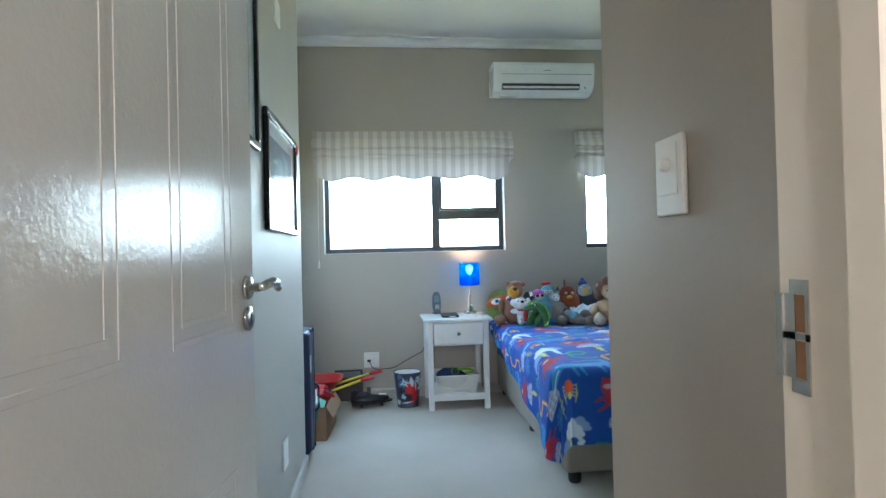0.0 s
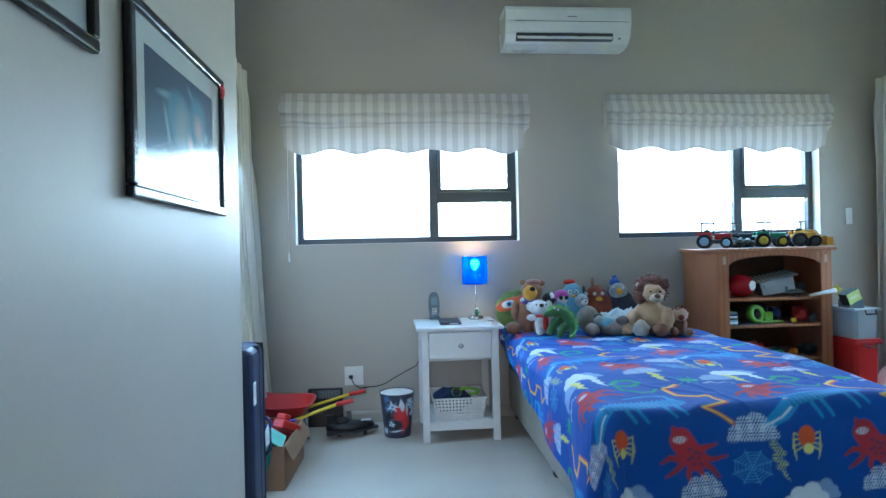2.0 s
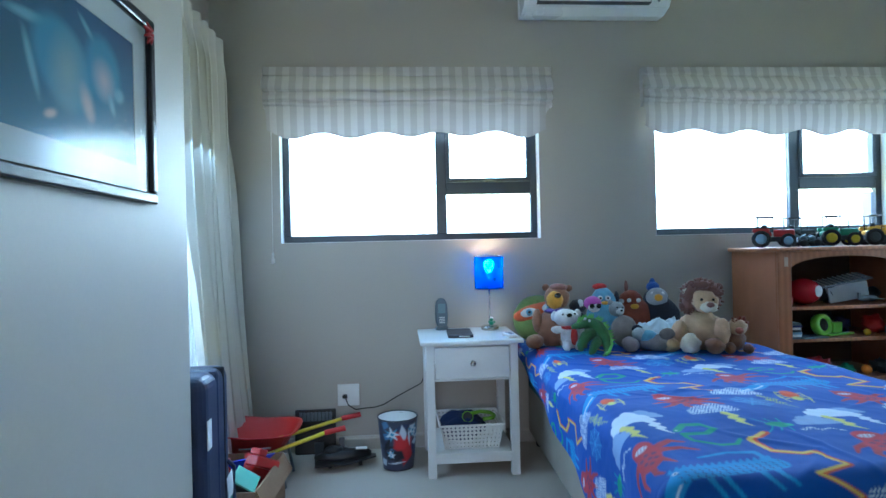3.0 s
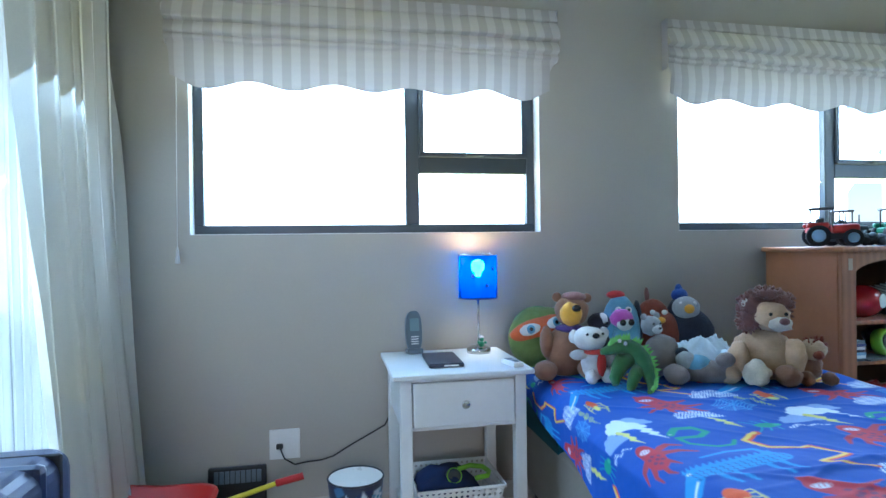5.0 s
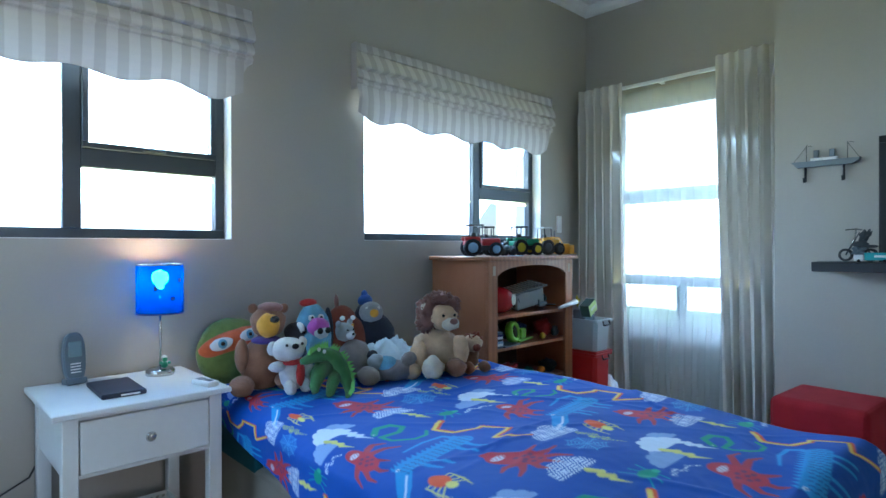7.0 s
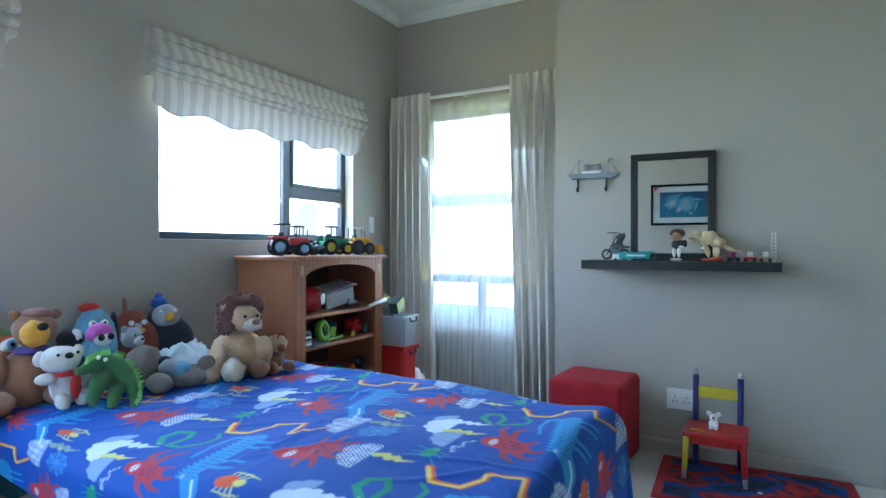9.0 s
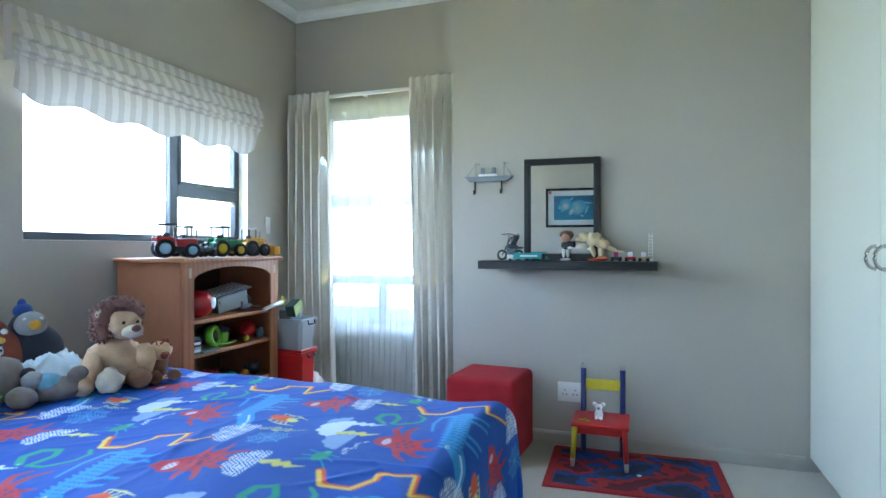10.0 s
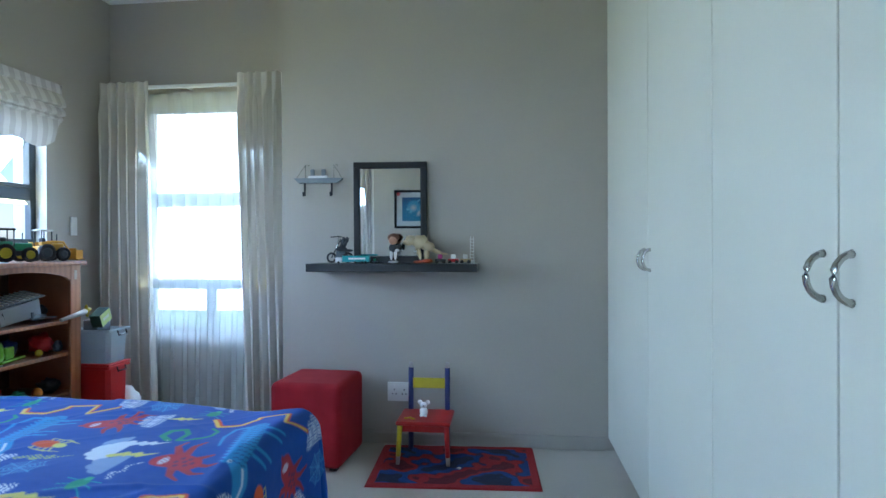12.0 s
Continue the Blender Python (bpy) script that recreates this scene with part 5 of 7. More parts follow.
part("shade_ring", lathe(bmesh.new(), [(0.0825, 0.232), (0.0845, 0.232), (0.0845, 0.238), (0.0825, 0.238), (0.0825, 0.232)], 40), M_bluepaint, shade)
M_bulb = glow("glowing_bulb", (1.0, 0.86, 0.62), 60.0)
bulb = part("bulb", lathe(bmesh.new(), [(0.012, 0.325), (0.013, 0.338), (0.026, 0.352), (0.030, 0.370), (0.024, 0.388), (0.008, 0.396), (0.0005, 0.398)], 20), M_bulb, lamp, "lit warm bulb")
pl = new("lamp_light", bpy.data.lights.new("lamp_light", "POINT"))
pl.data.energy, pl.data.color, pl.data.shadow_soft_size = 1.2, (1.0, 0.46, 0.08), 0.02
pl.matrix_world = pose(0.597, 4.872, 0.690 + 0.404)
for k, (x, z) in enumerate(((0.02, 0.29), (-0.04, 0.33), (0.045, 0.36))):
    part("figure_print", lathe(bmesh.new(), [(0.009, 0), (0.009, 0.0008), (0.0001, 0.001)], 12, (x, -math.sqrt(0.0835 ** 2 - x * x) - 0.0004, z), pose(0, 0, 0, 90)), M_bluepaint, shade)
fig = thing("frog_figure", "small green and white animal figure standing on the lamp base", "figurine", pose(0.600, 4.835, 0.716))
bm = bmesh.new()
for c, r in (((0, 0, 0.015), 0.013), ((0, -0.004, 0.036), 0.010), ((0.016, -0.004, 0.022), 0.006), ((-0.014, -0.004, 0.024), 0.006)):
    t_ = bmesh.new(); bmesh.ops.create_icosphere(t_, subdivisions=2, radius=r, matrix=Matrix.Translation(c)); join(bm, t_)
tagged(part("body", bm, M_green, fig, "green moulded body"))
part("cap", lathe(bmesh.new(), [(0.009, 0.040), (0.010, 0.047), (0.001, 0.052)], 12), M_plastic_w, fig)

ph = thing("baby_monitor", "slate grey handset standing upright in its cradle, on the nightstand", "handset", pose(0.325, 4.915, 0.690, -6, 0, 8))
bm = bmesh.new()
out = [(0.036 * math.copysign(abs(math.cos(a)) ** 0.7, math.cos(a)), 0.094 + 0.088 * math.copysign(abs(math.sin(a)) ** 0.75, math.sin(a))) for a in [2 * math.pi * k / 28 for k in range(28)]]
va, vb, vc = [[bm.verts.new((x * s, y, 0.094 + (z - 0.094) * s)) for x, z in out] for y, s in ((0.014, 0.96), (-0.010, 1.0), (-0.016, 0.90))]
for r0, r1 in ((va, vb), (vb, vc)):
    for k in range(28):
        bm.faces.new([r0[k], r0[(k + 1) % 28], r1[(k + 1) % 28], r1[k]])
bm.faces.new(va); bm.faces.new(vc)
part("case", bm, M_greymid, ph, "slate grey plastic case")
part("screen", boxes((-0.021, 0.021, -0.0185, -0.0155, 0.095, 0.150), bevel=0.004, seg=2), plain("grey_screen", (0.22, 0.30, 0.32), 0.15), ph, "pale grey screen")
for k in range(4):
    part("speaker_slot", boxes((-0.016, 0.016, -0.018, -0.0155, 0.040 + k * 0.010, 0.044 + k * 0.010)), M_plastic_w, ph)
part("cradle", boxes((-0.034, 0.034, -0.026, 0.028, 0.0, 0.022), bevel=0.006, seg=2), M_greymid, ph)
bk = thing("tablet_case", "closed dark navy case lying on the nightstand", "case", pose(0.405, 4.712, 0.690, 0, 0, -2))
part("cover", boxes((-0.066, 0.066, -0.120, 0.120, 0.001, 0.017), bevel=0.004, seg=2), plain("navy_case", (0.010, 0.013, 0.028), 0.4), bk, "dark navy cover")
part("label_strip", boxes((-0.01, 0.045, -0.1215, -0.1195, 0.006, 0.011)), M_plastic_w, bk)
rt = thing("remote_control", "small white air conditioner remote on the nightstand", "remote control", pose(0.652, 4.575, 0.690, 0, 0, 12))
part("case", boxes((-0.022, 0.022, -0.05, 0.05, 0.001, 0.020), bevel=0.005, seg=2), M_plastic_w, rt, "white plastic case")
part("display", boxes((-0.014, 0.014, 0.008, 0.040, 0.0195, 0.0212)), M_greymid, rt)
for k in range(3):
    part("button", boxes((-0.010, 0.010, -0.036 + k * 0.013, -0.028 + k * 0.013, 0.0195, 0.0218), bevel=0.0005), M_greymid, rt)

# Basket on the nightstand's shelf
bs = thing("plastic_basket", "white perforated plastic basket on the nightstand shelf", "basket", pose(0.445, 4.70, 0.121))
bm = bmesh.new()


def perforated(bm, x0, x1, z0, z1, place, nx, nz, r):
    """A sheet with round holes: each cell is a ring of faces round its hole."""
    for i in range(nx):
        for j in range(nz):
            cx, cz = x0 + (x1 - x0) * (i + 0.5) / nx, z0 + (z1 - z0) * (j + 0.5) / nz
            hw, hh = (x1 - x0) / nx / 2, (z1 - z0) / nz / 2
            outer, inner = [], []
            for k in range(8):
                a = math.pi / 4 * k
                c, s = math.cos(a), math.sin(a)
                m = max(abs(c), abs(s))
                outer.append(bm.verts.new(place(cx + hw * c / m, cz + hh * s / m)))
                inner.append(bm.verts.new(place(cx + r * c, cz + r * s)))
            for k in range(8):
                bm.faces.new([outer[k], outer[(k + 1) % 8], inner[(k + 1) % 8], inner[k]])


bw, bd, bh = 0.165, 0.145, 0.125
tp = lambda z: 0.85 + 0.15 * z / bh
for sy in (-1, 1):
    perforated(bm, -bw, bw, 0.0, bh, lambda x, z, sy=sy: (x * tp(z), sy * bd * tp(z), z + 0.001), 15, 6, 0.0055)
for sx in (-1, 1):
    perforated(bm, -bd, bd, 0.0, bh, lambda y, z, sx=sx: (sx * bw * tp(z), y * tp(z), z + 0.001), 13, 6, 0.0055)
bmesh.ops.remove_doubles(bm, verts=bm.verts, dist=1e-5)
part("side", bm, M_plastic_w, bs, "white perforated plastic")
part("bottom", boxes((-bw * 0.85, bw * 0.85, -bd * 0.85, bd * 0.85, 0.001, 0.004)), M_plastic_w, bs)
part("rim", boxes((-bw - 0.006, bw + 0.006, -bd - 0.006, -bd, bh - 0.006, bh + 0.006), (-bw - 0.006, bw + 0.006, bd, bd + 0.006, bh - 0.006, bh + 0.006), (-bw - 0.006, -bw, -bd, bd, bh - 0.006, bh + 0.006), (bw, bw + 0.006, -bd, bd, bh - 0.006, bh + 0.006), bevel=0.0015), M_plastic_w, bs)


def lump(name, label, category, at, radii, mat, seed, amp=0.35, sub=3, freq=3.0):
    t = thing(name, label, category, at)
    bm = bmesh.new()
    bmesh.ops.create_icosphere(bm, subdivisions=sub, radius=1)
    for v in bm.verts:
        k = 1 + amp * noise.noise(v.co * freq * 0.6 + Vector((seed, seed, 0)))
        v.co = Vector((v.co.x * radii[0] * k, v.co.y * radii[1] * k, radii[2] + max(v.co.z, -0.9) * radii[2] * k))
        v.co.z = max(v.co.z, 0.0)
    part("body", bm, mat, t, smooth=True)
    return t


lump("folded_cloth", "crumpled navy cloth stuffed in the white basket", "cloth", pose(0.41, 4.70, 0.128), (0.115, 0.10, 0.078), plain("navy_cloth", (0.01, 0.025, 0.09), 0.95), 3.0)
hp = thing("headphones", "lime green headphones lying on cloth in the basket", "headphones", pose(0.49, 4.655, 0.262))
part("band", tube(bmesh.new(), [(-0.06, 0, 0.0), (-0.03, 0.03, 0.01), (0.02, 0.05, 0.012), (0.07, 0.035, 0.008), (0.085, 0.0, 0.002), (0.07, -0.035, 0.0), (0.02, -0.05, 0.0)], 0.010, 8), M_lime, hp, "lime green band")
part("ear_cup", lathe(bmesh.new(), [(0.028, 0), (0.032, 0.008), (0.028, 0.018), (0.014, 0.020), (0.001, 0.016)], 20, (-0.06, -0.015, 0.0), pose(0, 0, 0, 60)), M_greydark, hp)
part("ear_cup_ring", lathe(bmesh.new(), [(0.026, 0.019), (0.030, 0.016), (0.030, 0.021), (0.026, 0.022), (0.026, 0.019)], 20, (-0.06, -0.015, 0.0), pose(0, 0, 0, 60)), M_lime, hp)

# ---- waste bin ----
wb = thing("waste_bin", "round metal waste bin with red and black comic print", "waste bin", pose(0.062, 4.715, 0) @ Matrix.Diagonal((1, 1, 0.875, 1)))


def bin_print(A, Z):
    c = np.zeros(A.shape + (3,)); c[:] = (0.04, 0.045, 0.08)
    rs = np.random.RandomState(11)

    def mark(a0, z0, a, b, t, col, sharp=3.0):
        nonlocal c
        x = ((A - a0 + math.pi) % (2 * math.pi) - math.pi) * 0.095
        y = Z - z0
        x, y = x * math.cos(t) + y * math.sin(t), -x * math.sin(t) + y * math.cos(t)
        m = np.clip(0.5 - sharp * (np.abs(x) / a + np.abs(y) / b - 1.0), 0, 1)[..., None]
        c = c * (1 - m) + np.array(col) * m
    inks = [(0.34, 0.010, 0.015), (0.02, 0.03, 0.10), (0.50, 0.58, 0.66), (0.08, 0.18, 0.34), (0.01, 0.01, 0.015), (0.012, 0.012, 0.02)]
    for _ in range(46):
        mark(rs.uniform(0, 6.28), rs.uniform(0.02, 0.29), rs.uniform(0.020, 0.055), rs.uniform(0.006, 0.030), rs.uniform(-1.4, 1.4), inks[rs.randint(6)])
    mark(5.0, 0.17, 0.055, 0.085, 0.5, (0.48, 0.014, 0.018))
    mark(5.25, 0.10, 0.040, 0.070, -0.3, (0.40, 0.012, 0.018))
    mark(4.75, 0.10, 0.030, 0.045, 0.9, (0.010, 0.010, 0.02))
    for a0, z0, r in ((4.42, 0.225, 0.024), (4.30, 0.10, 0.014), (5.6, 0.24, 0.020), (2.4, 0.2, 0.03)):
        for k in range(7):
            ang = k * 0.9
            mark(a0 + 0.25 * math.cos(ang) * r / 0.024, z0 + 0.026 * math.sin(ang) * r / 0.024, r * 0.9, 0.006, ang, (0.10, 0.30, 0.45) if k % 2 else (0.60, 0.66, 0.72))
        mark(a0, z0, r, r, 0.4, (0.62, 0.68, 0.74))
        mark(a0, z0, r * 0.5, r * 0.5, 0.4, (0.05, 0.25, 0.42))
    for a0, z0, w_, h_ in ((4.98, 0.235, 0.012, 0.05), (5.08, 0.225, 0.008, 0.04), (4.62, 0.05, 0.04, 0.006), (5.35, 0.20, 0.006, 0.05)):
        mark(a0, z0, w_ * 1.4, h_, 0.1, (0.55, 0.60, 0.66))
    return c


na, nz = 128, 60
A, Z = np.meshgrid(np.linspace(0, 2 * math.pi, na, endpoint=False), np.linspace(0.004, 0.305, nz), indexing="ij")
R = 0.082 + 0.025 * Z / 0.305
i, j = np.meshgrid(np.arange(na), np.arange(nz - 1), indexing="ij")
a0, a1 = (i * nz + j).ravel(), (((i + 1) % na) * nz + j).ravel()
me = bpy.data.meshes.new("wall")
me.from_pydata(np.stack([R * np.cos(A), R * np.sin(A), Z], -1).reshape(-1, 3).tolist(), [], np.stack([a0, a1, a1 + 1, a0 + 1], -1).tolist())
rgba = np.ones((A.size, 4), np.float32); rgba[:, :3] = bin_print(A, Z).reshape(-1, 3)
me.color_attributes.new("print", "FLOAT_COLOR", "POINT").data.foreach_set("color", rgba.ravel())
me.polygons.foreach_set("use_smooth", [True] * len(me.polygons))
_m = material("printed_tin", (0.1, 0.1, 0.1), 0.35, scale=6, bump=0.02)
_a = _m.node_tree.nodes.new("ShaderNodeAttribute"); _a.attribute_name = "print"
_m.node_tree.links.new(_a.outputs["Color"], _m.node_tree.nodes["Principled BSDF"].inputs["Base Color"])
me.materials.append(_m)
ob = new("wall", me); ob.parent = wb; tagged(ob, label="red, black and grey comic print")
part("lining", lathe(bmesh.new(), [(0.0, 0.008), (0.079, 0.008), (0.104, 0.303)], 48), M_plastic_w, wb, "plain white inside")
part("rim", lathe(bmesh.new(), [(0.103, 0.300), (0.107, 0.299), (0.110, 0.304), (0.107, 0.309), (0.103, 0.307), (0.103, 0.300)], 48), M_greydark, wb, "dark rolled rim")
part("base", lathe(bmesh.new(), [(0.0, 0.0), (0.083, 0.0), (0.083, 0.005), (0.0, 0.007)], 40), M_black, wb)

# ---- soft toys ----
def plush_material(name, colour, rough=0.95):
    colour = tuple(c * 1.15 + 0.012 for c in colour)
    return material(name, colour, rough, tuple(c * 0.72 for c in colour), 25, 260, 0.8, 0.006, sheen=0.15, mix=0.7)


P_brown = plush_material("brown_plush", (0.27, 0.125, 0.065))
P_tan = plush_material("tan_plush", (0.58, 0.38, 0.22))
P_cream = plush_material("cream_plush", (0.62, 0.54, 0.42))
P_white = plush_material("white_plush", (0.70, 0.69, 0.68))
P_grey = plush_material("grey_plush", (0.25, 0.205, 0.185))
P_lgrey = plush_material("light_grey_plush", (0.36, 0.37, 0.38))
P_mane = plush_material("maroon_brown_plush", (0.22, 0.095, 0.075))
P_green = plush_material("green_plush", (0.05, 0.17, 0.045))
P_lime = plush_material("lime_plush", (0.22, 0.58, 0.12))
P_red = plush_material("red_plush", (0.50, 0.02, 0.015))
P_rust = plush_material("rust_plush", (0.25, 0.05, 0.02))
P_orange = plush_material("orange_plush", (0.62, 0.11, 0.02))
P_yellow = plush_material("yellow_plush", (0.72, 0.36, 0.02))
P_blue = plush_material("blue_plush", (0.02, 0.08, 0.36))
P_sky = plush_material("sky_blue_plush", (0.16, 0.36, 0.52))
P_navy = plush_material("navy_plush", (0.012, 0.015, 0.035))
P_pink = plush_material("violet_pink_plush", (0.45, 0.07, 0.40))
P_purple = plush_material("purple_plush", (0.06, 0.025, 0.20))
P_olive = plush_material("olive_plush", (0.17, 0.24, 0.05))
M_eyeb = plain("black_bead_eye", (0.01, 0.01, 0.01), 0.1)
M_eyew = plain("white_felt", (0.75, 0.75, 0.74), 0.8)


def blobs(specs, fur=0.03, seed=1.0, sub=3):
    """Rounded stuffed forms: (centre, radii, turn about z, tilt about x) each, as one mesh."""
    bm = bmesh.new()
    for k, (c, r, *rot) in enumerate(specs):
        rz, rx = (rot + [0, 0])[:2]
        t = bmesh.new()
        small = max(r) < 0.02
        bmesh.ops.create_icosphere(t, subdivisions=2 if small else sub, radius=1)
        m = pose(*c, rx, 0, rz) @ Matrix.Diagonal((*r, 1))
        for v in t.verts:
            d = 1 + (0 if small else fur * noise.noise(v.co * 7 + Vector((seed, k, 0))) + fur * 0.8 * noise.noise(v.co * 2.2 + Vector((k, seed, 3))) * 2)
            v.co = m @ (v.co * d)
        join(bm, t)
    return bm


def plush(name, label, at, parts, category="soft toy", fur=0.05):
    t = thing(name, label, category, Matrix.Translation((0, -0.035, 0)) @ at @ Matrix.Scale(1.09, 4))
    for k, (pn, mat, specs, *lab) in enumerate(parts):
        part(pn, blobs(specs, fur, k * 1.7 + len(name)), mat, t, lab[0] if lab else "", smooth=True)
    return t


BT = 0.624   # top of the bed where the toys sit

plush("turtle_cushion", "round green cushion with an orange mask band and painted eyes", pose(0.905, 4.875, BT, -14, -12, 4), [
    ("cushion", P_olive, [((0, 0, 0.115), (0.138, 0.055, 0.125))], "olive green plush"),
    ("mask_band", P_orange, [((0.0, -0.030, 0.150), (0.135, 0.034, 0.046), 0, 0)], "orange mask band"),
    ("rim", P_green, [((0, 0.02, 0.178), (0.095, 0.040, 0.066))], "dark green upper edge"),
    ("mouth", M_eyew, [((0.03, -0.056, 0.055), (0.030, 0.008, 0.010), 0, 0)], "white mouth"),
    ("eye", M_eyew, [((-0.058, -0.056, 0.155), (0.044, 0.010, 0.023), -10)]), ("eye", M_eyew, [((0.058, -0.056, 0.155), (0.044, 0.010, 0.023), 10)]),
    ("iris", P_sky, [((-0.056, -0.064, 0.155), (0.018, 0.005, 0.018), -10)]), ("iris", P_sky, [((0.056, -0.064, 0.155), (0.018, 0.005, 0.018), 10)]),
    ("pupil", M_eyeb, [((-0.056, -0.068, 0.155), (0.008, 0.003, 0.008), -10)]), ("pupil", M_eyeb, [((0.056, -0.068, 0.155), (0.008, 0.003, 0.008), 10)])], fur=0.02)
plush("brown_bear", "large brown plush bear with yellow muzzle, seated on the bed", pose(0.905, 4.69, BT, 0, 0, -10), [
    ("body", P_brown, [((0, 0, 0.085), (0.078, 0.068, 0.098))]), ("head", P_brown, [((0.02, 0.0, 0.235), (0.062, 0.055, 0.058))]),
    ("muzzle", P_yellow, [((0.006, -0.048, 0.228), (0.040, 0.036, 0.042))], "yellow muzzle"), ("nose", M_eyeb, [((0.018, -0.082, 0.252), (0.017, 0.012, 0.013))]),
    ("cap", P_mane, [((0.030, 0.005, 0.285), (0.045, 0.045, 0.020))]), ("collar", P_purple, [((0.01, -0.01, 0.172), (0.052, 0.050, 0.016))], "purple collar"),
    ("ear", P_brown, [((-0.032, 0.01, 0.285), (0.018, 0.010, 0.018))]), ("ear", P_brown, [((0.080, 0.01, 0.280), (0.018, 0.010, 0.018))]),
    ("arm", P_brown, [((-0.078, -0.02, 0.125), (0.024, 0.028, 0.058))]), ("arm", P_brown, [((0.080, -0.02, 0.115), (0.024, 0.028, 0.058))]),
    ("leg", P_brown, [((-0.095, -0.085, 0.034), (0.042, 0.062, 0.034), -15)]), ("leg", P_brown, [((0.065, -0.085, 0.034), (0.042, 0.062, 0.034), 10)])])
plush("white_bear", "white plush bear wearing a red scarf, propped among the toys", pose(0.955, 4.55, BT, 0, 0, -8), [
    ("body", P_white, [((0, 0, 0.068), (0.044, 0.042, 0.066))]), ("head", P_white, [((-0.018, -0.012, 0.152), (0.058, 0.046, 0.042), 0, 0)]),
    ("nose", M_eyeb, [((-0.010, -0.058, 0.168), (0.013, 0.009, 0.010))]), ("eye", M_eyeb, [((-0.038, -0.052, 0.172), (0.005, 0.004, 0.005))]), ("eye", M_eyeb, [((0.016, -0.052, 0.174), (0.005, 0.004, 0.005))]),
    ("ear", P_white, [((-0.070, 0.0, 0.158), (0.018, 0.012, 0.024))]), ("ear", P_white, [((0.036, 0.0, 0.168), (0.018, 0.012, 0.022))]),
    ("scarf", P_red, [((0.0, -0.008, 0.108), (0.050, 0.044, 0.012)), ((0.012, -0.046, 0.070), (0.016, 0.010, 0.042), 0)], "red scarf"),
    ("arm", P_white, [((-0.060, -0.02, 0.098), (0.030, 0.018, 0.018))]), ("arm", P_white, [((0.052, -0.02, 0.080), (0.018, 0.018, 0.030))]),
    ("leg", P_white, [((-0.022, -0.040, 0.026), (0.020, 0.030, 0.026))]), ("leg", P_white, [((0.034, -0.036, 0.028), (0.020, 0.028, 0.028))])])
plush("badger", "small black and white plush badger behind the other toys", pose(1.035, 4.68, BT), [
    ("body", P_navy, [((0, 0, 0.085), (0.050, 0.045, 0.085))]), ("head", P_navy, [((0, -0.01, 0.192), (0.042, 0.040, 0.034))]),
    ("stripe", M_eyew, [((0.006, -0.030, 0.205), (0.014, 0.028, 0.022))], "white face stripe"), ("nose", M_eyeb, [((0.006, -0.060, 0.192), (0.007, 0.006, 0.006))])])
plush("owl", "small sky-blue plush owl with violet head and round eyes", pose(1.085, 4.58, BT), [
    ("body", P_sky, [((0, 0, 0.10), (0.038, 0.034, 0.098))]), ("head", P_pink, [((0, -0.004, 0.212), (0.042, 0.036, 0.034))], "violet pink head"), ("face", P_white, [((0, -0.026, 0.196), (0.030, 0.018, 0.024))]),
    ("eye", M_eyeb, [((-0.016, -0.044, 0.203), (0.012, 0.007, 0.012))]), ("eye", M_eyeb, [((0.016, -0.044, 0.203), (0.012, 0.007, 0.012))])])
plush("blue_bird", "pale blue plush bird cushion with orange beak and red crest", pose(1.25, 4.875, BT, -10, 0, -14), [
    ("body", P_sky, [((0, 0, 0.13), (0.078, 0.050, 0.14))]), ("crest", P_red, [((-0.015, 0, 0.272), (0.038, 0.022, 0.018))], "red crest"),
    ("eye", M_eyew, [((-0.018, -0.046, 0.205), (0.014, 0.006, 0.014))]), ("eye", M_eyew, [((0.022, -0.046, 0.205), (0.014, 0.006, 0.014))]),
    ("pupil", M_eyeb, [((-0.016, -0.053, 0.205), (0.006, 0.003, 0.006))]), ("pupil", M_eyeb, [((0.022, -0.053, 0.205), (0.006, 0.003, 0.006))]),
    ("beak", P_yellow, [((0.006, -0.056, 0.180), (0.020, 0.012, 0.010))]), ("edge", P_navy, [((0.072, 0.01, 0.16), (0.018, 0.03, 0.09))])], fur=0.02)
plush("rust_cushion", "rust-red pointed plush bird cushion leaning on the wall", pose(1.43, 4.885, BT, -12, 0, -16), [
    ("body", P_rust, [((0, 0, 0.10), (0.105, 0.050, 0.11)), ((-0.01, 0, 0.18), (0.066, 0.040, 0.07))]), ("peak", P_mane, [((-0.03, 0.0, 0.265), (0.010, 0.010, 0.036), 0, 0)]),
    ("beak", P_yellow, [((0.005, -0.050, 0.155), (0.022, 0.012, 0.014))]), ("eye", M_eyew, [((-0.022, -0.044, 0.188), (0.012, 0.006, 0.011))]), ("eye", M_eyew, [((0.026, -0.044, 0.188), (0.012, 0.006, 0.011))])], fur=0.02)
plush("penguin", "navy plush penguin with pale face and pointed blue hat", pose(1.575, 4.865, BT, -10, 0, -20), [
    ("body", P_navy, [((0, 0, 0.10), (0.105, 0.058, 0.11)), ((-0.015, 0, 0.19), (0.066, 0.048, 0.068))]), ("face", P_lgrey, [((-0.012, -0.030, 0.205), (0.056, 0.032, 0.050))], "pale grey face"),
    ("hat", P_blue, [((-0.028, 0, 0.262), (0.034, 0.028, 0.030)), ((-0.030, 0, 0.285), (0.016, 0.014, 0.026))], "pointed blue hat"), ("beak", P_yellow, [((-0.006, -0.056, 0.200), (0.022, 0.012, 0.020))]),
    ("eye", M_eyew, [((-0.035, -0.052, 0.222), (0.010, 0.005, 0.009))]), ("eye", M_eyew, [((0.016, -0.052, 0.222), (0.010, 0.005, 0.009))])], fur=0.02)
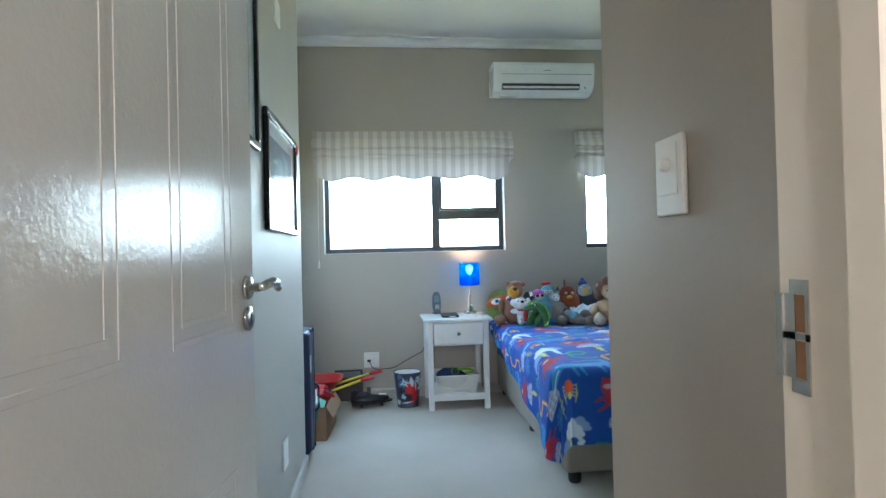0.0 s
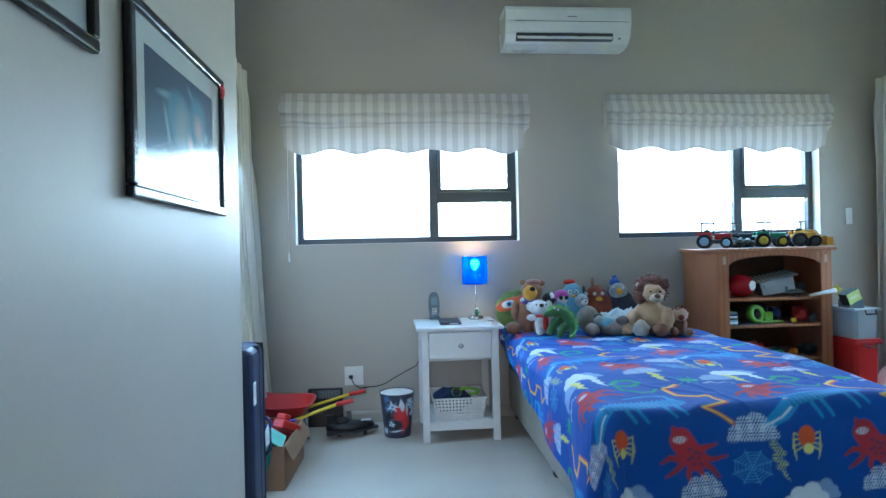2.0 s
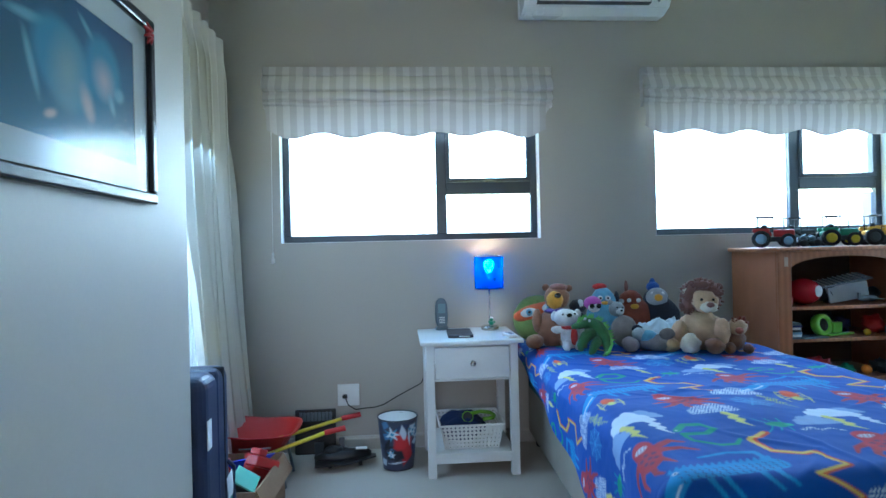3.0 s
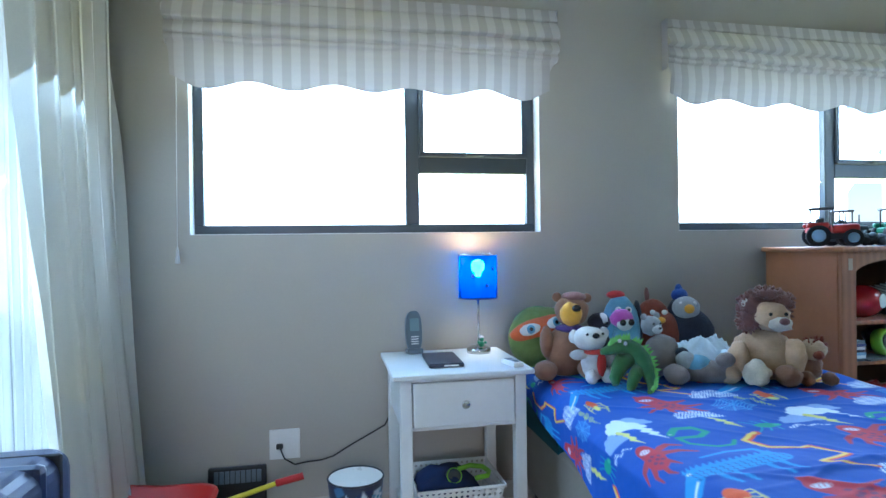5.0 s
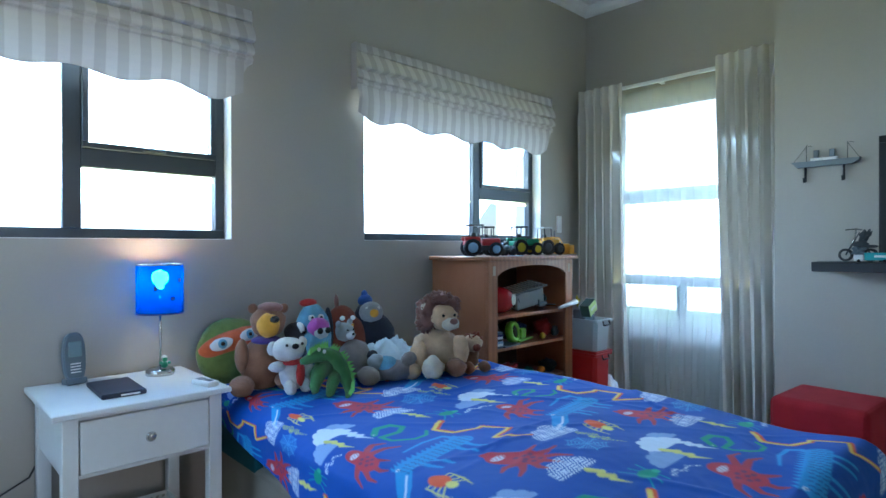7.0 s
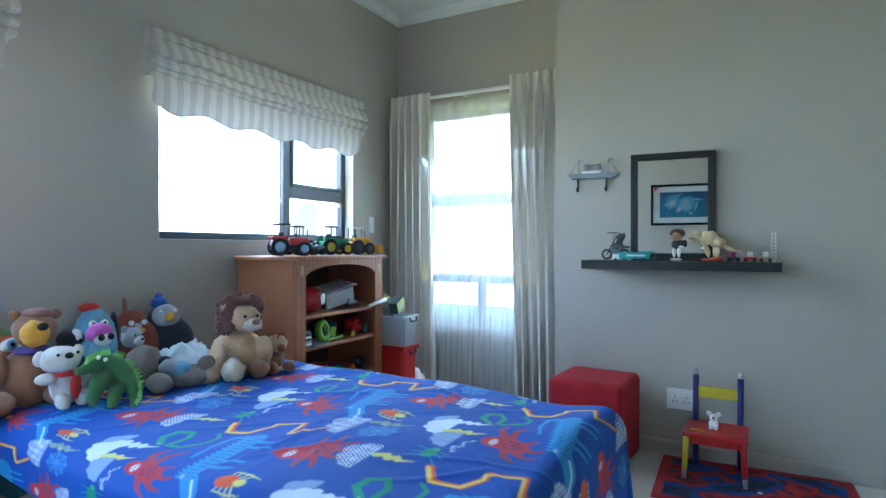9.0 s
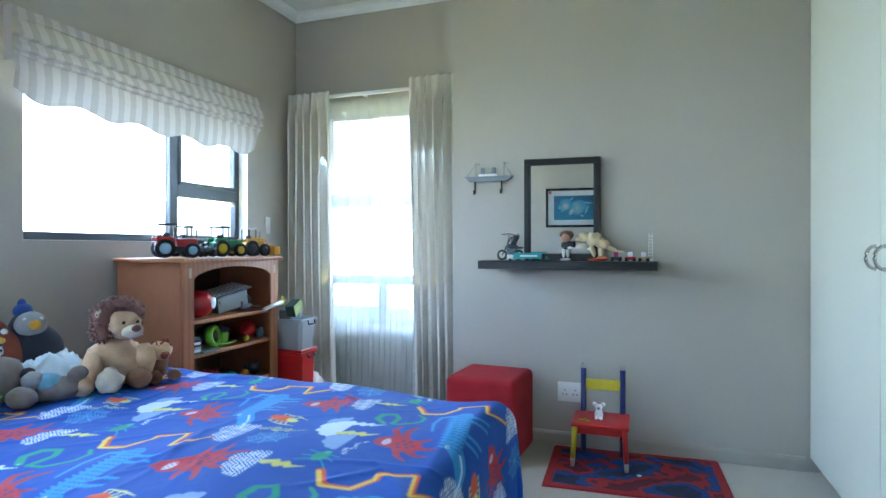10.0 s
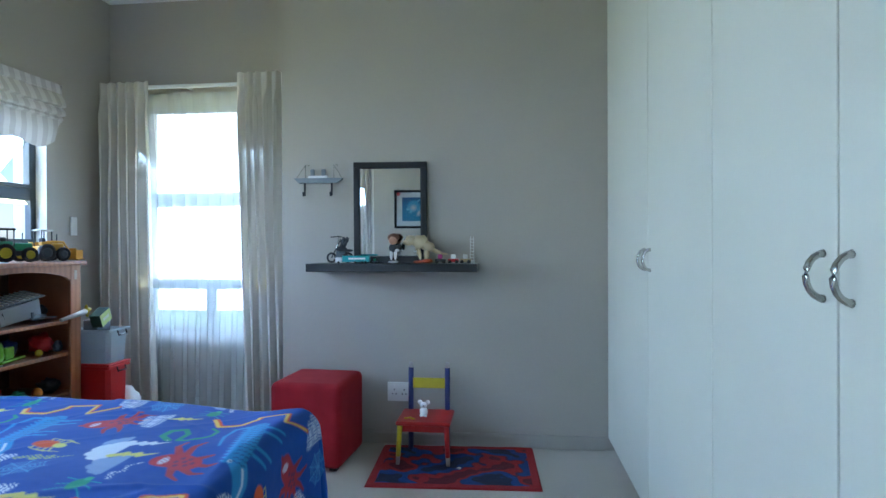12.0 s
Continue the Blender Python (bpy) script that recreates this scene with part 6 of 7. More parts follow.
def crocodile():
    t = thing("crocodile", "green plush crocodile with lime ridge, draped over the toys", "soft toy", pose(1.035, 4.40, BT, 0, 12, -18) @ Matrix.Diagonal((0.84, 0.9, 0.95, 1)))
    spine = [(-0.150, -0.020, 0.112), (-0.125, -0.015, 0.122), (-0.098, -0.005, 0.136), (-0.070, 0.004, 0.146), (-0.035, 0.006, 0.150), (0.0, 0.0, 0.138), (0.032, -0.012, 0.112), (0.058, -0.028, 0.078), (0.072, -0.050, 0.048), (0.070, -0.080, 0.028), (0.058, -0.112, 0.016), (0.046, -0.145, 0.006)]
    radii = [0.011, 0.018, 0.026, 0.028, 0.031, 0.036, 0.035, 0.029, 0.022, 0.016, 0.011, 0.004]
    part("body", tube(bmesh.new(), spine, radii, 16), P_green, t, "green plush body and tail")
    for pts, r in ((((-0.02, 0.0, 0.11), (-0.062, -0.030, 0.078), (-0.078, -0.055, 0.030), (-0.072, -0.066, 0.010)), [0.03, 0.032, 0.024, 0.014]),
                   (((0.02, -0.01, 0.08), (0.0, -0.05, 0.055), (-0.012, -0.078, 0.020), (-0.022, -0.086, 0.008)), [0.028, 0.028, 0.020, 0.010]),
                   (((-0.05, 0.03, 0.11), (-0.06, 0.05, 0.06), (-0.05, 0.05, 0.01)), [0.022, 0.022, 0.014])):
        part("leg", tube(bmesh.new(), pts, r, 12), P_green, t)
    bm = bmesh.new()
    for k in range(26):
        u = 1.6 + k * 0.32
        i = min(int(u), len(spine) - 2)
        a = u - i
        p, q = Vector(spine[i]), Vector(spine[i + 1])
        c = p.lerp(q, a)
        way = (q - p).normalized()
        up = (Vector((0.55, 0.10, 0.85)) - way * way.dot(Vector((0.55, 0.10, 0.85)))).normalized()
        r = radii[i] * (1 - a) + radii[i + 1] * a
        c = c + up * r * 0.85
        side = way.cross(up) * 0.008
        b = way * 0.010
        tip = bm.verts.new(c + up * (0.030 if k < 18 else 0.018) + way * 0.006)
        v = [bm.verts.new(c + x) for x in (-b - side, b - side, b + side, -b + side)]
        for n in range(4):
            bm.faces.new([v[n], v[(n + 1) % 4], tip])
    part("ridge", bm, P_lime, t, "lime green felt ridge")
    for sx in (0.002, 0.028):
        part("eye", blobs([((-0.085 + sx, -0.024, 0.170 - sx * 0.2), (0.008, 0.006, 0.008))], 0), M_eyew, t)


crocodile()
plush("grey_bear", "grey plush bear with pale muzzle, slumped on the bed", pose(1.225, 4.56, BT, 0, 0, 10), [
    ("body", P_grey, [((0.01, -0.01, 0.080), (0.058, 0.068, 0.076), 0, 20)]), ("head", P_lgrey, [((-0.008, 0.02, 0.182), (0.038, 0.034, 0.036))], "light grey head"),
    ("ear", P_lgrey, [((-0.036, 0.025, 0.214), (0.014, 0.008, 0.013))]), ("ear", P_lgrey, [((0.022, 0.025, 0.216), (0.014, 0.008, 0.013))]), ("muzzle", P_white, [((-0.008, -0.012, 0.172), (0.020, 0.014, 0.016))]),
    ("nose", M_eyeb, [((-0.008, -0.026, 0.178), (0.006, 0.005, 0.005))]), ("eye", M_eyeb, [((-0.022, -0.010, 0.192), (0.004, 0.003, 0.004))]), ("eye", M_eyeb, [((0.008, -0.010, 0.192), (0.004, 0.003, 0.004))]),
    ("leg", P_grey, [((-0.02, -0.115, 0.034), (0.036, 0.048, 0.034))]), ("leg", P_grey, [((0.062, -0.10, 0.032), (0.034, 0.050, 0.032), 20)]), ("foot_pad", P_cream, [((0.080, -0.145, 0.036), (0.022, 0.010, 0.024))])])
plush("grey_rabbit", "grey plush animal lying on its side on the bed", pose(1.355, 4.42, BT, 0, 0, -20), [
    ("body", P_grey, [((0, 0, 0.040), (0.075, 0.048, 0.040))]), ("head", P_lgrey, [((-0.075, 0.01, 0.075), (0.034, 0.032, 0.030))]), ("shirt", P_sky, [((-0.035, 0.005, 0.062), (0.040, 0.042, 0.034))], "turquoise shirt"),
    ("ear", P_navy, [((-0.085, 0.035, 0.095), (0.030, 0.016, 0.020), 30)]), ("arm", P_grey, [((0.04, -0.03, 0.085), (0.036, 0.018, 0.026), 20, 0)])])
plush("lion", "large tan plush lion with maroon mane, seated on the bed", pose(1.575, 4.40, BT, 0, 0, -22) @ Matrix.Scale(1.04, 4), [
    ("body", P_tan, [((0.0, 0.02, 0.085), (0.095, 0.075, 0.090))]), ("mane", P_mane, [((0.005, 0.020, 0.232), (0.078, 0.055, 0.070)), ((-0.045, 0.0, 0.250), (0.034, 0.036, 0.042)), ((0.050, 0.0, 0.262), (0.030, 0.034, 0.030)), ((-0.055, 0.0, 0.200), (0.026, 0.036, 0.038)), ((0.0, -0.01, 0.288), (0.045, 0.034, 0.020))], "shaggy maroon-brown mane"),
    ("head", P_tan, [((0.012, -0.025, 0.218), (0.052, 0.046, 0.048))]), ("muzzle", P_cream, [((0.022, -0.066, 0.196), (0.034, 0.028, 0.024))], "cream muzzle"), ("nose", P_mane, [((0.026, -0.092, 0.208), (0.016, 0.010, 0.012))]),
    ("eye", M_eyeb, [((-0.006, -0.068, 0.228), (0.006, 0.004, 0.006))]), ("eye", M_eyeb, [((0.040, -0.066, 0.228), (0.006, 0.004, 0.006))]), ("ear", P_cream, [((-0.060, -0.016, 0.258), (0.018, 0.012, 0.018))]),
    ("arm", P_tan, [((-0.092, -0.03, 0.075), (0.034, 0.042, 0.060))]), ("arm", P_tan, [((0.075, -0.03, 0.090), (0.032, 0.040, 0.055), 20)]),
    ("leg", P_cream, [((-0.055, -0.085, 0.042), (0.040, 0.046, 0.042))]), ("leg", P_tan, [((-0.130, -0.055, 0.032), (0.038, 0.048, 0.032))]), ("leg", P_brown, [((0.040, -0.075, 0.034), (0.040, 0.044, 0.034))])], fur=0.12)
plush("horned_toy", "small brown plush animal with little horns beside the lion", pose(1.712, 4.34, BT, 0, 0, -10), [
    ("body", P_brown, [((0, 0.02, 0.050), (0.048, 0.044, 0.050))]), ("head", P_tan, [((0.005, -0.01, 0.112), (0.040, 0.038, 0.036))]), ("muzzle", P_rust, [((0.0, -0.044, 0.100), (0.018, 0.016, 0.016))]),
    *[("tuft", P_rust, [((0.018 + 0.014 * math.cos(a), -0.012 + 0.02 * math.sin(a), 0.146 - 0.010 * k), (0.007, 0.007, 0.014))]) for k, a in enumerate((0, 1.3, 2.6, 4.0))],
    ("ear", P_cream, [((-0.034, -0.008, 0.122), (0.012, 0.007, 0.012))]), ("leg", P_brown, [((-0.042, -0.045, 0.024), (0.024, 0.030, 0.024))]), ("leg", P_brown, [((0.034, -0.050, 0.022), (0.022, 0.030, 0.022))])], fur=0.10)


def curls(parent, mat, balls, n, size, seed):
    """Short curly tufts over the given balls (centre, radii), as one mesh."""
    rnd = random.Random(seed)
    bm = bmesh.new()
    for c, r in balls:
        for k in range(n):
            z = rnd.uniform(-1, 1)
            a = rnd.uniform(0, 2 * math.pi)
            q = math.sqrt(1 - z * z)
            d = Vector((q * math.cos(a), q * math.sin(a), z))
            if d.y < -0.75:
                continue
            s = size * rnd.uniform(0.6, 1.3)
            t = bmesh.new()
            bmesh.ops.create_icosphere(t, subdivisions=1, radius=1)
            m = Matrix.Translation(Vector(c) + Vector((d.x * r[0], d.y * r[1], d.z * r[2]))) @ d.to_track_quat("Z", "Y").to_matrix().to_4x4() @ Matrix.Rotation(rnd.uniform(-0.6, 0.6), 4, "X") @ Matrix.Diagonal((s * 0.55, s * 0.55, s * 1.3, 1))
            bmesh.ops.transform(t, matrix=m, verts=t.verts)
            join(bm, t)
    return part("shaggy_fur", bm, mat, parent, "shaggy curled fur", smooth=True)


curls(next(o for o in bpy.data.objects if o.name == "lion"), P_mane, (((0.005, 0.020, 0.232), (0.080, 0.057, 0.072)), ((-0.045, 0.0, 0.250), (0.036, 0.038, 0.044)), ((0.050, 0.0, 0.262), (0.032, 0.036, 0.032)), ((-0.055, 0.0, 0.200), (0.028, 0.038, 0.040)), ((0.0, -0.01, 0.288), (0.047, 0.036, 0.022))), 110, 0.0085, 5)
curls(next(o for o in bpy.data.objects if o.name == "horned_toy"), P_rust, (((0.005, -0.005, 0.118), (0.040, 0.038, 0.036)),), 50, 0.007, 8)


def crumpled(name, label, category, at, w, d, h, mat, seed):
    """A small cloth dropped in a heap."""
    t = thing(name, label, category, at)

    def f(u, v):
        x, y = (u - 0.5) * w, (v - 0.5) * d
        r = math.hypot(x / w, y / d) * 2
        z = h * max(0, 1 - r ** 2.8) * (0.80 + 0.45 * noise.noise(Vector((x * 14, y * 14, seed)))) + 0.028 * abs(noise.noise(Vector((x * 38, y * 38, seed)))) + 0.012 * abs(noise.noise(Vector((x * 90, y * 90, seed))))
        k = 1 + 0.22 * noise.noise(Vector((math.atan2(y, x) * 1.5, seed, 1)))
        return (x * k, y * k, 0.004 + z)
    part("cloth", sheet_grid(bmesh.new(), 44, 36, f), mat, t)
    return t


crumpled("comfort_blanket", "crumpled pale blue baby blanket lying among the toys", "blanket", pose(1.475, 4.61, BT), 0.42, 0.27, 0.125, plain("pale_blue_cloth", (0.56, 0.64, 0.70), 0.95), 2.0)

# ---- toy tractors on the bookcase ----
def tractor(name, label, at, body, rim, length=0.20, cab=True, bucket=None, extra=None):
    t = thing(name, label, "toy tractor", at @ Matrix.Scale(1.16, 4))
    L = length / 2
    rr, rf = 0.040, 0.032
    part("chassis", boxes((-L * 0.8, L * 0.85, -0.018, 0.018, 0.028, 0.050), bevel=0.003), M_greydark, t)
    part("bonnet", boxes((L * 0.02, L * 0.88, -0.022, 0.022, 0.050, 0.084), bevel=0.007, seg=2), body, t, "painted bonnet")
    part("mudguard", boxes((-L * 0.85, -L * 0.12, -0.048, -0.026, 0.072, 0.090), (-L * 0.85, -L * 0.12, 0.026, 0.048, 0.072, 0.090), (-L * 0.80, -L * 0.05, -0.030, 0.030, 0.050, 0.072), bevel=0.005), body, t)
    part("exhaust", tube(bmesh.new(), [(L * 0.45, -0.012, 0.080), (L * 0.45, -0.012, 0.128)], 0.003, 6), M_greydark, t)
    if cab:
        for x in (-L * 0.62, L * 0.0):
            for y in (-0.026, 0.026):
                part("cab_post", boxes((x - 0.002, x + 0.002, y - 0.002, y + 0.002, 0.072, 0.140)), M_black, t)
        part("cab_roof", boxes((-L * 0.72, L * 0.08, -0.032, 0.032, 0.139, 0.147), bevel=0.003), cab if cab is not True else M_black, t)
    part("driver_seat", boxes((-L * 0.48, -L * 0.22, -0.014, 0.014, 0.072, 0.108), bevel=0.005), M_black, t)
    for x, r, w in ((-L * 0.48, rr, 0.024), (L * 0.62, rf, 0.018)):
        for sy in (-1, 1):
            y = sy * (0.030 + w / 2)
            bm = lathe(bmesh.new(), [(r * 0.60, -w / 2), (r * 0.92, -w / 2), (r, -w / 3), (r, w / 3), (r * 0.92, w / 2), (r * 0.60, w / 2), (r * 0.60, -w / 2)], 22, (x, y, r + 0.001), pose(0, 0, 0, 90))
            wh = part("wheel", bm, M_tyre, t, "black rubber tyre")
            part("rim", lathe(bmesh.new(), [(0.001, -w / 2.6), (r * 0.30, -w / 2.6), (r * 0.58, -w / 2.1), (r * 0.58, w / 2.1), (r * 0.30, w / 2.6), (0.001, w / 2.6)], 18, (x, y, r + 0.001), pose(0, 0, 0, 90)), rim, wh, "painted wheel rim")
    if bucket:
        for sy in (-1, 1):
            part("loader_arm", tube(bmesh.new(), [(-L * 0.05, sy * 0.030, 0.092), (L * 0.70, sy * 0.030, 0.090), (L * 1.25, sy * 0.028, 0.030)], 0.005, 8), bucket, t)
        bm = bmesh.new()
        prof = [(L * 1.20, 0.060), (L * 1.22, 0.012), (L * 1.40, 0.004), (L * 1.85, 0.006), (L * 1.85, 0.010), (L * 1.42, 0.010), (L * 1.27, 0.018), (L * 1.25, 0.060)]
        a, b = [bm.verts.new((x, -0.062, z)) for x, z in prof], [bm.verts.new((x, 0.062, z)) for x, z in prof]
        for k in range(8):
            bm.faces.new([a[k], b[k], b[(k + 1) % 8], a[(k + 1) % 8]])
        for s in (-0.062, 0.060):
            box(bm, L * 1.24, L * 1.70, s, s + 0.003, 0.008, 0.052)
        part("bucket", bm, bucket, t, "yellow loader bucket")
    return t


TZ = 1.121
M_bluerim = plain("pale_blue_rim", (0.30, 0.45, 0.60), 0.4)
tractor("toy_tractor", "red toy tractor with pale blue wheel rims, on the bookcase", pose(2.125, 4.62, TZ, 0, 0, -34), M_redpaint, M_bluerim, 0.20)
tractor("toy_tractor", "black and grey toy tractor with dark trailer, on the bookcase", pose(2.40, 4.80, TZ, 0, 0, -10), M_greydark, M_greymid, 0.17)
tractor("toy_tractor", "green toy tractor with yellow wheel rims, on the bookcase", pose(2.525, 4.65, TZ, 0, 0, -20), M_green, M_yellow, 0.18)
tractor("toy_loader", "yellow toy wheel loader with raised bucket arms, on the bookcase", pose(2.76, 4.65, TZ, 0, 0, -14), plain("loader_yellow", (0.70, 0.36, 0.02), 0.4), M_greydark, 0.15, cab=plain("white_roof", (0.6, 0.6, 0.58), 0.4), bucket=plain("bucket_yellow", (0.70, 0.34, 0.02), 0.4))
tr = thing("toy_trailer", "low red toy trailer between the tractors on the bookcase", "toy trailer", pose(2.34, 4.64, TZ, 0, 0, -15))
part("bed", boxes((-0.06, 0.06, -0.03, 0.03, 0.026, 0.034), (-0.06, -0.057, -0.03, 0.03, 0.034, 0.052), (0.057, 0.06, -0.03, 0.03, 0.034, 0.052), bevel=0.001), M_greydark, tr)
for x in (-0.035, 0.035):
    for sy in (-1, 1):
        part("wheel", lathe(bmesh.new(), [(0.001, -0.006), (0.018, -0.006), (0.020, 0), (0.018, 0.006), (0.001, 0.006)], 16, (x, sy * 0.036, 0.021), pose(0, 0, 0, 90)), M_tyre, tr)
part("load", blobs([((-0.02, 0, 0.050), (0.02, 0.018, 0.018)), ((0.02, 0, 0.048), (0.018, 0.016, 0.015))], 0.3, 4), M_greymid, tr)
crayon = thing("picture_card", "flat pale card lying on the bookcase top", "card", pose(2.36, 4.575, TZ, 0, 0, 12))
part("card", boxes((-0.055, 0.055, -0.022, 0.022, 0.0, 0.003)), M_bluerim, crayon)

# ---- toys in the bookcase ----
def solid(name, label, category, at, mat, *specs, bevel=0.004, seg=2, pname="body"):
    t = thing(name, label, category, at)
    part(pname, boxes(*specs, bevel=bevel, seg=seg), mat, t)
    return t


hm = thing("toy_helmet", "round red toy fire helmet with a white badge, on the shelf", "helmet", pose(2.325, 4.665, 0.801, 0, 0, 12))
part("shell", blobs([((0, 0, 0.072), (0.092, 0.085, 0.074))], 0.0, 1), plain("helmet_red", (0.42, 0.01, 0.02), 0.2), hm, "glossy red shell", smooth=True)
part("badge", blobs([((0.015, -0.082, 0.078), (0.026, 0.006, 0.032))], 0.0, 1), M_eyew, hm, "white badge")
wbx = thing("toy_crate", "pale grey toy crate tipped on its side, on the shelf", "crate", pose(2.585, 4.70, 0.835, 8, -12, -14))
part("box", boxes((-0.10, 0.10, -0.07, -0.066, 0.0, 0.085), (-0.10, 0.10, 0.066, 0.07, 0.0, 0.085), (-0.10, -0.096, -0.066, 0.066, 0.0, 0.085), (0.096, 0.10, -0.066, 0.066, 0.0, 0.085), (-0.10, 0.10, -0.07, 0.07, -0.004, 0.0), bevel=0.001), plain("pale_grey_plastic", (0.42, 0.46, 0.48), 0.4), wbx)
part("lid", boxes((-0.13, 0.13, -0.08, 0.08, 0.092, 0.100), bevel=0.003, at=None), plain("grey_lid", (0.24, 0.27, 0.30), 0.4), wbx, "grey lid lying on top")
for k in range(9):
    part("rib", boxes((-0.11 + k * 0.026, -0.104 + k * 0.026, -0.075, 0.075, 0.100, 0.106), bevel=0.001), M_plastic_w, wbx)
pln = thing("toy_aeroplane", "grey toy aeroplane lying at the shelf's edge", "toy aeroplane", pose(2.66, 4.615, 0.815, 0, 0, 20))
part("fuselage", blobs([((0, 0, 0.016), (0.085, 0.016, 0.016))], 0.0), M_greymid, pln, smooth=True)
part("wing", boxes((-0.012, 0.020, -0.075, 0.075, 0.014, 0.018), bevel=0.001), M_greymid, pln)
part("tail", boxes((-0.085, -0.065, -0.004, 0.004, 0.02, 0.05), bevel=0.001), M_greymid, pln)
lump("red_toy", "shapeless red toy in the shelf's corner", "toy", pose(2.165, 4.60, 0.801), (0.045, 0.04, 0.028), M_redpaint, 2.2, 0.5, 2)
gun = thing("toy_water_pistol", "yellow and pale toy sticking out beside the bookcase", "toy", pose(2.825, 4.515, 0.825, 0, -6, 8))
part("barrel", tube(bmesh.new(), [(-0.12, 0.03, -0.002), (0.05, 0, 0.008)], [0.009, 0.016], 10), M_plastic_w, gun)
part("tip", blobs([((0.065, -0.002, 0.010), (0.034, 0.012, 0.012)), ((0.06, -0.002, 0.010), (0.012, 0.012, 0.038))], 0.2, 5, 2), M_yellow, gun, "yellow tip")
lm = thing("toy_launcher", "lime green round plastic toy lying on the shelf", "toy", pose(2.40, 4.63, 0.672, 0, 0, 14))
part("ring", lathe(bmesh.new(), [(0.036, -0.02), (0.058, -0.02), (0.062, 0), (0.058, 0.02), (0.036, 0.02), (0.036, -0.02)], 28, (0, 0, 0.018), pose(0, 0, 0, 80)), M_lime, lm, "lime green ring")
part("hub", lathe(bmesh.new(), [(0.001, -0.016), (0.030, -0.016), (0.034, 0.012), (0.001, 0.016)], 20, (0, 0, 0.018), pose(0, 0, 0, 80)), M_black, lm)
part("track", boxes((0.0, 0.19, -0.045, -0.015, -0.040, -0.028), (0.05, 0.12, -0.030, 0.0, -0.028, 0.030), bevel=0.004), M_lime, lm, "lime green track")
for k in range(7):
    solid("book", "thin children's book in a flat stack on the shelf", "book", pose(2.175 + 0.004 * (k % 3), 4.64, 0.627 + k * 0.0125, 0, 0, (-3, 2, 0, 4, -2, 1, 3)[k]),
          (M_greymid, M_plastic_w, M_bluerim, M_greydark, M_plastic_w, M_bluepaint, M_greymid)[k], (-0.055, 0.055, -0.08, 0.08, 0.0, 0.012), bevel=0.001, seg=1, pname="cover")
solid("magazine", "pale magazine lying flat on the shelf", "magazine", pose(2.30, 4.60, 0.627, 0, 0, 10), M_greymid, (-0.07, 0.09, -0.045, 0.05, 0.0, 0.008), bevel=0.001, pname="cover")
for x, y, z, r, mm, nm, lb in ((2.645, 4.605, 0.627, 0.019, M_yellow, "toy_ball", "small yellow ball on the shelf"), (2.65, 4.62, 0.411, 0.026, M_orange, "toy_ball", "orange ball on the lower shelf")):
    b_ = thing(nm, lb, "ball", pose(x, y, z))
    part("ball", blobs([((0, 0, r), (r, r, r))], 0, 1, 3), mm, b_, smooth=True)
for k, (x, y, z, r, mm, lb) in enumerate(((2.24, 4.74, 0.627, (0.05, 0.05, 0.05), M_greydark, "dark toy at the back of the shelf"), (2.50, 4.74, 0.627, (0.06, 0.05, 0.055), M_greydark, "dark toy behind the lime one"), (2.60, 4.75, 0.627, (0.05, 0.04, 0.045), M_bluepaint, "dark blue toy at the back"),
                                        (2.74, 4.68, 0.627, (0.045, 0.05, 0.05), M_redpaint, "dark red toy at the shelf's side"), (2.79, 4.62, 0.627, (0.022, 0.022, 0.03), M_greymid, "small grey toy at the shelf's edge"), (2.50, 4.70, 0.801, (0.05, 0.05, 0.05), M_greydark, "dark toy between helmet and crate"),
                                        (2.20, 4.74, 0.801, (0.05, 0.05, 0.06), M_greymid, "grey toy at the back of the upper shelf"), (2.76, 4.72, 0.801, (0.045, 0.05, 0.04), M_greydark, "dark toy on the upper shelf"), (2.25, 4.66, 0.411, (0.07, 0.06, 0.05), M_greydark, "dark toy on the lower shelf"),
                                        (2.42, 4.68, 0.411, (0.06, 0.05, 0.045), M_redpaint, "red toy on the lower shelf"), (2.53, 4.62, 0.411, (0.04, 0.04, 0.03), M_green, "green toy on the lower shelf"), (2.77, 4.66, 0.411, (0.05, 0.05, 0.035), M_greydark, "dark toy in the corner"))):
    lump("mixed_toy", lb, "toy", pose(x, y, z), r, mm, 1.3 + k * 2.1, 0.6, 3, 5.0)

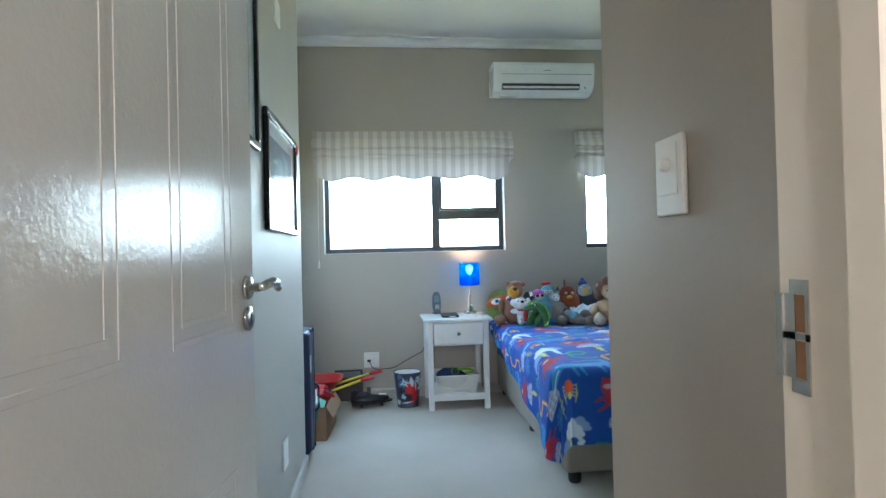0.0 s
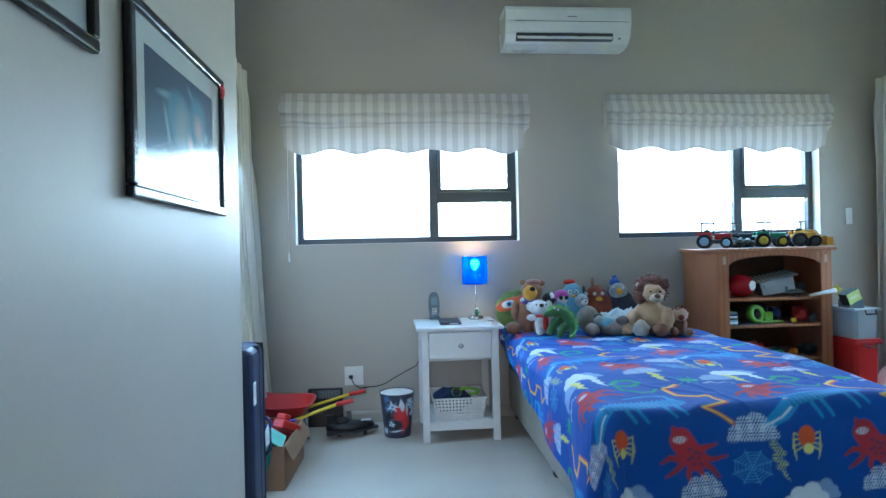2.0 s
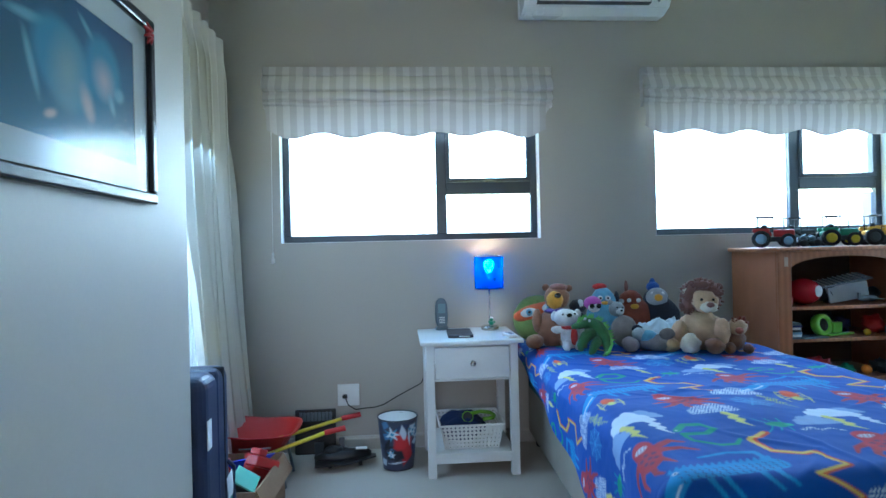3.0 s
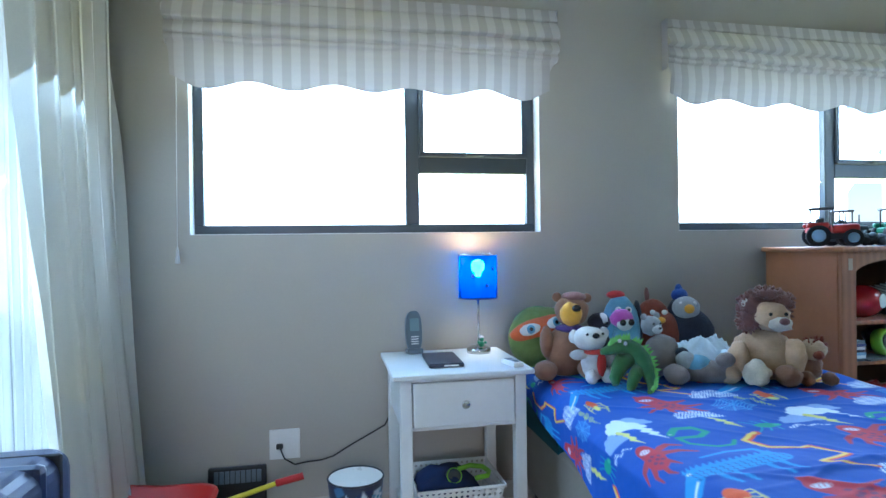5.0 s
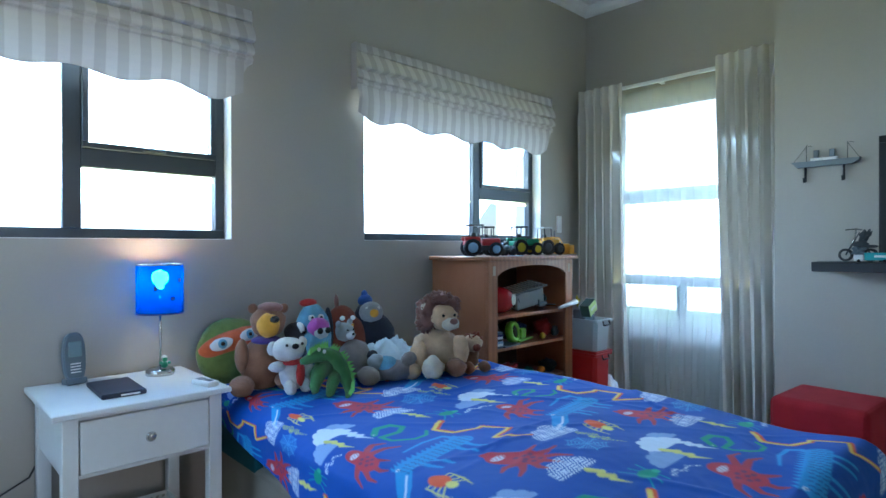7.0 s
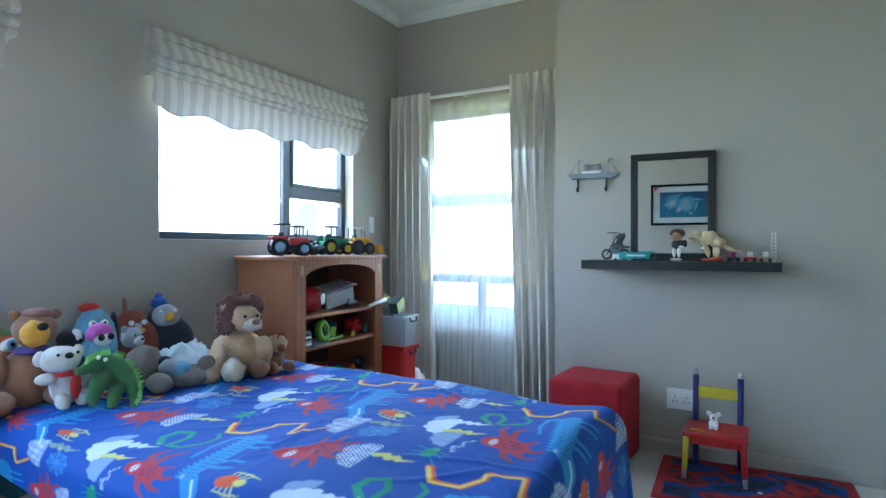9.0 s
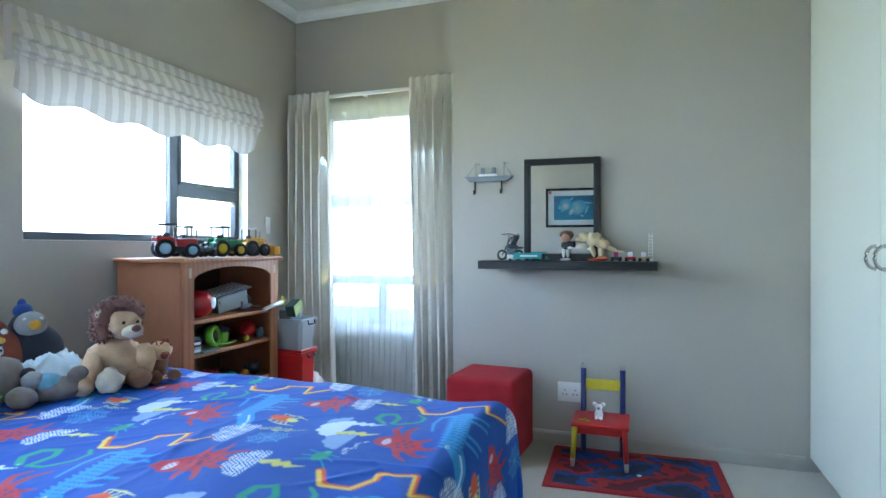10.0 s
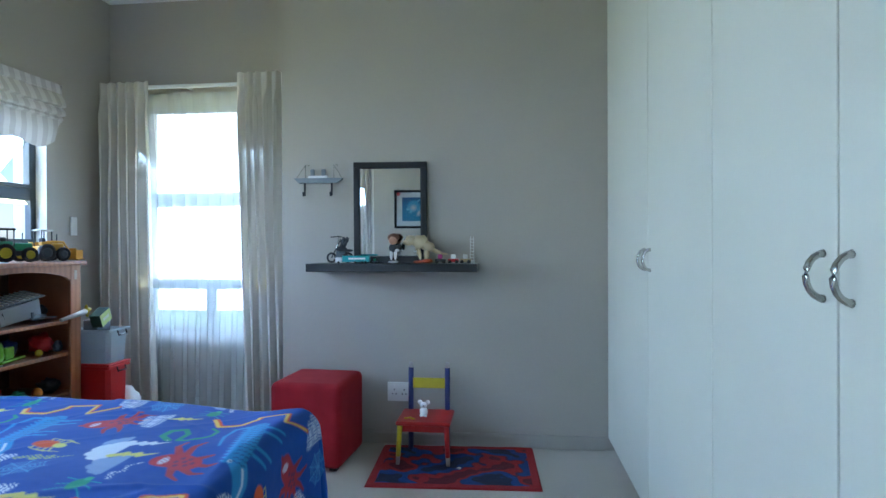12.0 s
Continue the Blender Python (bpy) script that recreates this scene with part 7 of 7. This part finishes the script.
# ---- tubs beside the bookcase ----
def tub(name, label, at, w, d, h, mat, lid=None, taper=0.9, handles=False):
    t = thing(name, label, "storage tub", at)
    bm = bmesh.new()
    ring = lambda s, z: [bm.verts.new((sx * (w / 2 * s - c), sy * (d / 2 * s - c2), z)) for sx, sy, c, c2 in
                         ((-1, -1, 0.02, 0), (1, -1, 0.02, 0), (1, -1, 0, 0.02), (1, 1, 0, 0.02), (1, 1, 0.02, 0), (-1, 1, 0.02, 0), (-1, 1, 0, 0.02), (-1, -1, 0, 0.02))]
    r = [ring(taper, 0.0), ring(1.0, h), ring(0.975, h), ring(taper * 0.97, 0.006)]
    for a, b in zip(r, r[1:]):
        for k in range(8):
            bm.faces.new([a[k], a[(k + 1) % 8], b[(k + 1) % 8], b[k]])
    bm.faces.new(r[0]); bm.faces.new(r[3])
    part("tub", bm, mat, t)
    part("rim", boxes((-w / 2 - 0.008, w / 2 + 0.008, -d / 2 - 0.008, -d / 2, h - 0.018, h), (-w / 2 - 0.008, w / 2 + 0.008, d / 2, d / 2 + 0.008, h - 0.018, h), (-w / 2 - 0.008, -w / 2, -d / 2, d / 2, h - 0.018, h), (w / 2, w / 2 + 0.008, -d / 2, d / 2, h - 0.018, h), bevel=0.003), mat, t)
    if handles:
        part("handle", tube(bmesh.new(), [(0.045, -d / 2 - 0.008, h - 0.01), (0.045, -d / 2 - 0.016, h - 0.035), (-0.025, -d / 2 - 0.016, h - 0.035), (-0.025, -d / 2 - 0.008, h - 0.01)], 0.005, 8), M_black, t, "black carry handle")
    return t


M_clear = material("frosted_clear_plastic", (0.70, 0.75, 0.78), 0.35, transmission=0.55, bump=0.05, mix=0.1)
tub("red_tub", "red plastic storage tub under the clear one", pose(2.985, 4.525, 0.0), 0.17, 0.24, 0.525, plain("red_plastic", (0.55, 0.015, 0.012), 0.35), handles=True)
part_lid = solid("tub_lid", "red lid on the red storage tub", "lid", pose(2.985, 4.525, 0.526), plain("red_lid", (0.50, 0.012, 0.01), 0.35), (-0.094, 0.094, -0.13, 0.13, 0.0, 0.014), pname="lid")
tub("clear_tub", "frosted clear storage tub stacked on the red tub", pose(2.985, 4.52, 0.541), 0.17, 0.24, 0.19, M_clear, handles=True)
lump("soft_things", "white soft things seen through the clear tub", "toys", pose(2.985, 4.47, 0.549), (0.06, 0.05, 0.055), M_plastic_w, 6.1, 0.4, 3, 5)
solid("grey_case", "slate grey plastic case standing in the clear tub", "case", pose(3.00, 4.55, 0.60, 0, 0, 0), M_greymid, (-0.055, 0.055, -0.045, 0.045, 0.0, 0.18), bevel=0.006)
gb_ = thing("game_box", "yellow-green game box tilted on top of the tubs", "box", pose(2.945, 4.475, 0.765, 0, -24, 6))
part("box", boxes((-0.05, 0.05, -0.030, 0.030, 0.0, 0.075), bevel=0.002), plain("dark_green_card", (0.02, 0.05, 0.03), 0.6), gb_)
part("front_print", boxes((-0.048, 0.048, -0.0315, -0.0298, 0.003, 0.072)), plain("lime_print", (0.50, 0.60, 0.16), 0.6), gb_, "yellow-green printed front")
part("print_bar", boxes((-0.03, 0.03, -0.0325, -0.0313, 0.030, 0.046)), plain("pale_print", (0.62, 0.66, 0.42), 0.6), gb_)
lump("white_bag", "white plastic bag on the carpet beside the red tub", "bag", pose(3.20, 4.50, 0), (0.08, 0.08, 0.16), M_plastic_w, 4.4, 0.35, 3, 4)

# ---- things on the floating shelf ----
SZ = 1.0965


def figure(name, label, category, at, pieces, mats, seed=1.0, fur=0.05):
    """A small figure as one mesh; pieces: (material's number, centre, radii, turn, tilt)."""
    bm = bmesh.new()
    for mi, *spec in pieces:
        t = blobs([tuple(spec)], fur, seed + mi, 2)
        for f in t.faces:
            f.material_index, f.smooth = mi, True
        join(bm, t)
    ob = new(name, mesh_of(name, bm, mats))
    ob.matrix_basis = at
    return tagged(ob, label=label, category=category)


dark = M_greydark
figure("bobble_figure", "small bobble-head figure with brown hair and white trousers", "figurine", pose(3.225, 2.845, SZ, 0, 0, 0), [
    (0, (0, 0.012, 0.048), (0.012, 0.010, 0.030)), (0, (0, -0.012, 0.048), (0.012, 0.010, 0.030)), (1, (0, 0, 0.090), (0.018, 0.028, 0.026)), (2, (-0.006, 0.0, 0.135), (0.026, 0.026, 0.028)),
    (3, (0.006, 0.0, 0.150), (0.030, 0.036, 0.026)), (1, (-0.012, -0.034, 0.092), (0.012, 0.012, 0.022)), (0, (-0.018, -0.026, 0.076), (0.014, 0.014, 0.008)), (0, (-0.010, 0.0, 0.008), (0.030, 0.032, 0.008))],
    [M_eyew, M_greydark, plain("doll_skin", (0.45, 0.24, 0.15), 0.6), plain("doll_hair", (0.14, 0.06, 0.03), 0.7)])
figure("dinosaur_model", "cream plastic dinosaur model standing on the shelf", "model", pose(3.235, 2.68, SZ, 0, 0, 0), [
    (0, (0, 0.060, 0.135), (0.022, 0.034, 0.024), 0, 20), (0, (0, 0.085, 0.118), (0.014, 0.026, 0.014), 0, 20), (0, (0, 0.010, 0.125), (0.028, 0.042, 0.038)), (0, (0, -0.035, 0.100), (0.022, 0.040, 0.030), 0, 30),
    (0, (0, -0.085, 0.070), (0.010, 0.036, 0.012), 0, 25), (0, (0, -0.125, 0.056), (0.006, 0.028, 0.006), 0, 8), (0, (0, -0.03, 0.055), (0.014, 0.016, 0.038)), (0, (0, 0.015, 0.060), (0.012, 0.013, 0.040), 0, -20),
    (1, (-0.01, -0.035, 0.012), (0.026, 0.034, 0.012)), (1, (-0.02, 0.012, 0.008), (0.016, 0.030, 0.008)), (2, (0, 0.03, 0.070), (0.008, 0.016, 0.006))],
    [plain("cream_model", (0.62, 0.50, 0.30), 0.5), plain("orange_rock", (0.55, 0.10, 0.03), 0.6), M_eyew], 3.0, 0.25)
mc = thing("model_motorcycle", "dark metal model motorcycle on the floating shelf", "model motorcycle", pose(3.25, 3.17, SZ))
for y in (0.055, -0.045):
    part("wheel", lathe(bmesh.new(), [(0.020, -0.005), (0.030, -0.004), (0.032, 0), (0.030, 0.004), (0.020, 0.005), (0.020, -0.005)], 24, (0, y, 0.033), pose(0, 0, 0, 0, 90, 0)), M_black, mc)
part("frame", tube(bmesh.new(), [(0, 0.055, 0.033), (0, 0.020, 0.10), (0, 0.0, 0.142), (0, -0.02, 0.10), (0, -0.045, 0.033)], 0.004, 8), dark, mc)
part("fork", tube(bmesh.new(), [(0, 0.055, 0.033), (0, 0.020, 0.105), (0, 0.012, 0.155)], 0.0035, 8), M_chrome, mc)
part("tank", blobs([((0, -0.005, 0.085), (0.012, 0.034, 0.016)), ((0, -0.045, 0.075), (0.011, 0.03, 0.008))], 0.1), dark, mc, smooth=True)
part("engine", blobs([((0, 0.0, 0.050), (0.014, 0.024, 0.022))], 0.6, 3), M_greymid, mc)
part("handlebar", tube(bmesh.new(), [(-0.03, 0.05, 0.155), (0, 0.012, 0.160), (0.03, -0.005, 0.155)], 0.003, 6), M_black, mc)
part("rider_sheet", blobs([((0, -0.02, 0.120), (0.010, 0.018, 0.034), 0, 25)], 0.5, 6), dark, mc)
tk = thing("model_truck", "white and turquoise model lorry on the shelf's edge", "model lorry", pose(3.17, 3.075, SZ))
part("cab", boxes((-0.015, 0.015, 0.062, 0.100, 0.006, 0.036), bevel=0.004, seg=2), M_eyew, tk)
part("trailer", boxes((-0.016, 0.016, -0.10, 0.058, 0.010, 0.046), bevel=0.001), plain("turquoise_print", (0.03, 0.32, 0.34), 0.4), tk, "turquoise printed trailer")
part("print_bar", boxes((-0.0175, -0.0158, -0.08, 0.02, 0.024, 0.034)), M_eyew, tk)
for y in (0.08, -0.02, -0.06, -0.08):
    part("wheel", lathe(bmesh.new(), [(0.001, -0.017), (0.007, -0.017), (0.007, 0.017), (0.001, 0.017)], 12, (0, y, 0.0072), pose(0, 0, 0, 0, 90, 0)), M_tyre, tk)
solid("dark_box", "long flat black box lying behind the figures", "box", pose(3.27, 2.88, SZ), M_black, (-0.022, 0.022, -0.19, 0.19, 0.0, 0.040), bevel=0.003)
for y, mm, mt, lb in ((2.95, M_greymid, M_green, "tiny grey toy car"), (2.565, M_greydark, plain("magenta_paint", (0.35, 0.02, 0.16), 0.4), "small dark and magenta model motorbike"), (2.49, M_redpaint, M_eyew, "small red and cream model car"), (2.42, plain("brass_paint", (0.40, 0.30, 0.14), 0.4), M_eyew, "small brass-coloured model car")):
    big = y < 2.6
    c = thing("model_car", lb, "model car", pose(3.20, y, SZ))
    s = 1.0 if big else 0.55
    part("body", boxes((-0.014 * s, 0.014 * s, -0.030 * s, 0.030 * s, 0.008 * s, 0.026 * s), bevel=0.003), mm, c)
    part("cabin", boxes((-0.011 * s, 0.011 * s, -0.012 * s, 0.014 * s, 0.026 * s, 0.052 * s), bevel=0.004), mt, c)
    for yy in (-0.02, 0.02):
        part("wheel", lathe(bmesh.new(), [(0.001, -0.016 * s), (0.010 * s, -0.016 * s), (0.010 * s, 0.016 * s), (0.001, 0.016 * s)], 12, (0, yy * s, 0.0102 * s), pose(0, 0, 0, 0, 90, 0)), M_tyre, c)
tw = thing("model_tower", "slim pale lattice model tower at the shelf's end", "model", pose(3.245, 2.385, SZ))
part("base", boxes((-0.012, 0.012, -0.014, 0.014, 0.0, 0.016), bevel=0.002), M_eyew, tw)
for sx in (-1, 1):
    for sy in (-1, 1):
        part("post", tube(bmesh.new(), [(sx * 0.008, sy * 0.011, 0.016), (sx * 0.005, sy * 0.008, 0.155)], 0.0012, 5), M_plastic_w, tw)
for k in range(7):
    part("rung", boxes((-0.009, 0.009, -0.011, 0.011, 0.030 + k * 0.018, 0.033 + k * 0.018)), M_plastic_w, tw)

ms = figure("mouse_figure", "small white toy mouse sitting on the child's chair", "figurine", pose(3.10, 2.65, 0.242), [
    (0, (0, 0, 0.026), (0.020, 0.024, 0.027)), (0, (0, 0, 0.062), (0.018, 0.020, 0.019)), (0, (0.004, 0.022, 0.078), (0.007, 0.013, 0.013)), (0, (0.004, -0.022, 0.078), (0.007, 0.013, 0.013)),
    (1, (-0.020, 0.0, 0.062), (0.005, 0.005, 0.006)), (0, (-0.020, 0.012, 0.010), (0.012, 0.010, 0.009)), (0, (-0.020, -0.012, 0.010), (0.012, 0.010, 0.009))], [M_eyew, M_eyeb], 2.0, 0.03)
for k in range(4):
    cn = thing("bead", "small pale bead lying on the chair or rug", "bead", pose((3.05, 3.04, 3.03, 2.95)[k], (2.72, 2.74, 2.70, 2.44)[k], (0.242, 0.242, 0.242, 0.011)[k]))
    part("bead", blobs([((0, 0, 0.005), (0.009, 0.012, 0.005))], 0, 1, 2), M_yellow if k < 3 else M_eyew, cn)

# ---- the corner bay: suitcase, box, wheelbarrow ----
M_navy = material("navy_suitcase_fabric", (0.012, 0.022, 0.075), 0.5, (0.008, 0.015, 0.055), 6, 300, 0.3, 0.001)
sc = thing("suitcase", "navy upright suitcase with wheels standing against the passage wall end", "suitcase", pose(-0.728, 3.635, 0) @ Matrix.Diagonal((1.02, 1, 1.045, 1)))
part("shell", boxes((-0.185, 0.190, -0.135, 0.135, 0.045, 0.725), bevel=0.038, seg=4), M_navy, sc, "navy fabric shell")
part("piping", boxes((-0.187, 0.193, -0.016, 0.016, 0.042, 0.729), bevel=0.014, seg=2), M_blueplastic, sc)
part("front_pocket", boxes((-0.14, 0.15, -0.158, -0.130, 0.12, 0.56), bevel=0.014, seg=3), M_navy, sc)
part("zip", boxes((-0.186, 0.194, 0.060, 0.066, 0.044, 0.7265), bevel=0.003), M_black, sc)
part("top_handle", tube(bmesh.new(), [(-0.07, 0, 0.724), (-0.06, 0, 0.745), (0.06, 0, 0.745), (0.07, 0, 0.724)], 0.010, 8), M_black, sc, "black top handle")
part("luggage_label", boxes((0.190, 0.1925, -0.115, -0.075, 0.50, 0.59)), M_eyew, sc, "white paper label")
part("side_handle", tube(bmesh.new(), [(0.190, 0.09, 0.40), (0.212, 0.09, 0.38), (0.212, 0.09, 0.26), (0.190, 0.09, 0.24)], 0.008, 8), M_blueplastic, sc)
for sx in (-1, 1):
    for sy in (-1, 1):
        part("wheel", lathe(bmesh.new(), [(0.001, -0.011), (0.023, -0.011), (0.026, 0), (0.023, 0.011), (0.001, 0.011)], 18, (sx * 0.15, sy * 0.09, 0.026), pose(0, 0, 0, 0, 90, 0)), M_black, sc)
tg = thing("luggage_tag", "white tag and green ribbon hanging from the suitcase", "tag", pose(-0.541, 3.755, 0.32))
part("tag", boxes((0.006, 0.009, -0.035, 0.035, -0.05, 0.045), bevel=0.001, at=pose(0, 0, 0, 12)), M_eyew, tg)
for k in range(4):
    part("ribbon", tube(bmesh.new(), [(0.008, -0.02 + k * 0.012, -0.04), (0.014, -0.03 + k * 0.018, -0.09), (0.008, -0.034 + k * 0.022, -0.135)], [0.003, 0.004, 0.002], 5), plain("green_ribbon", (0.02, 0.22, 0.17), 0.6), tg)
M_card = material("brown_cardboard", (0.30, 0.18, 0.10), 0.85, (0.24, 0.14, 0.075), 4, 90, 0.1)
cb = thing("cardboard_box", "open brown cardboard box overflowing with toys", "box", pose(-0.665, 4.165, 0, 0, 0, -3))
a, b, h = 0.185, 0.225, 0.215
part("side", boxes((-a, a, -b, -b + 0.005, 0.004, h)), M_card, cb)
part("side", boxes((-a, a, b - 0.005, b, 0.004, h)), M_card, cb)
part("side", boxes((-a, -a + 0.005, -b + 0.005, b - 0.005, 0.004, h)), M_card, cb)
part("side", boxes((a - 0.005, a, -b + 0.005, b - 0.005, 0.004, h)), M_card, cb)
part("bottom", boxes((-a, a, -b, b, 0.0, 0.004)), M_card, cb)
part("flap", boxes((0.0, 0.085, -b + 0.01, b - 0.01, -0.003, 0.001), at=pose(a, 0, h, 0, 62, 0)), M_card, cb, "folded-out flap")
for k, (x, y, z, r, mm, lb) in enumerate(((-0.74, 4.25, 0.09, (0.08, 0.09, 0.07), M_redpaint, "red toys in the box"), (-0.58, 4.28, 0.09, (0.07, 0.08, 0.075), M_redpaint, "red plastic toy in the box"), (-0.62, 4.10, 0.06, (0.09, 0.10, 0.08), plain("plum_cloth", (0.06, 0.015, 0.03), 0.8), "plum-coloured toy in the box"), (-0.76, 4.06, 0.06, (0.07, 0.07, 0.08), M_greydark, "dark toys in the box"))):
    lump("box_toy", lb, "toy", pose(x, y, z), r, mm, 3.3 + k, 0.5, 3, 5)
st = thing("toy_spade", "dark blue triangular plastic toy standing in the box", "toy", pose(-0.62, 4.24, 0.20, 10, 20, 10))
bm = bmesh.new()
v = [bm.verts.new(c) for c in ((-0.08, 0, 0), (0.11, 0, 0.10), (0.02, 0, -0.05), (-0.08, 0.012, 0), (0.11, 0.012, 0.10), (0.02, 0.012, -0.05))]
bm.faces.new(v[:3]); bm.faces.new(v[3:][::-1])
for k in range(3):
    bm.faces.new([v[k], v[(k + 1) % 3], v[3 + (k + 1) % 3], v[3 + k]])
part("blade", bm, plain("royal_blue_plastic", (0.02, 0.04, 0.45), 0.35), st)
gc = thing("green_case", "black toy case with pale green edge in the box", "toy", pose(-0.585, 4.05, 0.19, 25, 35, 10))
part("case", boxes((-0.05, 0.05, -0.045, 0.045, 0, 0.05), bevel=0.006), M_black, gc)
part("edge", boxes((-0.052, 0.052, -0.047, 0.047, 0.050, 0.058), bevel=0.003), plain("mint_plastic", (0.15, 0.50, 0.36), 0.4), gc, "mint green edge")
rc = thing("toy_truck", "red toy truck wedged into the box", "toy", pose(-0.53, 4.19, 0.215, 0, 28, 60))
part("body", boxes((-0.075, 0.075, -0.035, 0.035, 0, 0.045), (-0.07, -0.02, -0.03, 0.03, 0.045, 0.075), bevel=0.006), M_redpaint, rc)

wbw = thing("toy_wheelbarrow", "red toy wheelbarrow with yellow handles and red grips", "wheelbarrow", pose(-0.65, 4.60, 0) @ Matrix.Diagonal((1, 1, 0.80, 1)))
bm = bmesh.new()
rings = []
for sx0, sx1, sy, z in ((-0.13, 0.12, 0.09, 0.17), (-0.235, 0.205, 0.165, 0.335), (-0.250, 0.220, 0.180, 0.340), (-0.252, 0.222, 0.182, 0.334), (-0.230, 0.200, 0.160, 0.326), (-0.125, 0.115, 0.085, 0.163)):
    ring = []
    for k in range(24):
        a_ = 2 * math.pi * k / 24
        c_, s_ = math.cos(a_), math.sin(a_)
        ex = math.copysign(abs(c_) ** 0.5, c_)
        ey = math.copysign(abs(s_) ** 0.5, s_)
        x = (sx1 if ex > 0 else -sx0) * ex
        ring.append(bm.verts.new((x, sy * ey, z + (0.04 * max(0, -ex) if z > 0.3 else 0))))
    rings.append(ring)
for r0, r1 in zip(rings, rings[1:]):
    for k in range(24):
        bm.faces.new([r0[k], r0[(k + 1) % 24], r1[(k + 1) % 24], r1[k]]).smooth = True
bm.faces.new(rings[0]); bm.faces.new(rings[-1][::-1])
part("tray", bm, plain("red_tin", (0.50, 0.018, 0.015), 0.3), wbw, "red pressed tray")
part("label", boxes((-0.05, 0.10, -0.150, -0.100, 0.262, 0.264), bevel=0, at=pose(0, 0, 0, 0, 0, 0)), M_eyew, wbw, "pale sticker")
for sy, ex in ((-1, 0.36), (1, 0.42)):
    hnd = part("handle", tube(bmesh.new(), [(-0.20, sy * 0.06, 0.10), (0.10, sy * 0.115, 0.225), (ex, sy * 0.115 + 0.02, 0.325)], 0.0115, 10), M_yellow, wbw, "yellow tube handle")
    part("grip", tube(bmesh.new(), [(ex - 0.005, sy * 0.115 + 0.02, 0.324), (ex + 0.095, sy * 0.115 + 0.028, 0.345)], [0.016, 0.0165], 12), plain("red_grip", (0.45, 0.02, 0.02), 0.6), hnd, "red rubber grip")
    part("leg", tube(bmesh.new(), [(0.13, sy * 0.10, 0.22), (0.16, sy * 0.11, 0.0)], 0.008, 8), M_greymid, wbw)
part("wheel", lathe(bmesh.new(), [(0.03, -0.016), (0.062, -0.016), (0.070, 0), (0.062, 0.016), (0.03, 0.016), (0.03, -0.016)], 24, (-0.21, 0, 0.071), pose(0, 0, 0, 90)), M_black, wbw)
bp = thing("toy_jet", "black toy aeroplane lying on the carpet by the wall", "toy aeroplane", pose(-0.235, 4.76, 0, 0, 0, 8))
part("body", blobs([((0, 0, 0.050), (0.15, 0.045, 0.040)), ((-0.05, 0, 0.085), (0.05, 0.03, 0.028))], 0.12, 5), M_black, bp, smooth=True)
bm = bmesh.new()
pr = [(-0.15, -0.10), (0.03, -0.10), (0.175, -0.02), (0.175, 0.02), (0.03, 0.10), (-0.15, 0.10)]
va, vb = [bm.verts.new((x, y, 0.034)) for x, y in pr], [bm.verts.new((x, y, 0.042)) for x, y in pr]
bm.faces.new(va); bm.faces.new(vb[::-1])
for k in range(6):
    bm.faces.new([va[k], va[(k + 1) % 6], vb[(k + 1) % 6], vb[k]])
part("wing", bm, M_black, bp)
part("tail_fin", boxes((-0.15, -0.10, -0.004, 0.004, 0.06, 0.14), bevel=0.002, at=pose(0, 0.02, 0, 12)), M_greydark, bp)
part("tail_fin", boxes((-0.02, 0.01, -0.004, 0.004, 0.08, 0.145), bevel=0.002, at=pose(0, 0.0, 0, -10)), M_greydark, bp)
part("foot", boxes((-0.08, -0.06, -0.03, 0.03, 0.0, 0.03)), M_black, bp)
part("foot", boxes((0.08, 0.10, -0.03, 0.03, 0.0, 0.03)), M_black, bp)
tgp = solid("white_card", "small white card lying on the black toy aeroplane", "card", pose(-0.135, 4.745, 0.093), M_eyew, (-0.03, 0.03, -0.018, 0.018, 0.0, 0.003), bevel=0.0008)
kb = thing("toy_keyboard", "black toy keyboard leaning upright against the wall", "toy keyboard", pose(-0.41, 4.955, 0.0, -6))
part("case", boxes((-0.115, 0.115, -0.012, 0.012, 0.0, 0.25), bevel=0.005), M_black, kb)
for k in range(9):
    part("key", boxes((-0.09 + k * 0.021, -0.073 + k * 0.021, -0.016, -0.012, 0.185, 0.235), bevel=0.001), M_greymid, kb)
